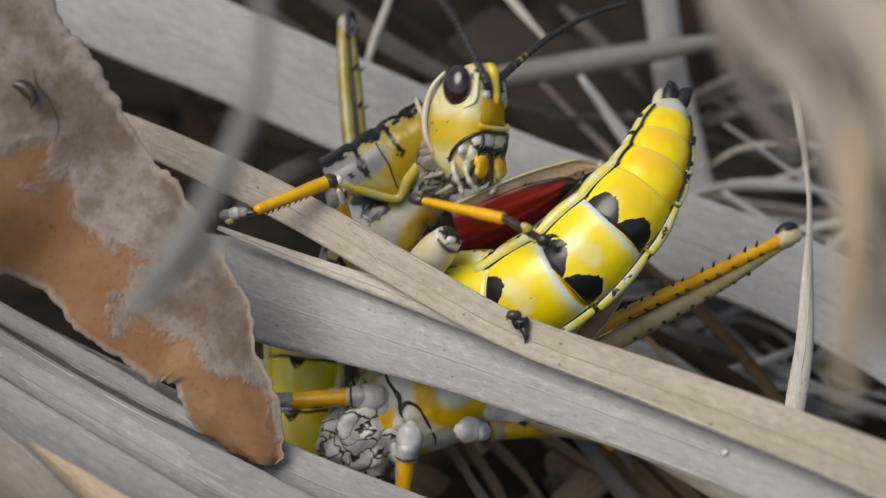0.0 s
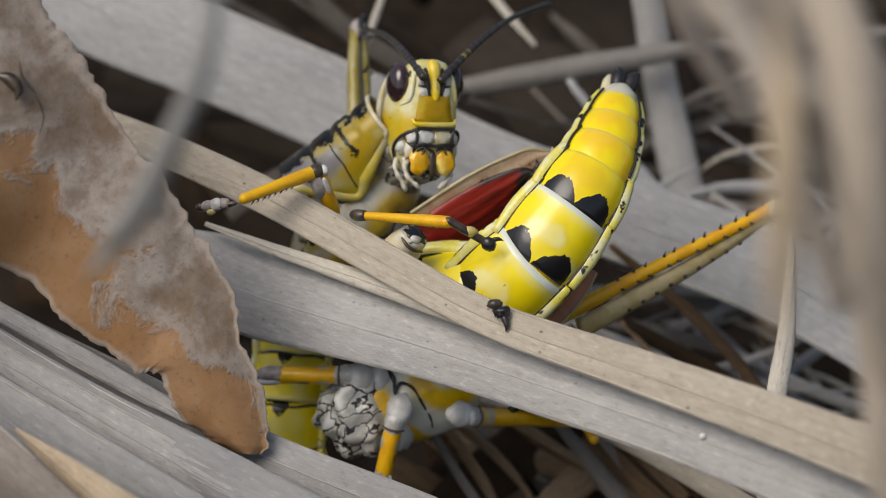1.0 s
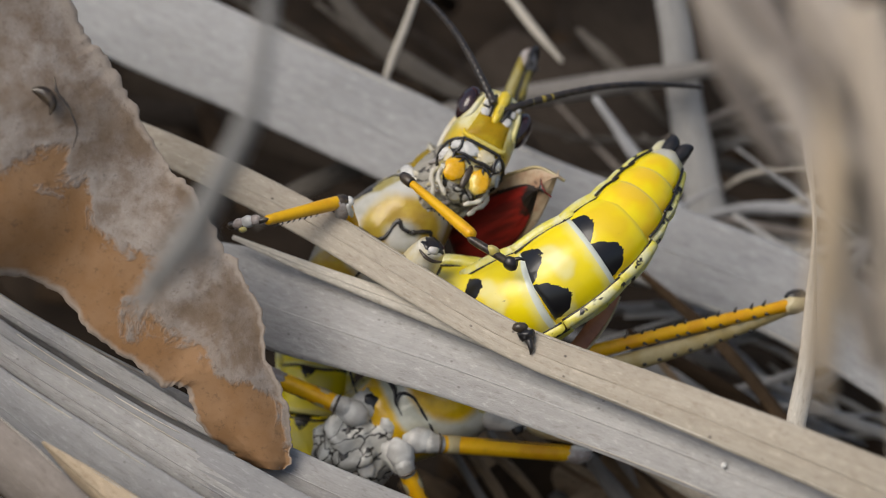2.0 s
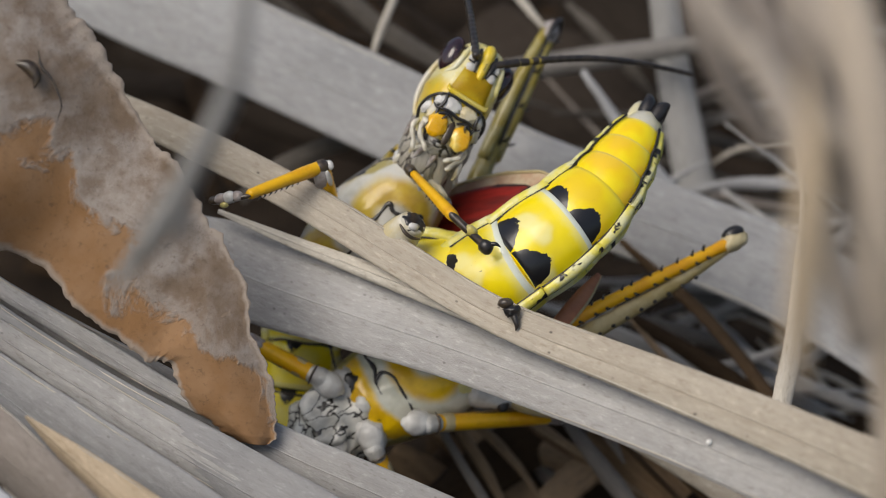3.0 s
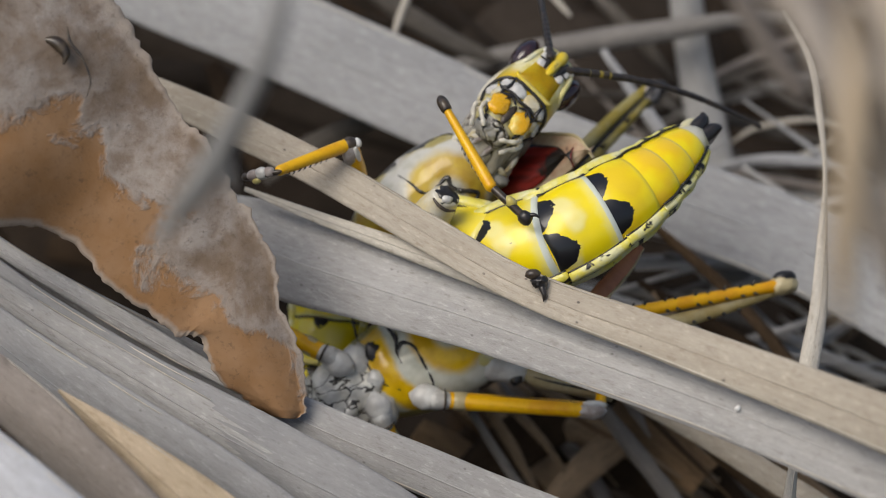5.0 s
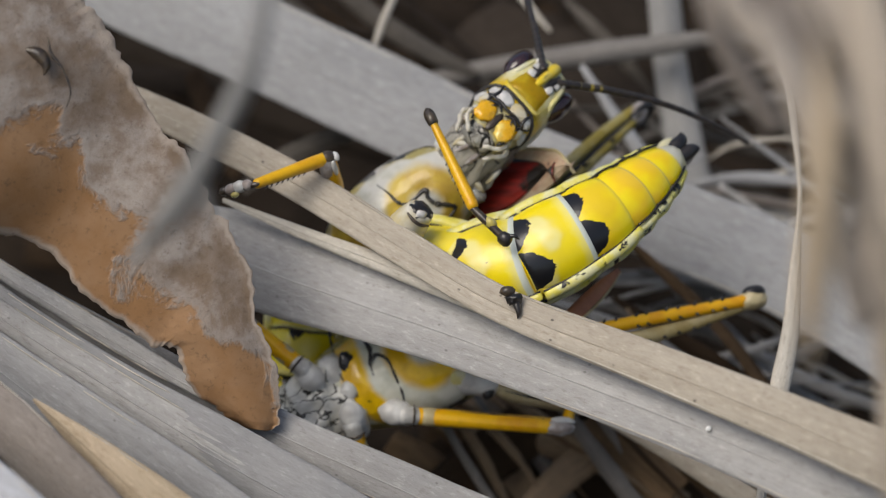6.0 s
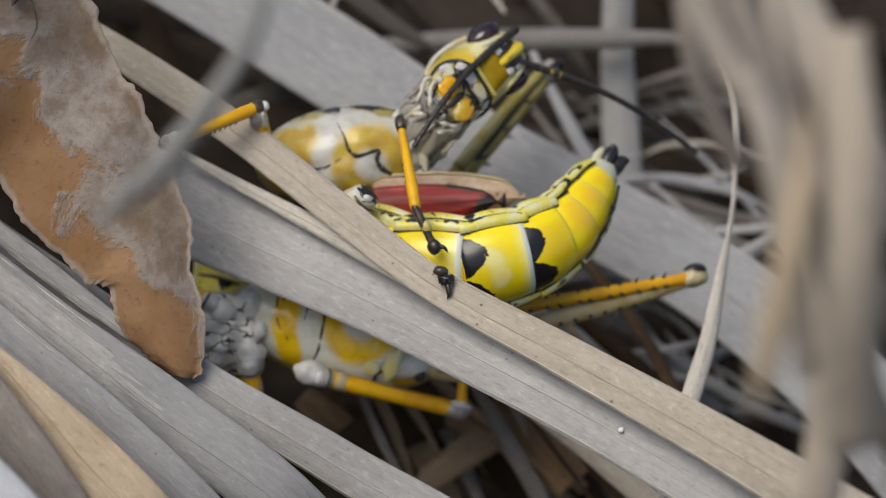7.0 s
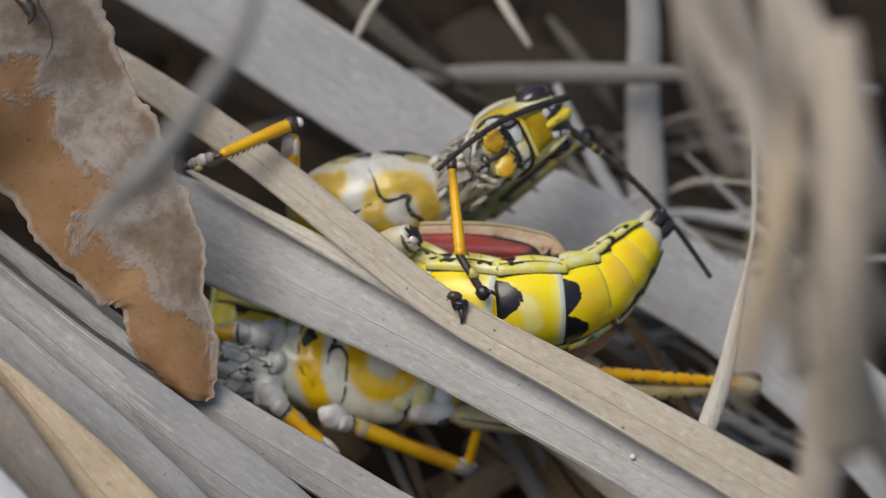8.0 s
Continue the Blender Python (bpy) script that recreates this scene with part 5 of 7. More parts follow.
def make_head():
    rows = [(t, head_at(t)) for t in STEPS]
    ys, wide, front, back = HEAD_Y, HEAD_WIDE, HEAD_FRONT, HEAD_BACK
    fine = np.linspace(ys[0], ys[-1], 40)
    grid = []
    for y in fine:
        a, f, b = (float(np.interp(-y, [-v for v in ys], k)) for k in (wide, front, back))
        row = []
        for j in range(44):
            th = 2 * math.pi * j / 44
            s, c = math.sin(th), math.cos(th)
            k = 0.75
            row.append(Vector((a * math.copysign(abs(s) ** k, s), y, (f + b) / 2 + (f - b) / 2 * math.copysign(abs(c) ** k, c))) * 0.001)
        grid.append(row)
    bm = bmesh.new()
    made = sheet(bm, grid, True)
    bm.faces.new(made[0])
    bm.faces.new(made[-1][::-1])
    head = part("head", bm, HEAD_SKIN, upper, "cream and yellow head with black seams round the mouth")
    set_pose(head, rows)
    part("forehead_plate", face_patch(lambda f: (-2.6 + 0.5 * f, 2.6 - 0.5 * f, -1.2 + 3.4 * f), 0.3), BROW, head, "ochre forehead plate")
    part("forehead_edge", tube_bm([(-2.65, -0.7, -0.3, 0.1), (-2.4, -1.2, -0.1, 0.26), (-1.2, -1.33, 0.05, 0.33), (0, -1.36, 0.1, 0.33), (1.2, -1.33, 0.05, 0.33), (2.4, -1.2, -0.1, 0.26), (2.65, -0.7, -0.3, 0.1)], 9, 40), YELLOW, head, "bright yellow border of the forehead")
    part("face_ridge", tube_bm([(0, 1.4, -0.1, 0.3), (0, 2.2, -0.15, 0.45), (0, 3.8, -0.6, 0.56), (0, 4.8, -0.85, 0.66), (0, 5.4, -1.3, 0.6), (0, 5.65, -2.0, 0.3)], 10, 26, 1.1), YELLOW, head, "yellow middle ridge of the face")
    part("ridge_line", tube_bm([(0, 2.6, 0.28, 0.04), (0, 3.8, -0.16, 0.08), (0, 4.8, -0.5, 0.05)], 5, 12), HORN, head)
    for side in (-1, 1):
        part("face_groove", tube_bm([(side * 0.75, 1.9, -0.25, 0.12), (side * 0.95, 3.0, -0.45, 0.34), (side * 1.05, 4.1, -0.85, 0.40), (side * 1.0, 4.9, -1.25, 0.28)], 8, 18), BLACK, head, "black groove beside the ridge")
        part("brow_patch", ball_bm((0.62, 0.6, 0.26), (side * 1.35, 2.3, -0.40), 0.25, 7 + side, 2), WHITE, head, "grey-white plate beside the ridge")
        part("brow_plate", ball_bm((0.5, 0.55, 0.24), (side * 1.6, 3.5, -0.75), 0.3, 17 + side, 2), CLAY, head, "grey plate under the antenna")
        part("brow_seam", tube_bm([(side * 0.8, 2.95, -0.3, 0.08), (side * 1.4, 2.92, -0.3, 0.14), (side * 2.0, 3.0, -0.62, 0.08)], 6, 10), BLACK, head)
        part("eye", ball_bm((1.3, 2.3, 1.8), (side * 3.3, 3.1, -3.2), 0.0, 0, 4), EYE, head, "glossy dark maroon eye")
        part("eye_rim", tube_bm([(side * 2.15, 4.7, -1.7, 0.14), (side * 2.35, 3.9, -1.25, 0.30), (side * 2.55, 2.8, -1.1, 0.36), (side * 2.85, 1.4, -1.1, 0.30), (side * 3.4, 0.7, -2.0, 0.16)], 8, 24), PALE, head, "pale rim before the eye")
        part("cheek_rim", tube_bm([(side * 2.6, 4.6, -5.6, 0.2), (side * 3.4, 2.8, -6.6, 0.3), (side * 3.85, 0.2, -7.0, 0.34), (side * 3.75, -2.4, -6.8, 0.3), (side * 3.1, -4.6, -6.0, 0.22)], 8, 24), PALER, head, "cream rim behind the cheek")
        part("cheek_line", tube_bm([(side * 2.3, -1.85, 0.05, 0.12), (side * 3.0, -2.2, -0.4, 0.2), (side * 3.7, -3.0, -1.6, 0.2), (side * 3.75, -4.2, -2.8, 0.2), (side * 3.2, -5.3, -3.6, 0.16)], 6, 22), BLACK, head, "black line under the cheek")
        for k, (x, y, z, a, b, lean) in enumerate(((2.65, -2.75, -0.35, 0.5, 0.75, 20), (2.75, -4.2, -0.75, 0.48, 1.05, 12), (3.3, -3.7, -1.75, 0.42, 1.1, 16), (2.6, -5.7, -1.5, 0.5, 0.7, -10))):
            plate = part("mouth_plate", ball_bm((a * 1.1, b, 0.22), (0, 0, 0), 0.5, 9 * k + side, 3), PALER if k % 2 else WHITE, head, "white plate beside the mouth")
            plate.matrix_basis = pose(side * x * 0.001, y * 0.001, z * 0.001, 0, side * 35, side * lean)
        part("mouth_seam", tube_bm([(side * 2.3, -1.9, 0.05, 0.14), (side * 2.15, -2.8, 0.1, 0.2), (side * 2.45, -3.7, -0.2, 0.22), (side * 3.1, -3.2, -0.75, 0.14), (side * 3.35, -2.6, -1.0, 0.08)], 7, 24), BLACK, head, "black seam of the mouth")
        part("mouth_seam", tube_bm([(side * 2.45, -3.7, -0.2, 0.16), (side * 2.3, -4.8, -0.35, 0.2), (side * 2.45, -6.0, -0.9, 0.22), (side * 2.1, -6.9, -1.4, 0.16)], 7, 18), BLACK, head, "black seam of the mouth")
        part("lip_plate", ball_bm((1.1, 0.86, 0.22), (side * 1.08, -2.7, 0.02), 0.45, 21 + side, 3), PALER if side > 0 else WHITE, head, "whitish lip plate")
        part("mouth_lobe", ball_bm((1.2, 1.5, 0.46), (side * 1.6, -5.5, -0.22), 0.32, 12 + side), LOBE, head, "orange lobe of the upper lip")
        part("lobe_edge", tube_bm([(side * 0.25, -4.3, 0.05, 0.14), (side * 1.2, -3.85, 0.12, 0.2), (side * 2.15, -4.3, -0.1, 0.2)], 7, 16), BLACK, head, "black edge over the lobe")
        part("lobe_notch", tube_bm([(side * 1.25, -3.9, 0.18, 0.12), (side * 1.35, -4.4, 0.22, 0.14), (side * 1.6, -4.75, 0.2, 0.05)], 6, 10), BLACK, head)
        for k, (x0, z0, x1, y1) in enumerate(((2.5, -1.9, 1.2, -8.6), (3.1, -3.2, 2.2, -9.0))):
            hooked = [(side * x0, -5.4, z0, 0.26), (side * (x0 + 0.35), -6.2, z0 + 0.5, 0.32), (side * (x0 + 0.3), -6.8, z0 + 0.7, 0.24), (side * (x0 + 0.1), -7.3, z0 + 0.9, 0.32), (side * (x0 * 0.6 + x1 * 0.4), -7.9, z0 + 1.0, 0.24), (side * (x0 * 0.3 + x1 * 0.7), y1 + 0.4, z0 + 1.1, 0.30), (side * x1, y1, z0 + 1.0, 0.2)]
            part("feeler", tube_bm(hooked, 9, 36), SNOWY, head, "whitish jointed mouth feeler")
        part("antenna_socket", ball_bm((0.52, 0.5, 0.42), (side * 1.85, 4.45, -1.05), 0.05, 2, 2), WHITE, head, "pale ring at the antenna's root")
    part("lobe_gap", ball_bm((0.5, 1.5, 0.3), (0, -5.7, -0.25), 0.3, 4, 2), HORN, head, "dark gap between the lobes")
    part("brow_line", tube_bm([(-2.4, -1.8, 0.0, 0.16), (-1.2, -1.78, 0.2, 0.2), (0, -1.8, 0.26, 0.2), (1.2, -1.78, 0.2, 0.2), (2.4, -1.8, 0.0, 0.16)], 7, 20), BLACK, head, "black line under the forehead")
    part("lip_line", tube_bm([(-2.3, -3.7, -0.05, 0.14), (-1.2, -3.55, 0.22, 0.18), (0, -3.75, 0.28, 0.22), (1.2, -3.55, 0.22, 0.18), (2.3, -3.7, -0.05, 0.14)], 7, 20), BLACK, head, "black line over the lobes")
    part("chin", ball_bm((2.3, 1.3, 2.4), (0, -6.9, -3.4), 0.2, 31), NET, head, "grey-white chin with black seams")
    part("crown_patch", ball_bm((1.3, 0.5, 1.2), (0, 5.2, -2.6), 0.15, 14, 2), MOUTH, head, "grey crown with black marks")
    return head


head = make_head()

# antennae: the side of the head and the tips, time by time
TIPS = (
    (-1, [(0, -1.6, 30.7, -12), (0.2, -19.6, 25.2, -6), (0.5, -17.4, 28.1, -6), (1, -5.9, 25.2, -12), (1.2, -5.8, 28.2, -12), (2.5, -0.3, 31.6, -14), (3, 2.1, 29.3, -14), (3.5, 4.4, 29.5, -14), (4, 3.5, 28.4, -14), (4.5, 7.7, 26.4, -14), (6, 8.7, 28.6, -14), (6.2, 3.9, 28, -14), (6.5, -0.8, 26.2, -8), (7, 2.3, 8, 6), (7.2, 0, 15.2, 0), (7.5, 5.2, 7.6, 6), (8, 3.1, 8.3, 7)]),
    (1, [(0, 21.1, 29.7, -20), (0.2, 14.9, 33.3, -20), (0.5, 19.8, 33.7, -20), (1, 14.6, 30.5, -22), (1.2, 18.1, 24.9, -16), (2.5, 29.6, 20.5, -14), (3, 28.9, 20.7, -14), (3.5, 32.9, 13.3, -14), (4, 31.9, 17.8, -14), (4.5, 36.2, 10.8, -14), (6, 37.8, 11.4, -14), (6.2, 34.6, 16.4, -14), (6.5, 34.3, 19.5, -14), (7, 37.9, 11.3, -12), (7.2, 41, 8.2, -12), (7.5, 38, 7.8, -10), (8, 38.6, -0.5, -10)]),
)


def make_antennae():
    for side, tips in TIPS:
        roots = [(t, *(U0 + head_at(t) @ mm((side * 1.9, 4.65, -0.95)) * 1000)) for t in STEPS]
        rows = limb_rows(UPPER_AT, roots, tips, (0, 1, 0.2))
        length = 19.5 if side < 0 else 25.0
        count = 22
        pts = []
        for k in range(-4, count * 2 + 1):
            z = length * k / (count * 2)
            pts.append((0, 1.3 * math.sin(math.pi * z / length), z, (0.50 - 0.2 * k / (count * 2)) * (1.0 if k % 2 else 0.88)))
        bm = tube_bm(pts, 8, count * 6 + 1)
        ob = part("antenna", bm, JET, upper, "dark jointed antenna")
        set_pose(ob, rows)
        for z, size in ((1.6, 0.5), (2.9, 0.9), (4.4, 0.5), (6.6, 0.7)) if side > 0 else ():
            ring = [(0, 1.3 * math.sin(math.pi * (z + size * q) / length), z + size * q, 0.47 - 0.012 * z) for q in (0, 0.5, 1)]
            part("antenna_band", tube_bm(ring, 8, 6), MOSS, ob, "olive patch on the antenna")


make_antennae()

# saddle (pronotum) and breast
SADDLE_AT = [(0, -6.8, 12.5, -8), (0.2, -9.7, 11.5, -8), (0.5, -8.7, 12.1, -8), (1, -10.1, 12.3, -8), (1.2, -9.8, 11.9, -10), (2.5, -4.2, 7.8, -15), (3, -5.4, 7.9, -15), (3.5, -4.3, 7.1, -15), (4, -4.8, 7.7, -15), (4.5, -1.2, 6.2, -15), (6, -0.8, 6.6, -15), (6.2, -3.5, 8, -15), (6.5, -1.8, 9.3, -14.6), (7, -1.3, 7.8, -15.8), (7.2, 2.6, 5.2, -15.8), (7.5, 0.4, 8.4, -15.8), (8, 1.1, 5.7, -15.8)]
SADDLE_WAY = [(0, 0.86, 0.52, 0.1), (0.5, 0.84, 0.5, 0.2), (1.2, 0.75, 0.6, 0.2), (2.5, 0.75, 0.6, 0.1), (6, 0.75, 0.5, 0.1), (6.5, 0.85, 0.45, 0.1), (7, 0.95, 0.25, 0.1), (8, 0.95, 0.25, 0.1)]
SADDLE_BACK = [(0, -0.45, 0.8, 0.35), (1, -0.45, 0.78, 0.4), (1.2, -0.55, 0.7, 0.2), (2.5, -0.45, 0.55, -0.7), (6.5, -0.3, 0.5, -0.8), (7, -0.1, 0.35, -0.93), (8, -0.1, 0.35, -0.93)]
BREAST_AT = [(0, -6.7, 4.4, -13), (0.2, -8.2, 4.4, -13), (0.5, -7, 5.3, -13), (0.8, -8.1, 5.8, -13), (1, -8.1, 5.8, -13), (1.2, -8.5, 5.5, -11), (2.5, -7.4, 3.5, -8), (2.7, -7.6, 2.6, -8), (3, -7.2, 3.7, -8), (3.5, -6.4, 3.7, -8), (4, -5.3, 4, -8), (4.2, -4.5, 4, -8), (4.5, -3.7, 3.8, -8), (6, -3.5, 4.2, -8), (6.2, -5.6, 4.5, -8), (6.5, -3.1, 6.1, -8), (6.8, -2.9, 5.3, -8), (7, -3.5, 6.1, -8), (7.2, -0.4, 2.6, -8), (7.5, -2.4, 5.9, -8), (7.8, -2.7, 4.6, -8), (8, -1.7, 4.2, -8)]
BREAST_WAY = [(0, 0.5, 0.75, 0.1), (1.2, 0.55, 0.7, 0.1), (2.5, 0.7, 0.65, 0.1), (6, 0.75, 0.55, 0.1), (6.5, 0.85, 0.45, 0.1), (7, 0.95, 0.25, 0.05), (8, 0.95, 0.25, 0.05)]
BREAST_OUT = [(0, 0.75, -0.5, 0.45), (1, 0.7, -0.45, 0.5), (1.2, 0.5, -0.3, 0.7), (2.5, 0.1, 0.0, 1), (6, 0.1, 0.0, 1), (7, 0.0, -0.15, 1), (8, 0, -0.15, 1)]


def breast_at(x, z, size, lift=0.0):
    """A point on the breast's surface at (x, z)."""
    k = max(0.02, 1 - (x / size[0]) ** 2 - ((z - size[3]) / size[2]) ** 2)
    y = size[1] * math.sqrt(k) + 0.22 * noise.noise(Vector((x * 0.35, z * 0.35, size[0]))) + lift
    return Vector((x, y, z))


def make_thorax(parent, origin, at_table, way, out, size, mat, lines, lobes):
    """A rounded breast: one smooth body, sutures as thin uneven black lines and pillow-like lobes on it."""
    rows = []
    for t in STEPS:
        rows.append((t, facing(Vector(between(at_table, t)) - Vector(origin), between(way, t), between(out, t))))
    grid = []
    for i in range(49):
        z = size[3] + size[2] * math.sin((i / 48 - 0.5) * math.pi * 0.998)
        k = math.sqrt(max(0.0008, 1 - ((z - size[3]) / size[2]) ** 2))
        row = []
        for j in range(64):
            a = 2 * math.pi * j / 64
            x, y = math.sin(a) * size[0] * k, math.cos(a) * size[1] * k
            dent = 0.0
            for line in lines:
                near = min((Vector((x, z)) - Vector(q[:2])).length for q in line)
                dent -= 0.42 * math.exp(-(near / 0.8) ** 2) if y > 0 else 0
            row.append(Vector((x, y + (0.22 * noise.noise(Vector((x * 0.35, z * 0.35, size[0]))) if y > 0 else 0) + dent, z)) * 0.001)
        grid.append(row)
    bm = bmesh.new()
    made = sheet(bm, grid, True)
    bm.faces.new(made[0][::-1])
    bm.faces.new(made[-1])
    barrel = part("thorax", bm, mat, parent, "cream and golden thorax with thin black sutures")
    set_pose(barrel, rows)
    for line in lines:
        dense = curve_points([(q[0], q[1], 0.0, q[2]) for q in line], 40)
        pts = [(*breast_at(q[0], q[1], size, -0.24), q[3] * (1.4 + 0.8 * noise.noise(Vector((k * 0.4, q[0], 3))))) for k, q in enumerate(dense)]
        part("suture", tube_bm(pts[::2], 6, 44), BLACK, barrel, "thin black suture of the breast")
    for x, z, r0, r1, h, look_ in lobes:
        p = breast_at(x, z, size, 0)
        lobe = part("breast_lobe", ball_bm((r0, h, r1), (0, 0, 0), 0.30, x * 3 + z, 3), look_, barrel, "rounded lobe of the breast")
        slant = math.asin(max(-0.95, min(0.95, x / size[0])))
        lobe.matrix_basis = Matrix.Translation(p * 0.001) @ Matrix.Rotation(-slant, 4, "Z")
    return barrel


BRACKET = [[(4.6, -2.2, 0.03), (3.0, -1.5, 0.10), (1.6, -1.2, 0.15), (0.7, -0.4, 0.16), (0.9, 2.2, 0.19), (0.0, 1.9, 0.16), (-1.1, 2.2, 0.17)],
           [(-1.1, 2.2, 0.17), (-2.0, 3.2, 0.19), (-2.8, 3.7, 0.16), (-3.4, 2.4, 0.12), (-4.0, 0.9, 0.16), (-4.9, -0.4, 0.04)],
           [(5.2, 3.0, 0.03), (4.6, 5.0, 0.07), (2.8, 6.4, 0.09), (0.2, 6.9, 0.07), (-2.6, 6.6, 0.09), (-4.6, 5.4, 0.03)],
           [(0.6, -2.2, 0.03), (-0.2, -4.2, 0.09), (-0.4, -6.0, 0.12), (-1.2, -6.6, 0.19), (-2.2, -6.4, 0.05)]]
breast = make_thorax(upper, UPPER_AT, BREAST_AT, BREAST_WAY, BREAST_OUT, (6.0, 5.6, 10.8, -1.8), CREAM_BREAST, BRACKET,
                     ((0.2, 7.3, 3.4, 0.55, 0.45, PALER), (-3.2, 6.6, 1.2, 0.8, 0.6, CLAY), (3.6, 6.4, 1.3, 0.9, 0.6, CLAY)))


def make_neck_of_upper():
    """The wrinkled skin between the breast and the head."""
    rows = []
    for t in STEPS:
        chest = facing(Vector(between(BREAST_AT, t)) - U0, between(BREAST_WAY, t), between(BREAST_OUT, t))
        a, b = chest @ mm((0, 0.4, 5.5)) * 1000, head_at(t) @ mm((0, -2.6, -4.6)) * 1000
        rows.append((t, facing((a + b) / 2, b - a, between(BREAST_OUT, t))))
    neck = part("neck", ball_bm((3.9, 3.8, 7.2), (0, 0, 0), 0.18, 23, 4), FOLDED, upper, "wrinkled grey-white neck skin with dark seams")
    set_pose(neck, rows)
    rng = random.Random(8)
    for k in range(13):
        z, a = rng.uniform(-4.5, 5.0), radians(rng.uniform(-75, 75))
        r = math.sqrt(1 - (z / 7.2) ** 2)
        length, lean = rng.uniform(0.8, 2.0), rng.uniform(-0.5, 0.5)
        fold = part("neck_fold", tube_bm([(-lean, 0, -length, 0.12), (-lean * 0.4, 0.1, -length * 0.4, 0.28), (lean * 0.4, 0.1, length * 0.4, 0.32), (lean, 0, length, 0.14)], 8, 14, 1.0), (PALER, CLAY, KNEE, CLAY)[k % 4], neck, "whitish fold of the neck")
        fold.matrix_basis = pose(math.sin(a) * 3.9 * r * 0.001, math.cos(a) * 3.8 * r * 0.001, z * 0.001, 0, 0, -math.degrees(a)) @ pose(0, 0, 0, 0, rng.uniform(-40, 40), 0)


make_neck_of_upper()


def saddle_at(g, z, side, lift=0.0):
    """A point of the saddle: g from the keel (0) to the lower margin (1), z along."""
    deep = 4.4 - (1.3 * (-1.8 - z) if z < -1.8 else 0.47 * (z + 1.8))
    narrow = 1 - 0.10 * max(0.0, (z - 1) / 5.5) ** 2 + 0.05 * max(0.0, (-2 - z) / 5)
    dent = sum(0.30 * math.exp(-((z - q) / 0.42) ** 2) for q in (3.2, 0.2, -2.9)) * max(0.0, 1 - g * 1.3)
    if g < 0.5:
        a = math.pi * g
        x, y = (3.9 - dent + lift) * math.sin(a) ** 0.85 * narrow, (3.1 - dent + lift) * math.cos(a) ** 0.9 * narrow
    else:
        h = (g - 0.5) * 2
        x, y = (3.9 + lift) * narrow - 0.5 * h * h, -max(-1.2, deep) * h
    return Vector((side * x, y, z - 1.1 * max(0.0, g - 0.5) * (1 if z > 0 else 0)))


def make_saddle():
    rows = []
    for t in STEPS:
        rows.append((t, facing(Vector(between(SADDLE_AT, t)) - U0, between(SADDLE_WAY, t), between(SADDLE_BACK, t))))
    grid, uvs = [], []
    for i in range(45):
        z = -7 + 13.2 * i / 44
        gs = [k / 24 for k in range(-24, 25)]
        grid.append([saddle_at(abs(g), z, 1 if g > 0 else -1) * 0.001 for g in gs])
        uvs.append([(g, i / 44) for g in gs])
    bm = bmesh.new()
    sheet(bm, grid, False, uvs)
    bmesh.ops.solidify(bm, geom=list(bm.faces), thickness=0.0004)
    saddle = part("pronotum", bm, FACET, upper, "olive yellow saddle with cream facets and black ink marks")
    set_pose(saddle, rows)
    for side in (-1, 1):
        edge = [saddle_at(1.0, -7 + 13.2 * k / 12, side) for k in range(13)]
        part("saddle_rim", tube_bm([(*p, 0.62 + 0.10 * math.sin(k)) for k, p in enumerate(edge)], 10, 50, 0.8), OLIVE, saddle, "olive yellow rolled lower rim of the saddle")
        collar = [saddle_at(k / 8, 6.0, side, 0.15) for k in range(9)]
        part("saddle_collar", tube_bm([(*p, 0.30) for p in collar], 8, 30), PALER, saddle, "cream collar behind the head")
        furrow = [saddle_at(k / 10, -0.2 - 0.9 * max(0, k - 5) / 5, side, 0.02) for k in range(2, 10)]
        part("furrow", tube_bm([(*p, 0.10) for p in furrow], 6, 24), BLACK, saddle, "black furrow across the saddle")


make_saddle()


def leg_piece(name, parent, origin, start, end, length, r0, r1, mat, label, spines=0, back=(0, 0, 1), flat=0.85, claw=False):
    rows = limb_rows(origin, start, end, back)
    bm = tube_bm([(0, 0, -0.9, r0 * 0.2), (0, 0, -0.55, r0 * 0.75), (0, 0, length * 0.12, r0), (0, 0.15, length * 0.5, (r0 + r1) / 2), (0, 0, length * 0.9, r1), (0, 0, length, r1 * 0.8), (0, 0, length + r1 * 0.35, r1 * 0.2)], 14, 32, flat)
    ob = part(name, bm, mat, parent, label)
    set_pose(ob, rows)
    for k in range(spines):
        z = length * (0.12 + 0.8 * k / max(1, spines - 1))
        for side in (-1, 1):
            r = r0 + (r1 - r0) * z / length
            part("spine", tube_bm([(side * r * 0.62, r * 0.62, z, 0.22), (side * r * 0.95, r * 0.95 + 0.1, z + 0.25, 0.16), (side * (r + 0.45), r + 0.4, z + 0.7, 0.03)], 6, 6), BLACK, ob, "short black spine" if k == 0 and side > 0 else "")
    return ob


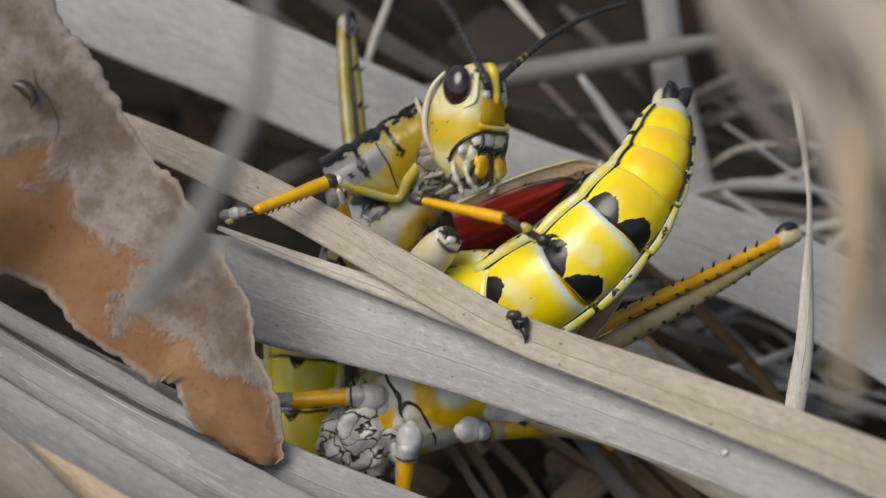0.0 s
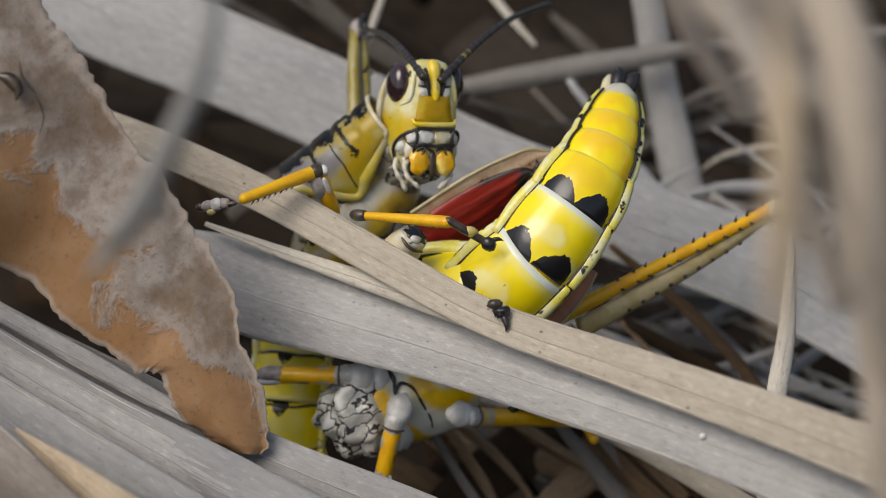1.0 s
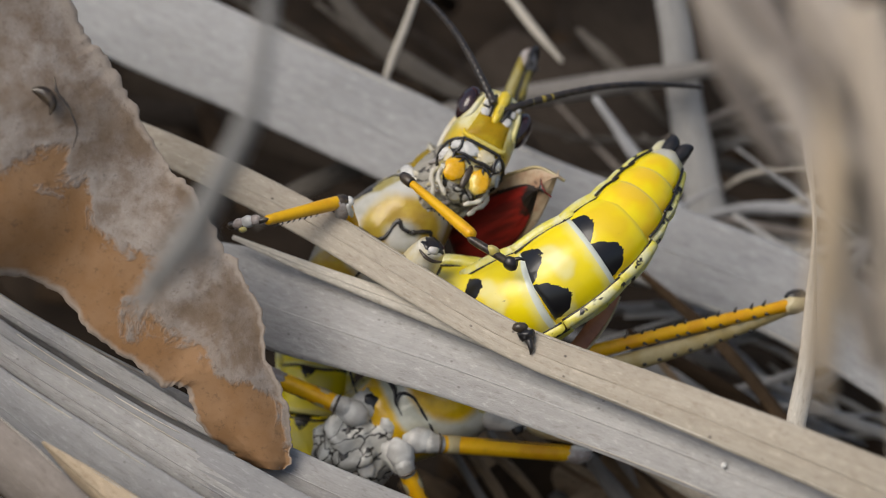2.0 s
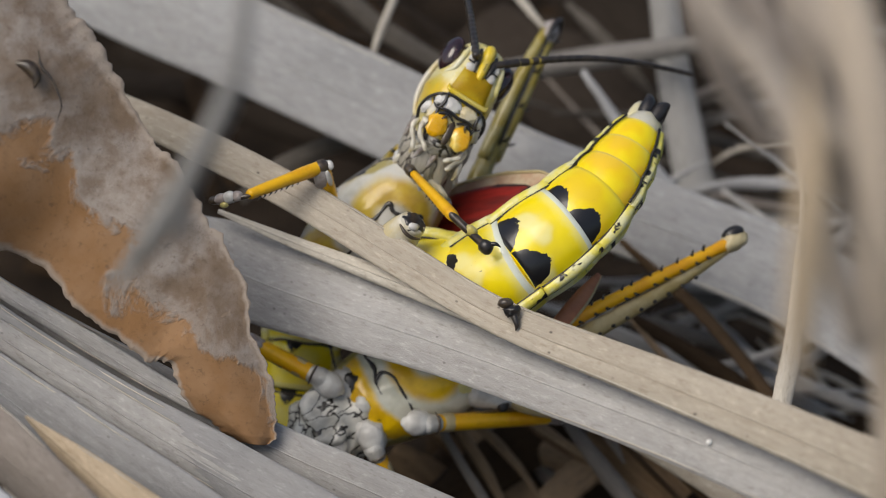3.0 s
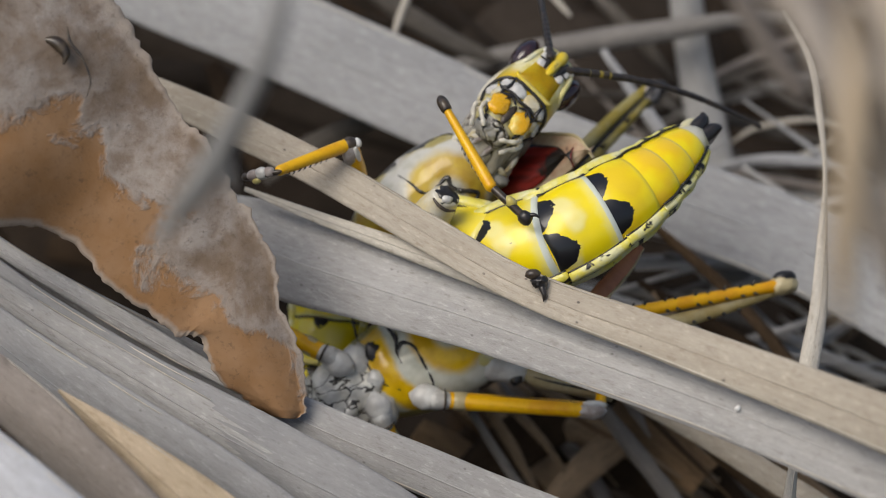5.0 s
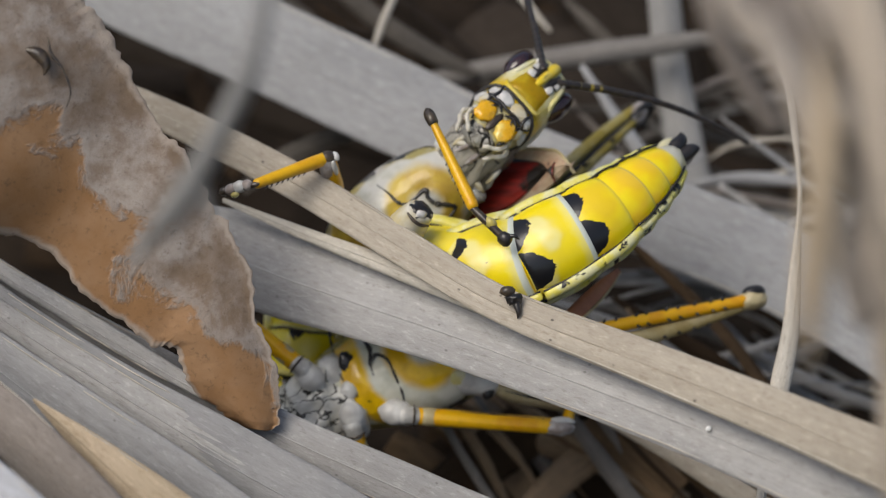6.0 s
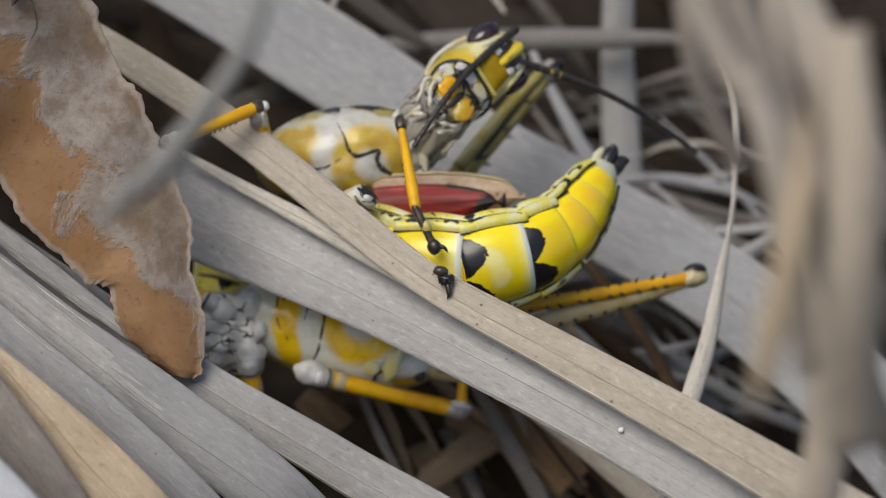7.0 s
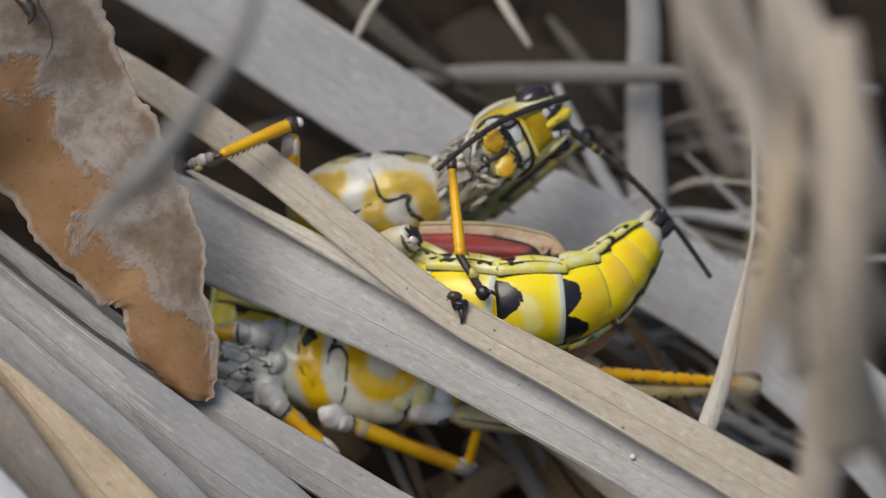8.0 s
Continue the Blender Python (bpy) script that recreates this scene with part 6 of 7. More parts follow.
# foreleg that reaches over the beige blade
LEG_A0 = [(0, -11.4, 4.7, -2), (0.2, -10.6, 4.3, -2), (0.5, -10.8, 5.1, -2), (0.8, -11.4, 5.4, -2), (1, -11.2, 5.4, -2), (1.2, -11.7, 5.3, -2), (2.5, -12.4, 5.2, -2), (2.7, -12.9, 4.6, -2), (3, -12.9, 5.7, -2), (3.5, -12.7, 6, -2), (4, -12.5, 5.9, -2), (4.2, -12.4, 6, -2), (4.5, -12.5, 5.9, -2), (6, -12.6, 5.8, -2), (6.2, -13.2, 6.1, -2), (6.5, -12.4, 5.8, -2), (6.8, -13.5, 5.4, -2), (7, -14.8, 6.2, -2), (7.2, -13, 4.8, -2), (7.5, -13.1, 5.7, -2), (7.8, -14, 5.2, -2), (8, -13.5, 5.3, -2)]
LEG_A1 = [(0, -12.9, 9.1, 2), (0.2, -12.2, 7.8, 2), (0.5, -12.8, 8.9, 2), (0.8, -13, 8.4, 2), (1, -12.8, 9.6, 2), (1.2, -13, 9.1, 2), (2.5, -13.2, 8.1, 2), (2.7, -13.5, 8.9, 2), (3, -13.8, 9.2, 2), (3.5, -13.4, 9.2, 2), (4, -13.4, 9.3, 2), (4.2, -13.4, 9.5, 2), (4.5, -13.5, 9.1, 2), (6, -13.6, 9, 2), (6.2, -13.4, 9.5, 2), (6.5, -13.1, 8.9, 2), (6.8, -16.6, 11.6, 2), (7, -16.1, 9.8, 2), (7.2, -14.6, 7.9, 2), (7.5, -14.4, 10.7, 2), (7.8, -14.3, 9.6, 2), (8, -14.3, 11, 2)]
LEG_A2 = [(0, -21.6, 5.7, 7), (0.2, -21.5, 5.8, 7), (0.5, -21.7, 6.1, 7), (1, -22, 6, 7), (1.2, -21.9, 6.1, 7), (2.5, -21.7, 5.8, 7), (3, -22.1, 5.7, 7), (3.5, -21.6, 6, 7), (4, -21.7, 5.9, 7), (4.5, -21.6, 5.8, 7), (6, -21.6, 5.7, 7), (6.2, -21.7, 5.8, 7), (6.5, -21.5, 5.6, 7), (6.8, -22.7, 6, 7), (7, -23.2, 5.5, 7), (7.2, -21.9, 5.5, 7), (7.5, -22.2, 5.7, 7), (7.8, -22.2, 6.4, 7), (8, -22, 5.9, 7)]
LEG_A3 = [(0, -25.1, 5.2, 6), (0.2, -24.9, 5.1, 6), (0.5, -24.9, 5.4, 6), (0.8, -24.6, 5.5, 6), (1, -25.7, 5.5, 6), (1.2, -25.3, 5.2, 6), (2.5, -25.2, 5.1, 6), (3, -25.6, 5.1, 6), (3.5, -25.1, 5.4, 6), (4, -24.3, 5.2, 6), (4.5, -24.3, 5.3, 6), (6, -24.6, 4.9, 6), (6.2, -24.3, 4.8, 6), (6.5, -24.1, 5, 6), (7, -26.1, 4.2, 6), (7.2, -24.4, 4.6, 6), (7.5, -25.6, 4.3, 6), (8, -25.3, 4.1, 6)]
thigh = leg_piece("fore_femur", upper, UPPER_AT, LEG_A0, LEG_A1, 5.2, 1.0, 1.1, ORANGE, "thick orange foreleg thigh")
part("knee_stripe", ball_bm((0.35, 0.3, 1.3), (-0.5, 0.95, 4.3), 0.2, 3, 2), WHITE, thigh, "white stripe beside the knee")
part("knee_side", ball_bm((0.9, 0.7, 1.7), (0.3, 0.6, 4.2), 0.15, 4, 3), KNEE, thigh, "brown-grey side of the knee")
knee = leg_piece("fore_knee", upper, UPPER_AT, LEG_A1, LEG_A2, 0.35, 1.05, 0.8, HORN, "dark foreleg knee")
part("knee_cap", ball_bm((0.6, 0.5, 0.45), (0.2, 0.55, -0.75), 0.2, 6, 2), WHITE, knee, "whitish cap of the knee")
shin = leg_piece("fore_tibia", upper, UPPER_AT, LEG_A1, LEG_A2, 9.6, 0.9, 0.72, ORANGE, "orange foreleg shin with fine black spines")
for k in range(8):
    part("spine", tube_bm([(0.6, 0.2, 3.4 + 0.72 * k + 0.15 * math.sin(k * 2.3), 0.13), (0.74, 0.24, 3.5 + 0.72 * k, 0.10), (0.92, 0.27, 3.75 + 0.74 * k, 0.03)], 6, 5), BLACK, shin)
foot = leg_piece("fore_foot", upper, UPPER_AT, LEG_A2, LEG_A3, 3.4, 0.42, 0.4, HORN, "dark jointed forefoot gripping a blade")
for z, r, mat in ((0.6, 0.60, KNEE), (1.5, 0.72, CLAY), (2.5, 0.66, KNEE), (3.4, 0.5, HORN)):
    part("foot_pad", ball_bm((r * 1.0, r * 0.75, r * 1.25), (-0.2, 0.15, z), 0.25, int(z * 10), 2), mat, foot, "greyish foot pad")
part("foot_joint", ball_bm((0.4, 0.35, 0.5), (0.5, 0.25, 2.2), 0.2, 8, 2), OLIVE, foot, "olive foot joint")

# foreleg that grips the abdomen
LEG_B0 = [(0, -3.6, 7, 4), (0.2, -9.3, 2.8, 8), (0.5, -8, 4.6, 6), (1, -8.3, 4.6, 6), (1.2, -6.4, 7.3, 4), (2.5, -5.9, 11, 1), (2.7, -6.9, 7.9, 1), (3, -4, 9, 1), (3.5, -3.1, 11.8, 1), (4, -5, 11.3, 1), (4.2, -3.1, 13, 1), (4.5, -3.4, 13.4, 1), (6, -2.1, 13.8, 1), (6.2, -4.1, 12.9, 1), (6.5, -3.3, 13.7, 1), (6.8, 1.2, 9, 1.6), (7, 0.3, 10.4, 2), (7.2, 0.1, 14.1, 2), (7.5, 0.4, 12.7, 2), (7.8, 1.1, 9.5, 2), (8, 4.3, 9.5, 2)]
LEG_B1 = [(0, 6.1, 4.6, 9), (0.2, 1.2, 1.8, 10), (0.5, 2.3, 3.8, 10), (0.8, 2.3, 3.1, 10), (1, 2.2, 3.4, 10), (1.2, 1.7, 3.4, 9), (2.5, 1.7, 3.9, 9), (2.7, 0.7, 1.8, 9), (3, 1.1, 3.6, 9), (3.5, 2.7, 3.1, 9), (4, 2, 3.8, 9), (4.2, 3, 2.9, 9), (4.5, 2.4, 3.8, 9), (6, 3, 3.3, 9), (6.2, 1.7, 2.8, 9), (6.5, 2.8, 4.1, 9), (6.8, 3.2, -0.8, 9), (7, 3.2, 0.8, 9), (7.2, 4.5, 3.2, 9), (7.5, 4.8, 3.2, 9), (7.8, 4.4, 0.9, 9), (8, 6.8, -1.2, 9)]
LEG_B2 = [(0, 10, 2.3, 9), (0.2, 5.5, -0.5, 9), (0.5, 6.7, 0.8, 9), (0.8, 6.3, 0.2, 9), (1, 6.8, 0.6, 9), (1.2, 5.6, 0.8, 9), (2.5, 5, 1.9, 9.5), (2.7, 5, -1, 9.5), (3, 4, 0.9, 9.5), (3.5, 5.9, 0.6, 9.5), (4, 5.3, 1, 9.5), (4.2, 5.8, 1.1, 9.5), (4.5, 5.1, 1.3, 9.5), (6, 5, 1.4, 9.5), (6.2, 4.6, -0.1, 9.5), (6.5, 5.1, 1.9, 9.5), (6.8, 7.2, -6, 9.5), (7, 5.9, -3.3, 9.5), (7.2, 6.3, 1.6, 9.5), (7.5, 8.2, -0.6, 9.5), (7.8, 7.1, -2.5, 9.5), (8, 9.9, -4.9, 9.5)]
LEG_B0 = reach(LEG_B1, LEG_B0, 12.2)
shin = leg_piece("fore_tibia", upper, UPPER_AT, LEG_B0, LEG_B1, 12.0, 0.52, 0.80, ORANGE, "orange foreleg shin across the belly", 0)
for k in range(7):
    part("spine", tube_bm([(-0.5, 0.15, 6.0 + 0.8 * k, 0.14), (-0.66, 0.2, 6.1 + 0.8 * k, 0.08), (-0.8, 0.25, 6.3 + 0.8 * k, 0.03)], 6, 5), BLACK, shin)
leg_piece("fore_hip", upper, UPPER_AT, reach(LEG_B1, LEG_B0, 15.0), LEG_B0, 2.6, 1.5, 1.1, OLIVE, "olive brown foreleg hip")
leg_piece("fore_knee", upper, UPPER_AT, LEG_B0, LEG_B1, 1.2, 0.78, 0.7, HORN, "grey-black foreleg knee")
foot = leg_piece("fore_foot", upper, UPPER_AT, LEG_B1, LEG_B2, 4.4, 0.55, 0.5, HORN, "dark jointed forefoot on the belly")
part("foot_pad", ball_bm((0.8, 0.7, 0.9), (0, 0.1, 4.7), 0.3, 3, 2), BLACK, foot, "black foot pad")
part("foot_joint", ball_bm((0.6, 0.5, 0.8), (0.2, 0.3, 2.3), 0.3, 4, 2), OLIVE, foot, "yellow foot joint")
part("claw", tube_bm([(0.4, 0, 4.7, 0.3), (1.0, 0.2, 5.3, 0.22), (1.1, 0, 5.9, 0.05)], 6, 8), BLACK, foot)

# hind hip with its dark empty socket
HIP0 = [(0, -1.9, 0.6, 3), (0.2, -3.7, -1.3, 2), (0.5, -3.5, 0.3, 3), (0.8, -4.3, 0.5, 3), (1, -3.9, 0.2, 3), (1.2, -4.3, 0.4, 3), (2.5, -4.8, 0.9, 3), (2.7, -5.5, -0.3, 3), (3, -5.4, 1.1, 3), (3.5, -4.8, 0.8, 3), (4, -4.7, 0.5, 3), (4.2, -4.3, 0.8, 3), (4.5, -4.3, 1, 3), (6, -4.7, 1.1, 3), (6.2, -5.2, 0.7, 3), (6.5, -3.9, 1, 3), (6.8, -3.6, -1, 3), (7, -4.3, -0.6, 3), (7.2, -2.7, 1.9, 3), (7.5, -2.2, 0.9, 3), (7.8, -2.5, -0.8, 3), (8, -1.1, -1.4, 3)]
HIP1 = [(0, 0.6, 3.3, 5.5), (0.2, -2.6, 0.5, 5.5), (0.5, -1.6, 2.1, 5.5), (0.8, -2.4, 2.5, 5.5), (1, -1.7, 2.3, 5.5), (1.2, -2.3, 2.9, 5.5), (2.5, -3.1, 3.1, 5.5), (2.7, -3.7, 1.5, 5.5), (3, -3.3, 3.1, 5.5), (3.5, -2.6, 3.1, 5.5), (4, -2.9, 2.8, 5.5), (4.2, -2.5, 3, 5.5), (4.5, -2.6, 3.1, 5.5), (6, -2.8, 3.3, 5.5), (6.2, -3.5, 2.3, 5.5), (6.5, -2.4, 3.3, 5.5), (6.8, -1.5, 1.2, 5.5), (7, -2, 2, 5.5), (7.2, -0.8, 4.4, 5.5), (7.5, -0.3, 4, 5.5), (7.8, -0.3, 1.5, 5.5), (8, 1.7, 0.6, 5.5)]


def make_hip():
    rows = limb_rows(UPPER_AT, HIP0, HIP1, (-0.5, 0.5, 1))
    hip = part("hind_hip", tube_bm([(0, 0, -2.4, 2.2), (0, 0, -0.5, 2.35), (0.1, 0, 1.4, 2.2), (0.1, 0, 2.8, 1.85), (0, 0, 3.5, 1.65), (0, 0, 3.7, 1.3)], 20, 26, 0.85), PALER, upper, "white tapering hind hip with a yellow tinge")
    set_pose(hip, rows)
    part("hip_socket", ball_bm((1.3, 1.45, 0.5), (0.1, -0.1, 3.55), 0.4, 2), BLACK, hip, "black hollow socket of a lost leg")
    part("socket_plug", ball_bm((0.5, 0.7, 0.4), (-0.75, 0.3, 3.85), 0.4, 5, 2), WHITE, hip, "white plug in the socket")
    part("hip_rim", tube_bm([(-1.7, -0.8, 3.2, 0.12), (-1.75, 0.3, 3.2, 0.2), (-1.3, 1.2, 3.3, 0.22), (-0.3, 1.65, 3.3, 0.14)], 7, 16), HORN, hip, "dark rim of the hip")


make_hip()

# foot that holds the blade's edge
KNOB = (7.3, -6.3, 15)
hold = part("mid_foot", ball_bm((0.9, 0.7, 0.75), (0, 0, 0), 0.4, 6), BLACK, upper, "black foot holding the blade's edge")
hold.matrix_basis = Matrix.Translation(mm(Vector(KNOB) - U0))
part("claw", tube_bm([(0.2, -0.5, 0.3, 0.4), (0.5, -1.4, 0.5, 0.3), (0.4, -2.1, 0.3, 0.06)], 6, 8), BLACK, hold)
part("foot_joint", ball_bm((0.9, 0.6, 0.8), (-0.7, 0.8, -0.3), 0.2, 8, 2), HORN, hold)

# raised hind leg behind the head
HIGH0 = [(0, -9.9, 10.8, -17), (0.2, -10.9, 12.5, -17), (0.5, -8.7, 13.7, -17), (1, -8.1, 14.7, -17), (1.2, -6.3, 11.3, -18), (2.5, 6.4, 9.7, -18), (3, 4.8, 8.8, -18), (3.5, 7.2, 9.6, -18), (4, 5.8, 8.4, -18), (4.5, 13.2, 8.4, -18), (6, 14.5, 7.3, -18), (6.2, 8.1, 8.1, -18), (6.5, 16.3, 10.3, -18), (7, 12.3, 9.9, -18), (7.2, 16.5, 9.3, -18), (7.5, 15.4, 12.1, -18), (8, 15.9, 10.7, -18)]
HIGH1 = [(0, -11.6, 28.3, -21), (0.2, -14.1, 29.6, -21), (0.5, -11, 30.1, -21), (0.8, -5, 31.4, -21), (1, -8.6, 27.9, -21), (1.2, -0.7, 27.8, -22), (2.5, 10.1, 25.9, -22), (2.7, 9.7, 27.3, -22), (3, 12.6, 26.7, -22), (3.5, 15.2, 21.7, -22), (4, 15.2, 24, -22), (4.2, 20.1, 18.6, -22), (4.5, 21, 16.8, -22), (6, 23.6, 16.1, -22), (6.2, 17.9, 20.5, -22), (6.5, 22.2, 19.2, -22), (7, 18.6, 20, -22), (7.2, 18.6, 16, -22), (7.5, 21.4, 23.3, -22), (8, 20.4, 15.7, -22)]
HIGH0 = pull(HIGH0, HIGH1, 17.5)
leg = leg_piece("hind_tibia", upper, UPPER_AT, HIGH0, HIGH1, 17.5, 1.0, 0.95, MOSS, "olive raised hind shin with black spines", 4, (1, 0, 0.3))
part("hind_femur", tube_bm([(0.8, -0.4, -12, 1.3), (0.9, -0.4, -5, 1.4), (0.8, -0.4, 1, 1.1)], 10, 14, 0.8), MOSS, leg, "olive root of the raised leg")
part("dark_stripe", tube_bm([(0.55, 0.2, 1.5, 0.35), (0.6, 0.2, 9, 0.4), (0.55, 0.2, 16, 0.4)], 8, 16), BLACK, leg, "black stripe along the shin")
part("ankle", ball_bm((1.25, 1.1, 1.8), (0, 0, 16.8), 0.15, 3, 3), KNEE, leg, "grey knee")
part("ankle_edge", tube_bm([(-1.2, 0.4, 15.4, 0.2), (-1.1, 0.6, 17.6, 0.35), (0, 0.7, 18.7, 0.4), (1.1, 0.6, 17.6, 0.35), (1.2, 0.4, 15.4, 0.2)], 7, 22), BLACK, leg, "black edge round the knee")
part("hind_femur", tube_bm([(1.6, -0.6, -1, 0.85), (1.6, -0.6, 5, 0.85), (1.3, -0.5, 12, 0.75), (0.6, -0.3, 17, 0.65)], 10, 20, 0.8), MOSS, leg, "olive hind thigh behind the shin")

# second animal, below the blade
LOWER_AT = (-6.2, -15.1, -10)
lower = thing("grasshopper", LOWER_AT, "grasshopper with yellow and white breast crouching under the dead blade", "grasshopper", "grasshoppers in the grass")
LOW_BREAST = [(0, -1.1, -14.8, -10), (0.2, -0, -14.9, -10), (0.5, 1.3, -13.8, -10), (1, 0.1, -13.8, -10), (1.2, -0.5, -13.4, -10), (2.5, -2.2, -14.3, -10), (3, -2.4, -14.7, -10), (3.5, -3.2, -14.8, -10), (4, -2.1, -14.6, -10), (4.5, -2.8, -14.4, -10), (6, -3.2, -14.7, -10), (6.2, -2.9, -14.9, -10), (6.5, -0.6, -15, -10), (7, -2.6, -15.3, -10), (7.2, -1.9, -15.5, -10), (7.5, -0.7, -15.6, -10), (8, -1.3, -16.5, -10)]
LOW_WAY = [(0, -0.9, -0.38, 0.1), (2.5, -0.9, -0.42, 0.1), (4.5, -0.9, -0.40, 0.1), (6.2, -0.93, -0.3, 0.1), (6.5, -0.96, -0.1, 0.1), (7, -0.97, 0.15, 0.1), (7.5, -0.98, 0.05, 0.1), (8, -0.98, 0.02, 0.1)]
LOW_OUT = [(0, -0.2, -0.4, 0.85), (1.2, -0.2, -0.3, 0.9), (2.5, 0, 0.05, 1), (6.5, 0, 0.1, 1), (8, 0, 0.1, 1)]
LOW_LINES = [[(-8.0, 8.4, 0.1), (-6.2, 8.8, 0.12), (-4.0, 9.1, 0.08), (-1.3, 9.2, 0.08), (1.2, 8.4, 0.06), (2.9, 6.6, 0.04)],
             [(-7.4, 5.8, 0.08), (-6.3, 5.2, 0.15), (-4.8, 5.4, 0.12), (-3.1, 5.1, 0.17), (-1.7, 5.6, 0.1), (0.2, 5.6, 0.03)],
             [(-1.7, 5.6, 0.12), (-2.3, 4.6, 0.16), (-1.4, 3.6, 0.13), (0.8, 3.3, 0.11), (3.1, 3.1, 0.1), (4.5, 3.3, 0.04)],
             [(3.0, -5.7, 0.05), (3.6, -4.5, 0.16), (4.8, -4.5, 0.12), (6.1, -3.5, 0.04)]]
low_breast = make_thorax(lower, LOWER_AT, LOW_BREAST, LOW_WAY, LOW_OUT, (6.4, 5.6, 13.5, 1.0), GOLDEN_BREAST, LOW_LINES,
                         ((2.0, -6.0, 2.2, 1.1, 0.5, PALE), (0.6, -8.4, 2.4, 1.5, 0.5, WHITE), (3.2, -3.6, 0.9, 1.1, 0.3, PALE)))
blot = breast_at(-2.6, 8.1, (6.4, 5.6, 13.5, 1.0), 0.0)
part("breast_blotch", ball_bm((1.1, 0.22, 0.8), tuple(blot), 0.6, 8, 3), BLACK, low_breast, "black blotch on the breast")
NECK = [(0, -9.9, -19.9, -7), (0.2, -7.1, -18.8, -7), (0.5, -7.8, -18, -7), (1, -8.7, -18, -7), (1.2, -9, -18.3, -7), (2.5, -12.6, -20.1, -7), (3, -12.7, -20.2, -7), (3.5, -13.7, -19.9, -7), (4, -12.9, -20.3, -7), (4.5, -14.2, -20.2, -7), (6, -14.6, -20, -7), (6.2, -13.9, -20.6, -7), (6.5, -12.8, -20.7, -7), (7, -16.8, -17, -7), (7.2, -12.7, -19.7, -7), (7.5, -14.3, -17.8, -7), (8, -16.3, -17.2, -7)]


def make_neck():
    rows = []
    for t in STEPS:
        a, b = Vector(between(NECK, t)), Vector(between(LOW_BREAST, t))
        rows.append((t, facing(a - Vector(LOWER_AT), a - b, between(LOW_OUT, t))))
    neck = part("throat", ball_bm((4.6, 3.8, 4.6), (0, 0, 0), 0.45, 17, 4), MAZE, lower, "wrinkled cream throat with fine black seams")
    set_pose(neck, rows)
    for k, (x, y, z, r) in enumerate(((-3.2, 2.4, -3.0, 2.2), (3.0, 2.6, -2.8, 2.4), (-0.4, 3.6, -3.6, 1.2), (2.6, 2.9, 1.2, 1.3))):
        part("throat_fold", ball_bm((r * 0.95, r * 0.45, r * 0.75), (x, y - 0.2, z), 0.28, 40 + k), WHITE, neck, "grey-white fold of the throat")


make_neck()

# its legs: hip, thigh and the far end, time by time
FORE0 = [(0, -10, -14.9, -4), (0.2, -8.9, -15.1, -4), (0.5, -8.6, -14.3, -4), (1, -9.8, -13.3, -4), (1.2, -10.2, -14.2, -4), (2.5, -13.8, -15.3, -4), (3, -13.9, -14.8, -4), (3.5, -15.8, -14.8, -4), (4, -14.3, -15.2, -4), (4.5, -15.4, -15.2, -4), (6, -16.1, -15.3, -4), (6.2, -16.1, -15.6, -4), (6.5, -12.7, -15.6, -4), (7, -18.1, -13.6, -4), (7.2, -14.6, -13.8, -4), (7.5, -15.3, -12.7, -4), (8, -16, -13.6, -4)]
FORE1 = [(0, -19.6, -15.5, -4), (0.2, -18.4, -13.7, -4), (0.5, -18.1, -13.8, -4), (1, -19.4, -13.1, -4), (1.2, -19.8, -14.1, -4), (2.5, -19.6, -11.5, -4), (3, -20.3, -11.6, -4), (3.5, -21.6, -12.9, -4), (4, -19.8, -12.6, -4), (4.5, -20.6, -12.9, -4), (6, -20.7, -11.7, -4), (6.2, -21, -13.1, -4), (6.5, -18.6, -11.1, -4), (7, -23.7, -11.7, -4), (7.2, -20.1, -10.7, -4), (7.5, -20.3, -10.1, -4), (8, -20.5, -14.3, -4)]
MID0 = [(0, -5, -20.5, -2), (0.2, -2.6, -20.5, -2), (0.5, -2.6, -19.6, -2), (1, -4.6, -18.1, -2), (1.2, -5, -18.7, -2), (2.5, -7.2, -21.9, -2), (3, -8, -22.3, -2), (3.5, -10.5, -21.5, -2), (4, -8.2, -21.6, -2), (4.5, -10.1, -21.9, -2), (6, -10.5, -21.2, -2), (6.2, -10.4, -21.5, -2), (6.5, -8.5, -22.8, -2), (7, -13.3, -19.5, -2), (7.2, -10.3, -21.6, -2), (7.5, -8.9, -19.2, -2), (8, -11.5, -21.1, -2)]
MID1 = [(0, -5.7, -27.7, -4), (0.2, -4.1, -28.1, -4), (0.5, -4.9, -27.1, -4), (1, -6.7, -26.5, -4), (1.2, -6.5, -26.5, -4), (2.5, -3.4, -26.9, -4), (3, -5.4, -28.3, -4), (3.5, -9.3, -27.7, -4), (4, -7, -27.6, -4), (4.5, -7.6, -27.8, -4), (6, -8.8, -27.9, -4), (6.2, -10.3, -27.8, -4), (6.5, -9.5, -28.2, -4), (7, -11.4, -25.4, -4), (7.2, -7.1, -25.2, -4), (7.5, -7.7, -27.6, -4), (8, -0.4, -29, -4)]
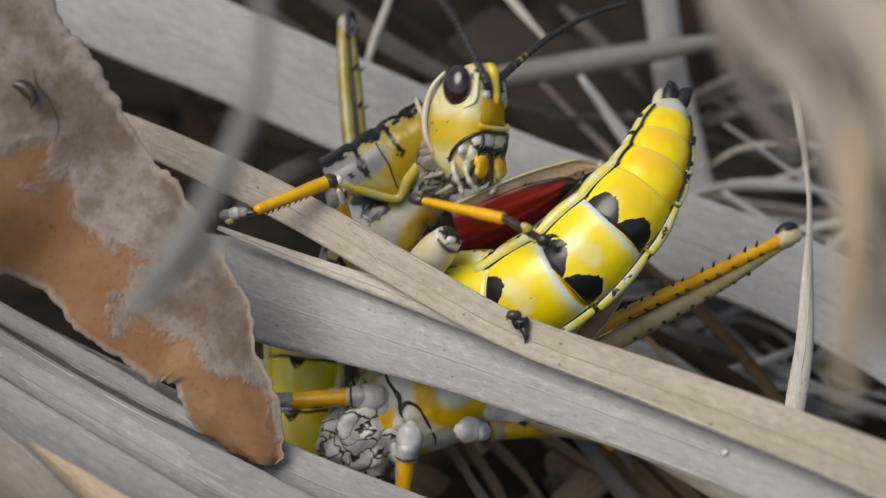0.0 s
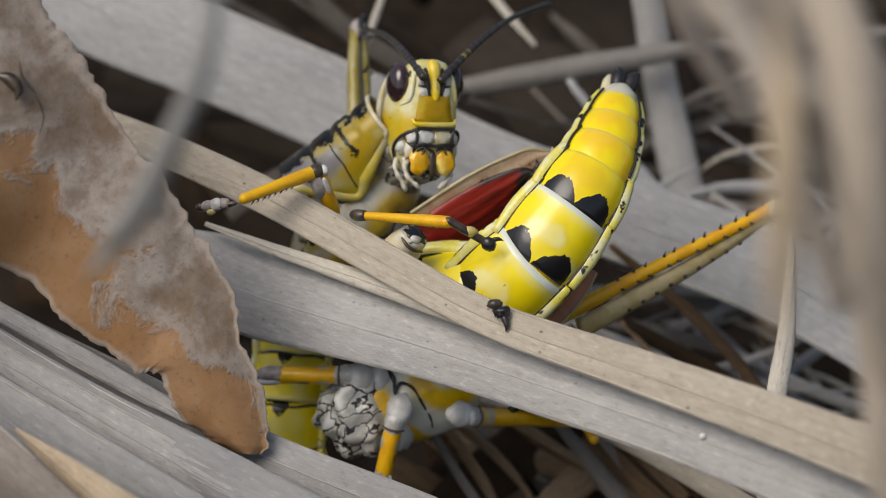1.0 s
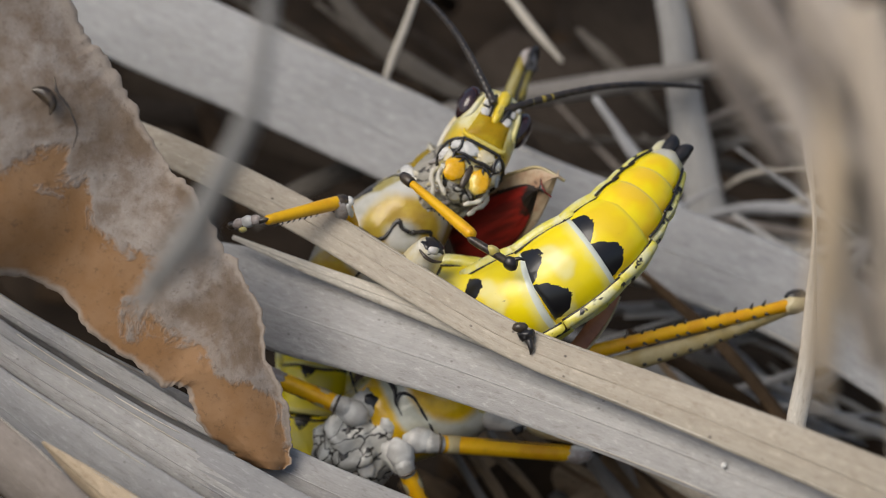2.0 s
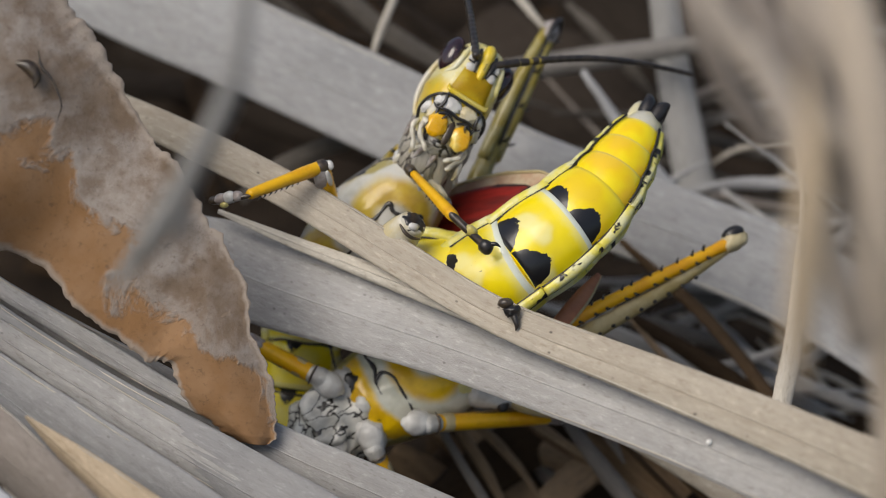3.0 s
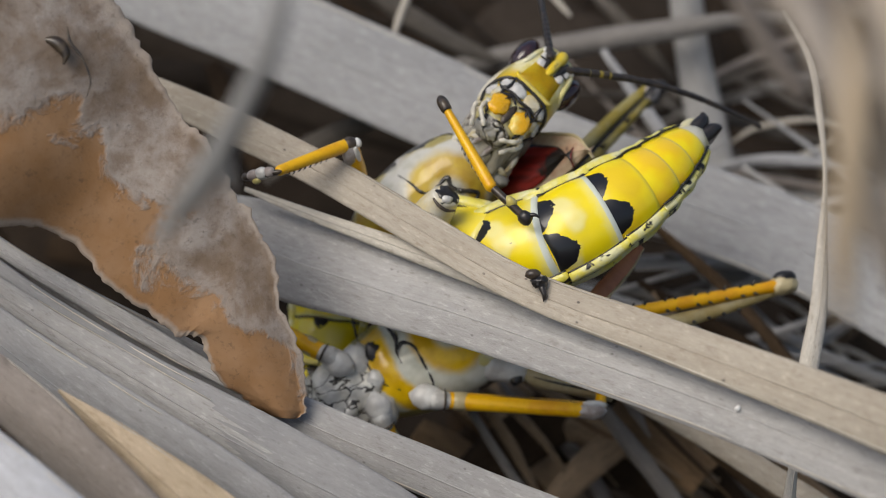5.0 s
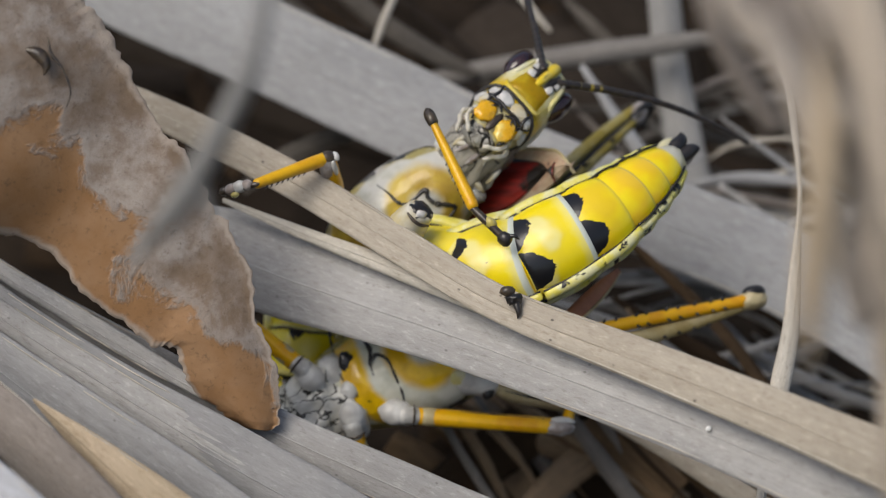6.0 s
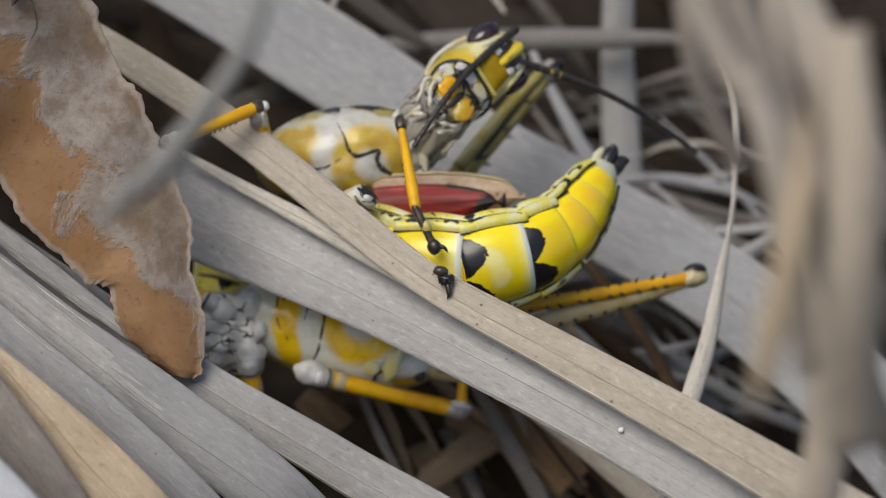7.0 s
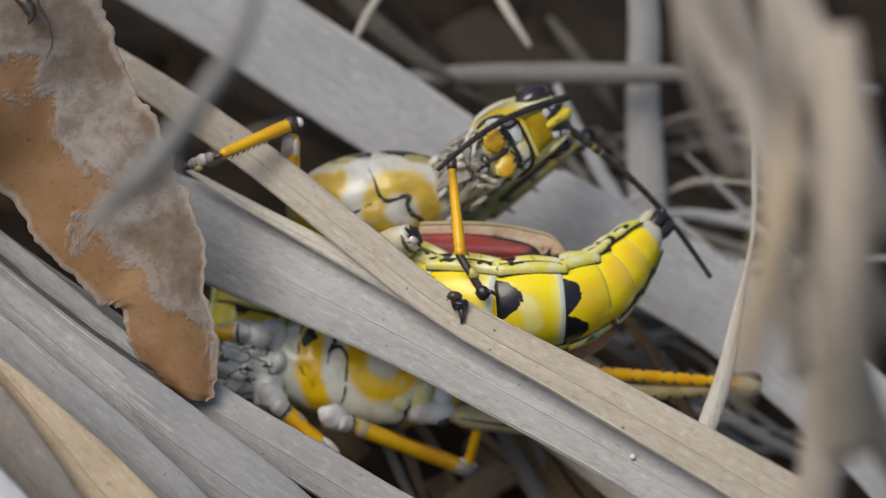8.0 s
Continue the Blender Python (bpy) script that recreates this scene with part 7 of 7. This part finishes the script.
REAR0 = [(0, 2.6, -19.1, -3), (0.2, 3.7, -18.8, -3), (0.5, -3.4, -14.5, 0), (1, 3.3, -18.2, -3), (1.2, 0.1, -18.2, -3), (2.5, -3.7, -19.7, -3), (3, -2.2, -19.8, -3), (3.5, -4.8, -20.4, -3), (4, -3, -19.8, -3), (4.5, -3.7, -19.9, -3), (6, -4.7, -20.2, -3), (6.2, -3.7, -20.3, -3), (6.5, -0.9, -20, -3), (6.8, -5.7, -21.7, -3), (7, -5.3, -20.2, -3), (7.2, -10.5, -12.1, 2), (7.5, -1.4, -20.5, -3), (8, -4.1, -22.1, -3)]
REAR1 = [(0, 16.6, -19.8, -4), (0.2, 11.8, -23.9, -3), (0.5, 9.7, -20.3, 0), (1, 17, -19.5, -4), (1.2, 12.9, -21, -4), (2.5, 15.6, -20, -4), (2.7, 14.5, -20, -4), (3, 13.8, -19.4, -4), (3.5, 14.3, -22.4, -4), (4, 16.4, -19.3, -4), (4.2, 14.7, -20.5, -4), (4.5, 15.1, -21.4, -4), (6, 15.2, -21.5, -4), (6.2, 16.1, -19.6, -4), (6.5, 18.3, -20.8, -4), (6.8, 7.8, -23.7, -4), (7, 12.4, -22.6, -4), (7.2, 3.4, -24.8, 0), (7.5, 9.4, -25.6, -4), (8, 11.8, -26.3, -4)]
SHIN1 = [(0, 18.7, -22.1, -8), (0.2, 12.7, -21.1, -8), (0.5, 11.9, -17.4, -8), (1, 18.4, -22.2, -8), (1.2, 14.4, -18.1, -8), (2.5, 16.1, -14.7, -8), (3, 14.6, -15.5, -8), (3.5, 16.1, -16.3, -8), (4, 16.7, -14.3, -8), (4.5, 15.4, -15.7, -8), (6, 15.3, -16.7, -8), (6.2, 15.5, -15.1, -8), (6.5, 18.2, -16, -8), (6.8, 10.6, -17.7, -8), (7, 11.7, -15.3, -8), (7.2, 3.1, -21.3, -8), (7.5, 7.4, -20.3, -8), (8, 12.4, -19.8, -8)]
REAR1 = reach(REAR0, REAR1, 18.8, True)
for n, a, b, length in (("fore", FORE0, FORE1, 9.5), ("mid", MID0, MID1, 8.2), ("rear", REAR0, REAR1, 18.6)):
    hip = leg_piece(n + "_hip", lower, LOWER_AT, a, b, 2.0, 1.45, 1.1, CLAY, "grey-white leg hip")
    part("hip_lobe", ball_bm((1.5, 1.2, 2.0), (0.2, 0.0, -0.8), 0.18, 3, 3), WHITE, hip, "whitish lobe of the hip")
    part("hip_seam", tube_bm([(-1.3, 0.6, 1.1, 0.05), (-0.6, 1.3, 1.2, 0.13), (0.5, 1.35, 1.2, 0.15), (1.3, 0.7, 1.1, 0.05)], 6, 14), HORN, hip, "dark seam of the hip")
    thigh = leg_piece(n + "_thigh", lower, LOWER_AT, a, b, length, 1.2, 1.12, ORANGE, "orange thigh")
    part("thigh_root", tube_bm([(0, 0, 1.9, 1.0), (0, 0, 2.3, 1.22), (0, 0, 3.2, 1.27), (0, 0, 3.9, 1.2)], 14, 12, 0.87), BUFF, thigh, "cream root of the thigh")
    part("thigh_ring", tube_bm([(0, 0, 3.86, 1.17), (0, 0, 3.93, 1.23), (0, 0, 4.0, 1.17)], 14, 6, 0.87), HORN, thigh, "thin dark ring at the root of the thigh")
    part("thigh_line", tube_bm([(0.85, 0.55, 4.5, 0.03), (0.9, 0.68, length * 0.5, 0.08), (0.8, 0.6, length - 2.4, 0.04)], 5, 16), HORN, thigh, "fine dark ridge of the thigh")
    part("knee", ball_bm((1.0, 1.15, 2.0), (-0.1, 0.2, length - 0.8), 0.15, 5), KNEE, thigh, "grey-brown knee")
    part("knee_lobe", ball_bm((0.45, 0.6, 1.5), (0.75, 0.5, length - 0.3), 0.2, 6, 2), WHITE, thigh, "white knee lobe")
leg_piece("rear_shin", lower, LOWER_AT, REAR1, SHIN1, 6.5, 0.75, 0.7, ORANGE, "orange shin bent up behind the blade", 0)

LHIP0 = [(0, 4.6, -16.7, -8), (0.5, 6.8, -15.4, -8), (1, 5.6, -15.4, -8), (2.5, 3.1, -16, -8), (3, 3.5, -16.1, -8), (3.5, 2.7, -16.3, -8), (4, 3.5, -16.1, -8), (4.5, 2.5, -16, -8), (6, 1.8, -15.9, -8), (6.2, 2.4, -16, -8), (6.5, 4.8, -16.1, -8), (7, 3.2, -17.8, -8), (7.2, 4.4, -17, -8), (7.5, 4.2, -17.1, -8), (8, 4.5, -19.5, -8)]
LHIP1 = [(0, 10.4, -18.4, -8), (0.5, 11.9, -17.4, -8), (1, 11.4, -17.2, -8), (2.5, 8.3, -17.3, -8), (3, 8.8, -17.4, -8), (3.5, 8.6, -17.4, -8), (4, 9.1, -17.4, -8), (4.5, 8.4, -17.7, -8), (6, 7.8, -17.5, -8), (6.2, 8.3, -17.2, -8), (6.5, 10.3, -17.1, -8), (7, 10, -17.9, -8), (7.2, 9.9, -17.4, -8), (7.5, 9.7, -17.6, -8), (8, 11, -19.9, -8)]
lhip = leg_piece("hind_hip", lower, LOWER_AT, LHIP0, LHIP1, 4.4, 2.4, 1.7, WHITE, "grey-white hind hip with a black mark")
part("hip_mark", ball_bm((0.9, 0.35, 0.7), (-0.9, 1.35, 3.6), 0.4, 4, 2), BLACK, lhip, "black mark on the hip")
part("hind_femur", tube_bm([(0, 0, 4.2, 1.0), (0, 0, 6, 1.7), (0.2, 0, 10, 1.6), (0.4, 0, 15, 1.2)], 12, 20, 0.8), BUFF, lhip, "buff hind thigh going behind the blade")
part("femur_line", tube_bm([(-0.2, 1.55, 5.5, 0.08), (-0.1, 1.72, 8, 0.14), (0.1, 1.6, 12, 0.1)], 6, 12), BLACK, lhip)

# the long spined hind leg beyond the blade
HIND0 = [(0, 10.2, -10.6, 0), (0.2, 9.5, -9.6, 0), (0.5, 9.2, -9.9, 0), (1, 8.8, -9.8, 0), (1.2, 8.4, -9.6, 0), (2.5, 11.2, -10.2, 0), (3, 9.8, -10.3, 0), (3.5, 11.2, -10.5, 0), (4, 11.1, -9.8, 0), (4.5, 12.4, -11.2, 0), (6, 12.9, -11.1, 0), (6.2, 12.5, -9.7, 0), (6.5, 12.8, -10.8, 0), (7, 10.7, -11.2, 0), (7.2, 21.3, -13.3, 0), (7.5, 10.8, -10.4, 0), (8, 18.3, -12.8, 0)]
HIND1 = [(0, 38.8, 2.1, -8), (0.2, 39, 10.1, -8), (0.5, 39.8, 9.1, -8), (0.8, 39.4, 1.1, -8), (1, 39.8, 5, -8), (1.2, 39.3, -2.8, -8), (2.5, 38.6, -2.8, -8), (2.7, 37.1, -0.3, -8), (3, 33.4, 1.3, -8), (3.5, 37.8, -4.5, -8), (4, 37.4, 0.7, -8), (4.2, 36.9, -5.1, -8), (4.5, 36.8, -6.9, -8), (6, 36, -6.5, -8), (6.2, 37.6, -0.6, -8), (6.5, 38.9, -5.6, -8), (6.8, 38.4, -9.3, -8), (7, 37.9, -3, -8), (7.2, 39.6, -15.4, -8), (7.5, 41.1, -4.6, -8), (7.8, 43.3, -9, -8), (8, 43.3, -11.3, -8)]
HIND0 = pull(HIND0, HIND1, 34.5)
hind = leg_piece("hind_tibia", lower, LOWER_AT, HIND0, HIND1, 34.5, 0.85, 0.72, ORANGE, "long orange hind shin with black-tipped spines", 0, (0, 1, 0.3))
for k in range(10):
    z = 13.0 + 1.95 * k + 0.35 * math.sin(k * 2.7)
    for s, x in ((1, -0.1), (-0.15, -0.75)):
        part("spine", tube_bm([(x * 0.8, s * 0.6, z, 0.2), (x * 1.1, s * 0.95, z + 0.12, 0.17), (x * 1.25, s * 1.4, z + 0.4, 0.03)], 6, 6), BLACK, hind)
part("knee", ball_bm((1.15, 1.2, 1.8), (0, 0, 34.4), 0.2, 9), BUFF, hind, "buff knee")
part("knee_cap", ball_bm((0.9, 0.8, 1.5), (0.2, 0.8, 34.6), 0.15, 10, 2), BLACK, hind, "black knee cap")
thigh = part("hind_femur", tube_bm([(0.1, -2.4, 7, 1.3), (0.1, -2.2, 15, 1.2), (0, -1.6, 25, 0.9), (0, -0.6, 33.5, 0.6)], 12, 24, 0.6), CLOUDY, hind, "buff hind thigh with two rows of black dots")
for k in range(9):
    part("dot", ball_bm((0.26, 0.22, 0.3), (-0.72, -2.75 + 0.13 * k, 13.0 + 1.9 * k), 0.2, k, 1), BLACK, hind)

# third animal: only its belly shows behind the second one's foreleg
BACK_AT = (-17.7, -13.4, -15)
third = thing("grasshopper", BACK_AT, "grasshopper belly with yellow plates behind another's foreleg", "grasshopper", "grasshoppers in the grass")
third_spine = [Vector(p) for p in ((-16, -7, -14), (-16.6, -11.3, -13.5), (-17.3, -16.6, -13), (-17.6, -22, -13.5), (-17, -27.4, -14.5))]
for i in range(4):
    a, b = third_spine[i], third_spine[i + 1]
    ring = part("abdomen_ring", ring_bm(4.3, 4.2, (b - a).length, 0.05), TICKED, third, "yellow belly plate with small black marks")
    seam = [(math.sin(q) * 4.25, math.cos(q) * 3.7, 0.1 * math.sin(q * 5), 0.16) for q in (-1.2, -0.8, -0.4, 0.0, 0.4, 0.8, 1.2)]
    part("plate_seam", tube_bm(seam, 6, 30), HORN, ring, "dark seam between belly plates")
    ring.matrix_basis = facing(a - Vector(BACK_AT), b - a, (-0.25, 0, 1))
    for side in (-1, 1):
        part("side_plate", tube_bm([(side * 4.3, 1.0, 0, 0.5), (side * 4.5, 1.0, 2.5, 0.7), (side * 4.3, 1.0, 5, 0.5)], 8, 10), RIM, ring, "pale yellow side plate")


def motions():
    for ob, rows in MOVES:
        walk(ob, [(t, m) for t, m in rows])


motions()
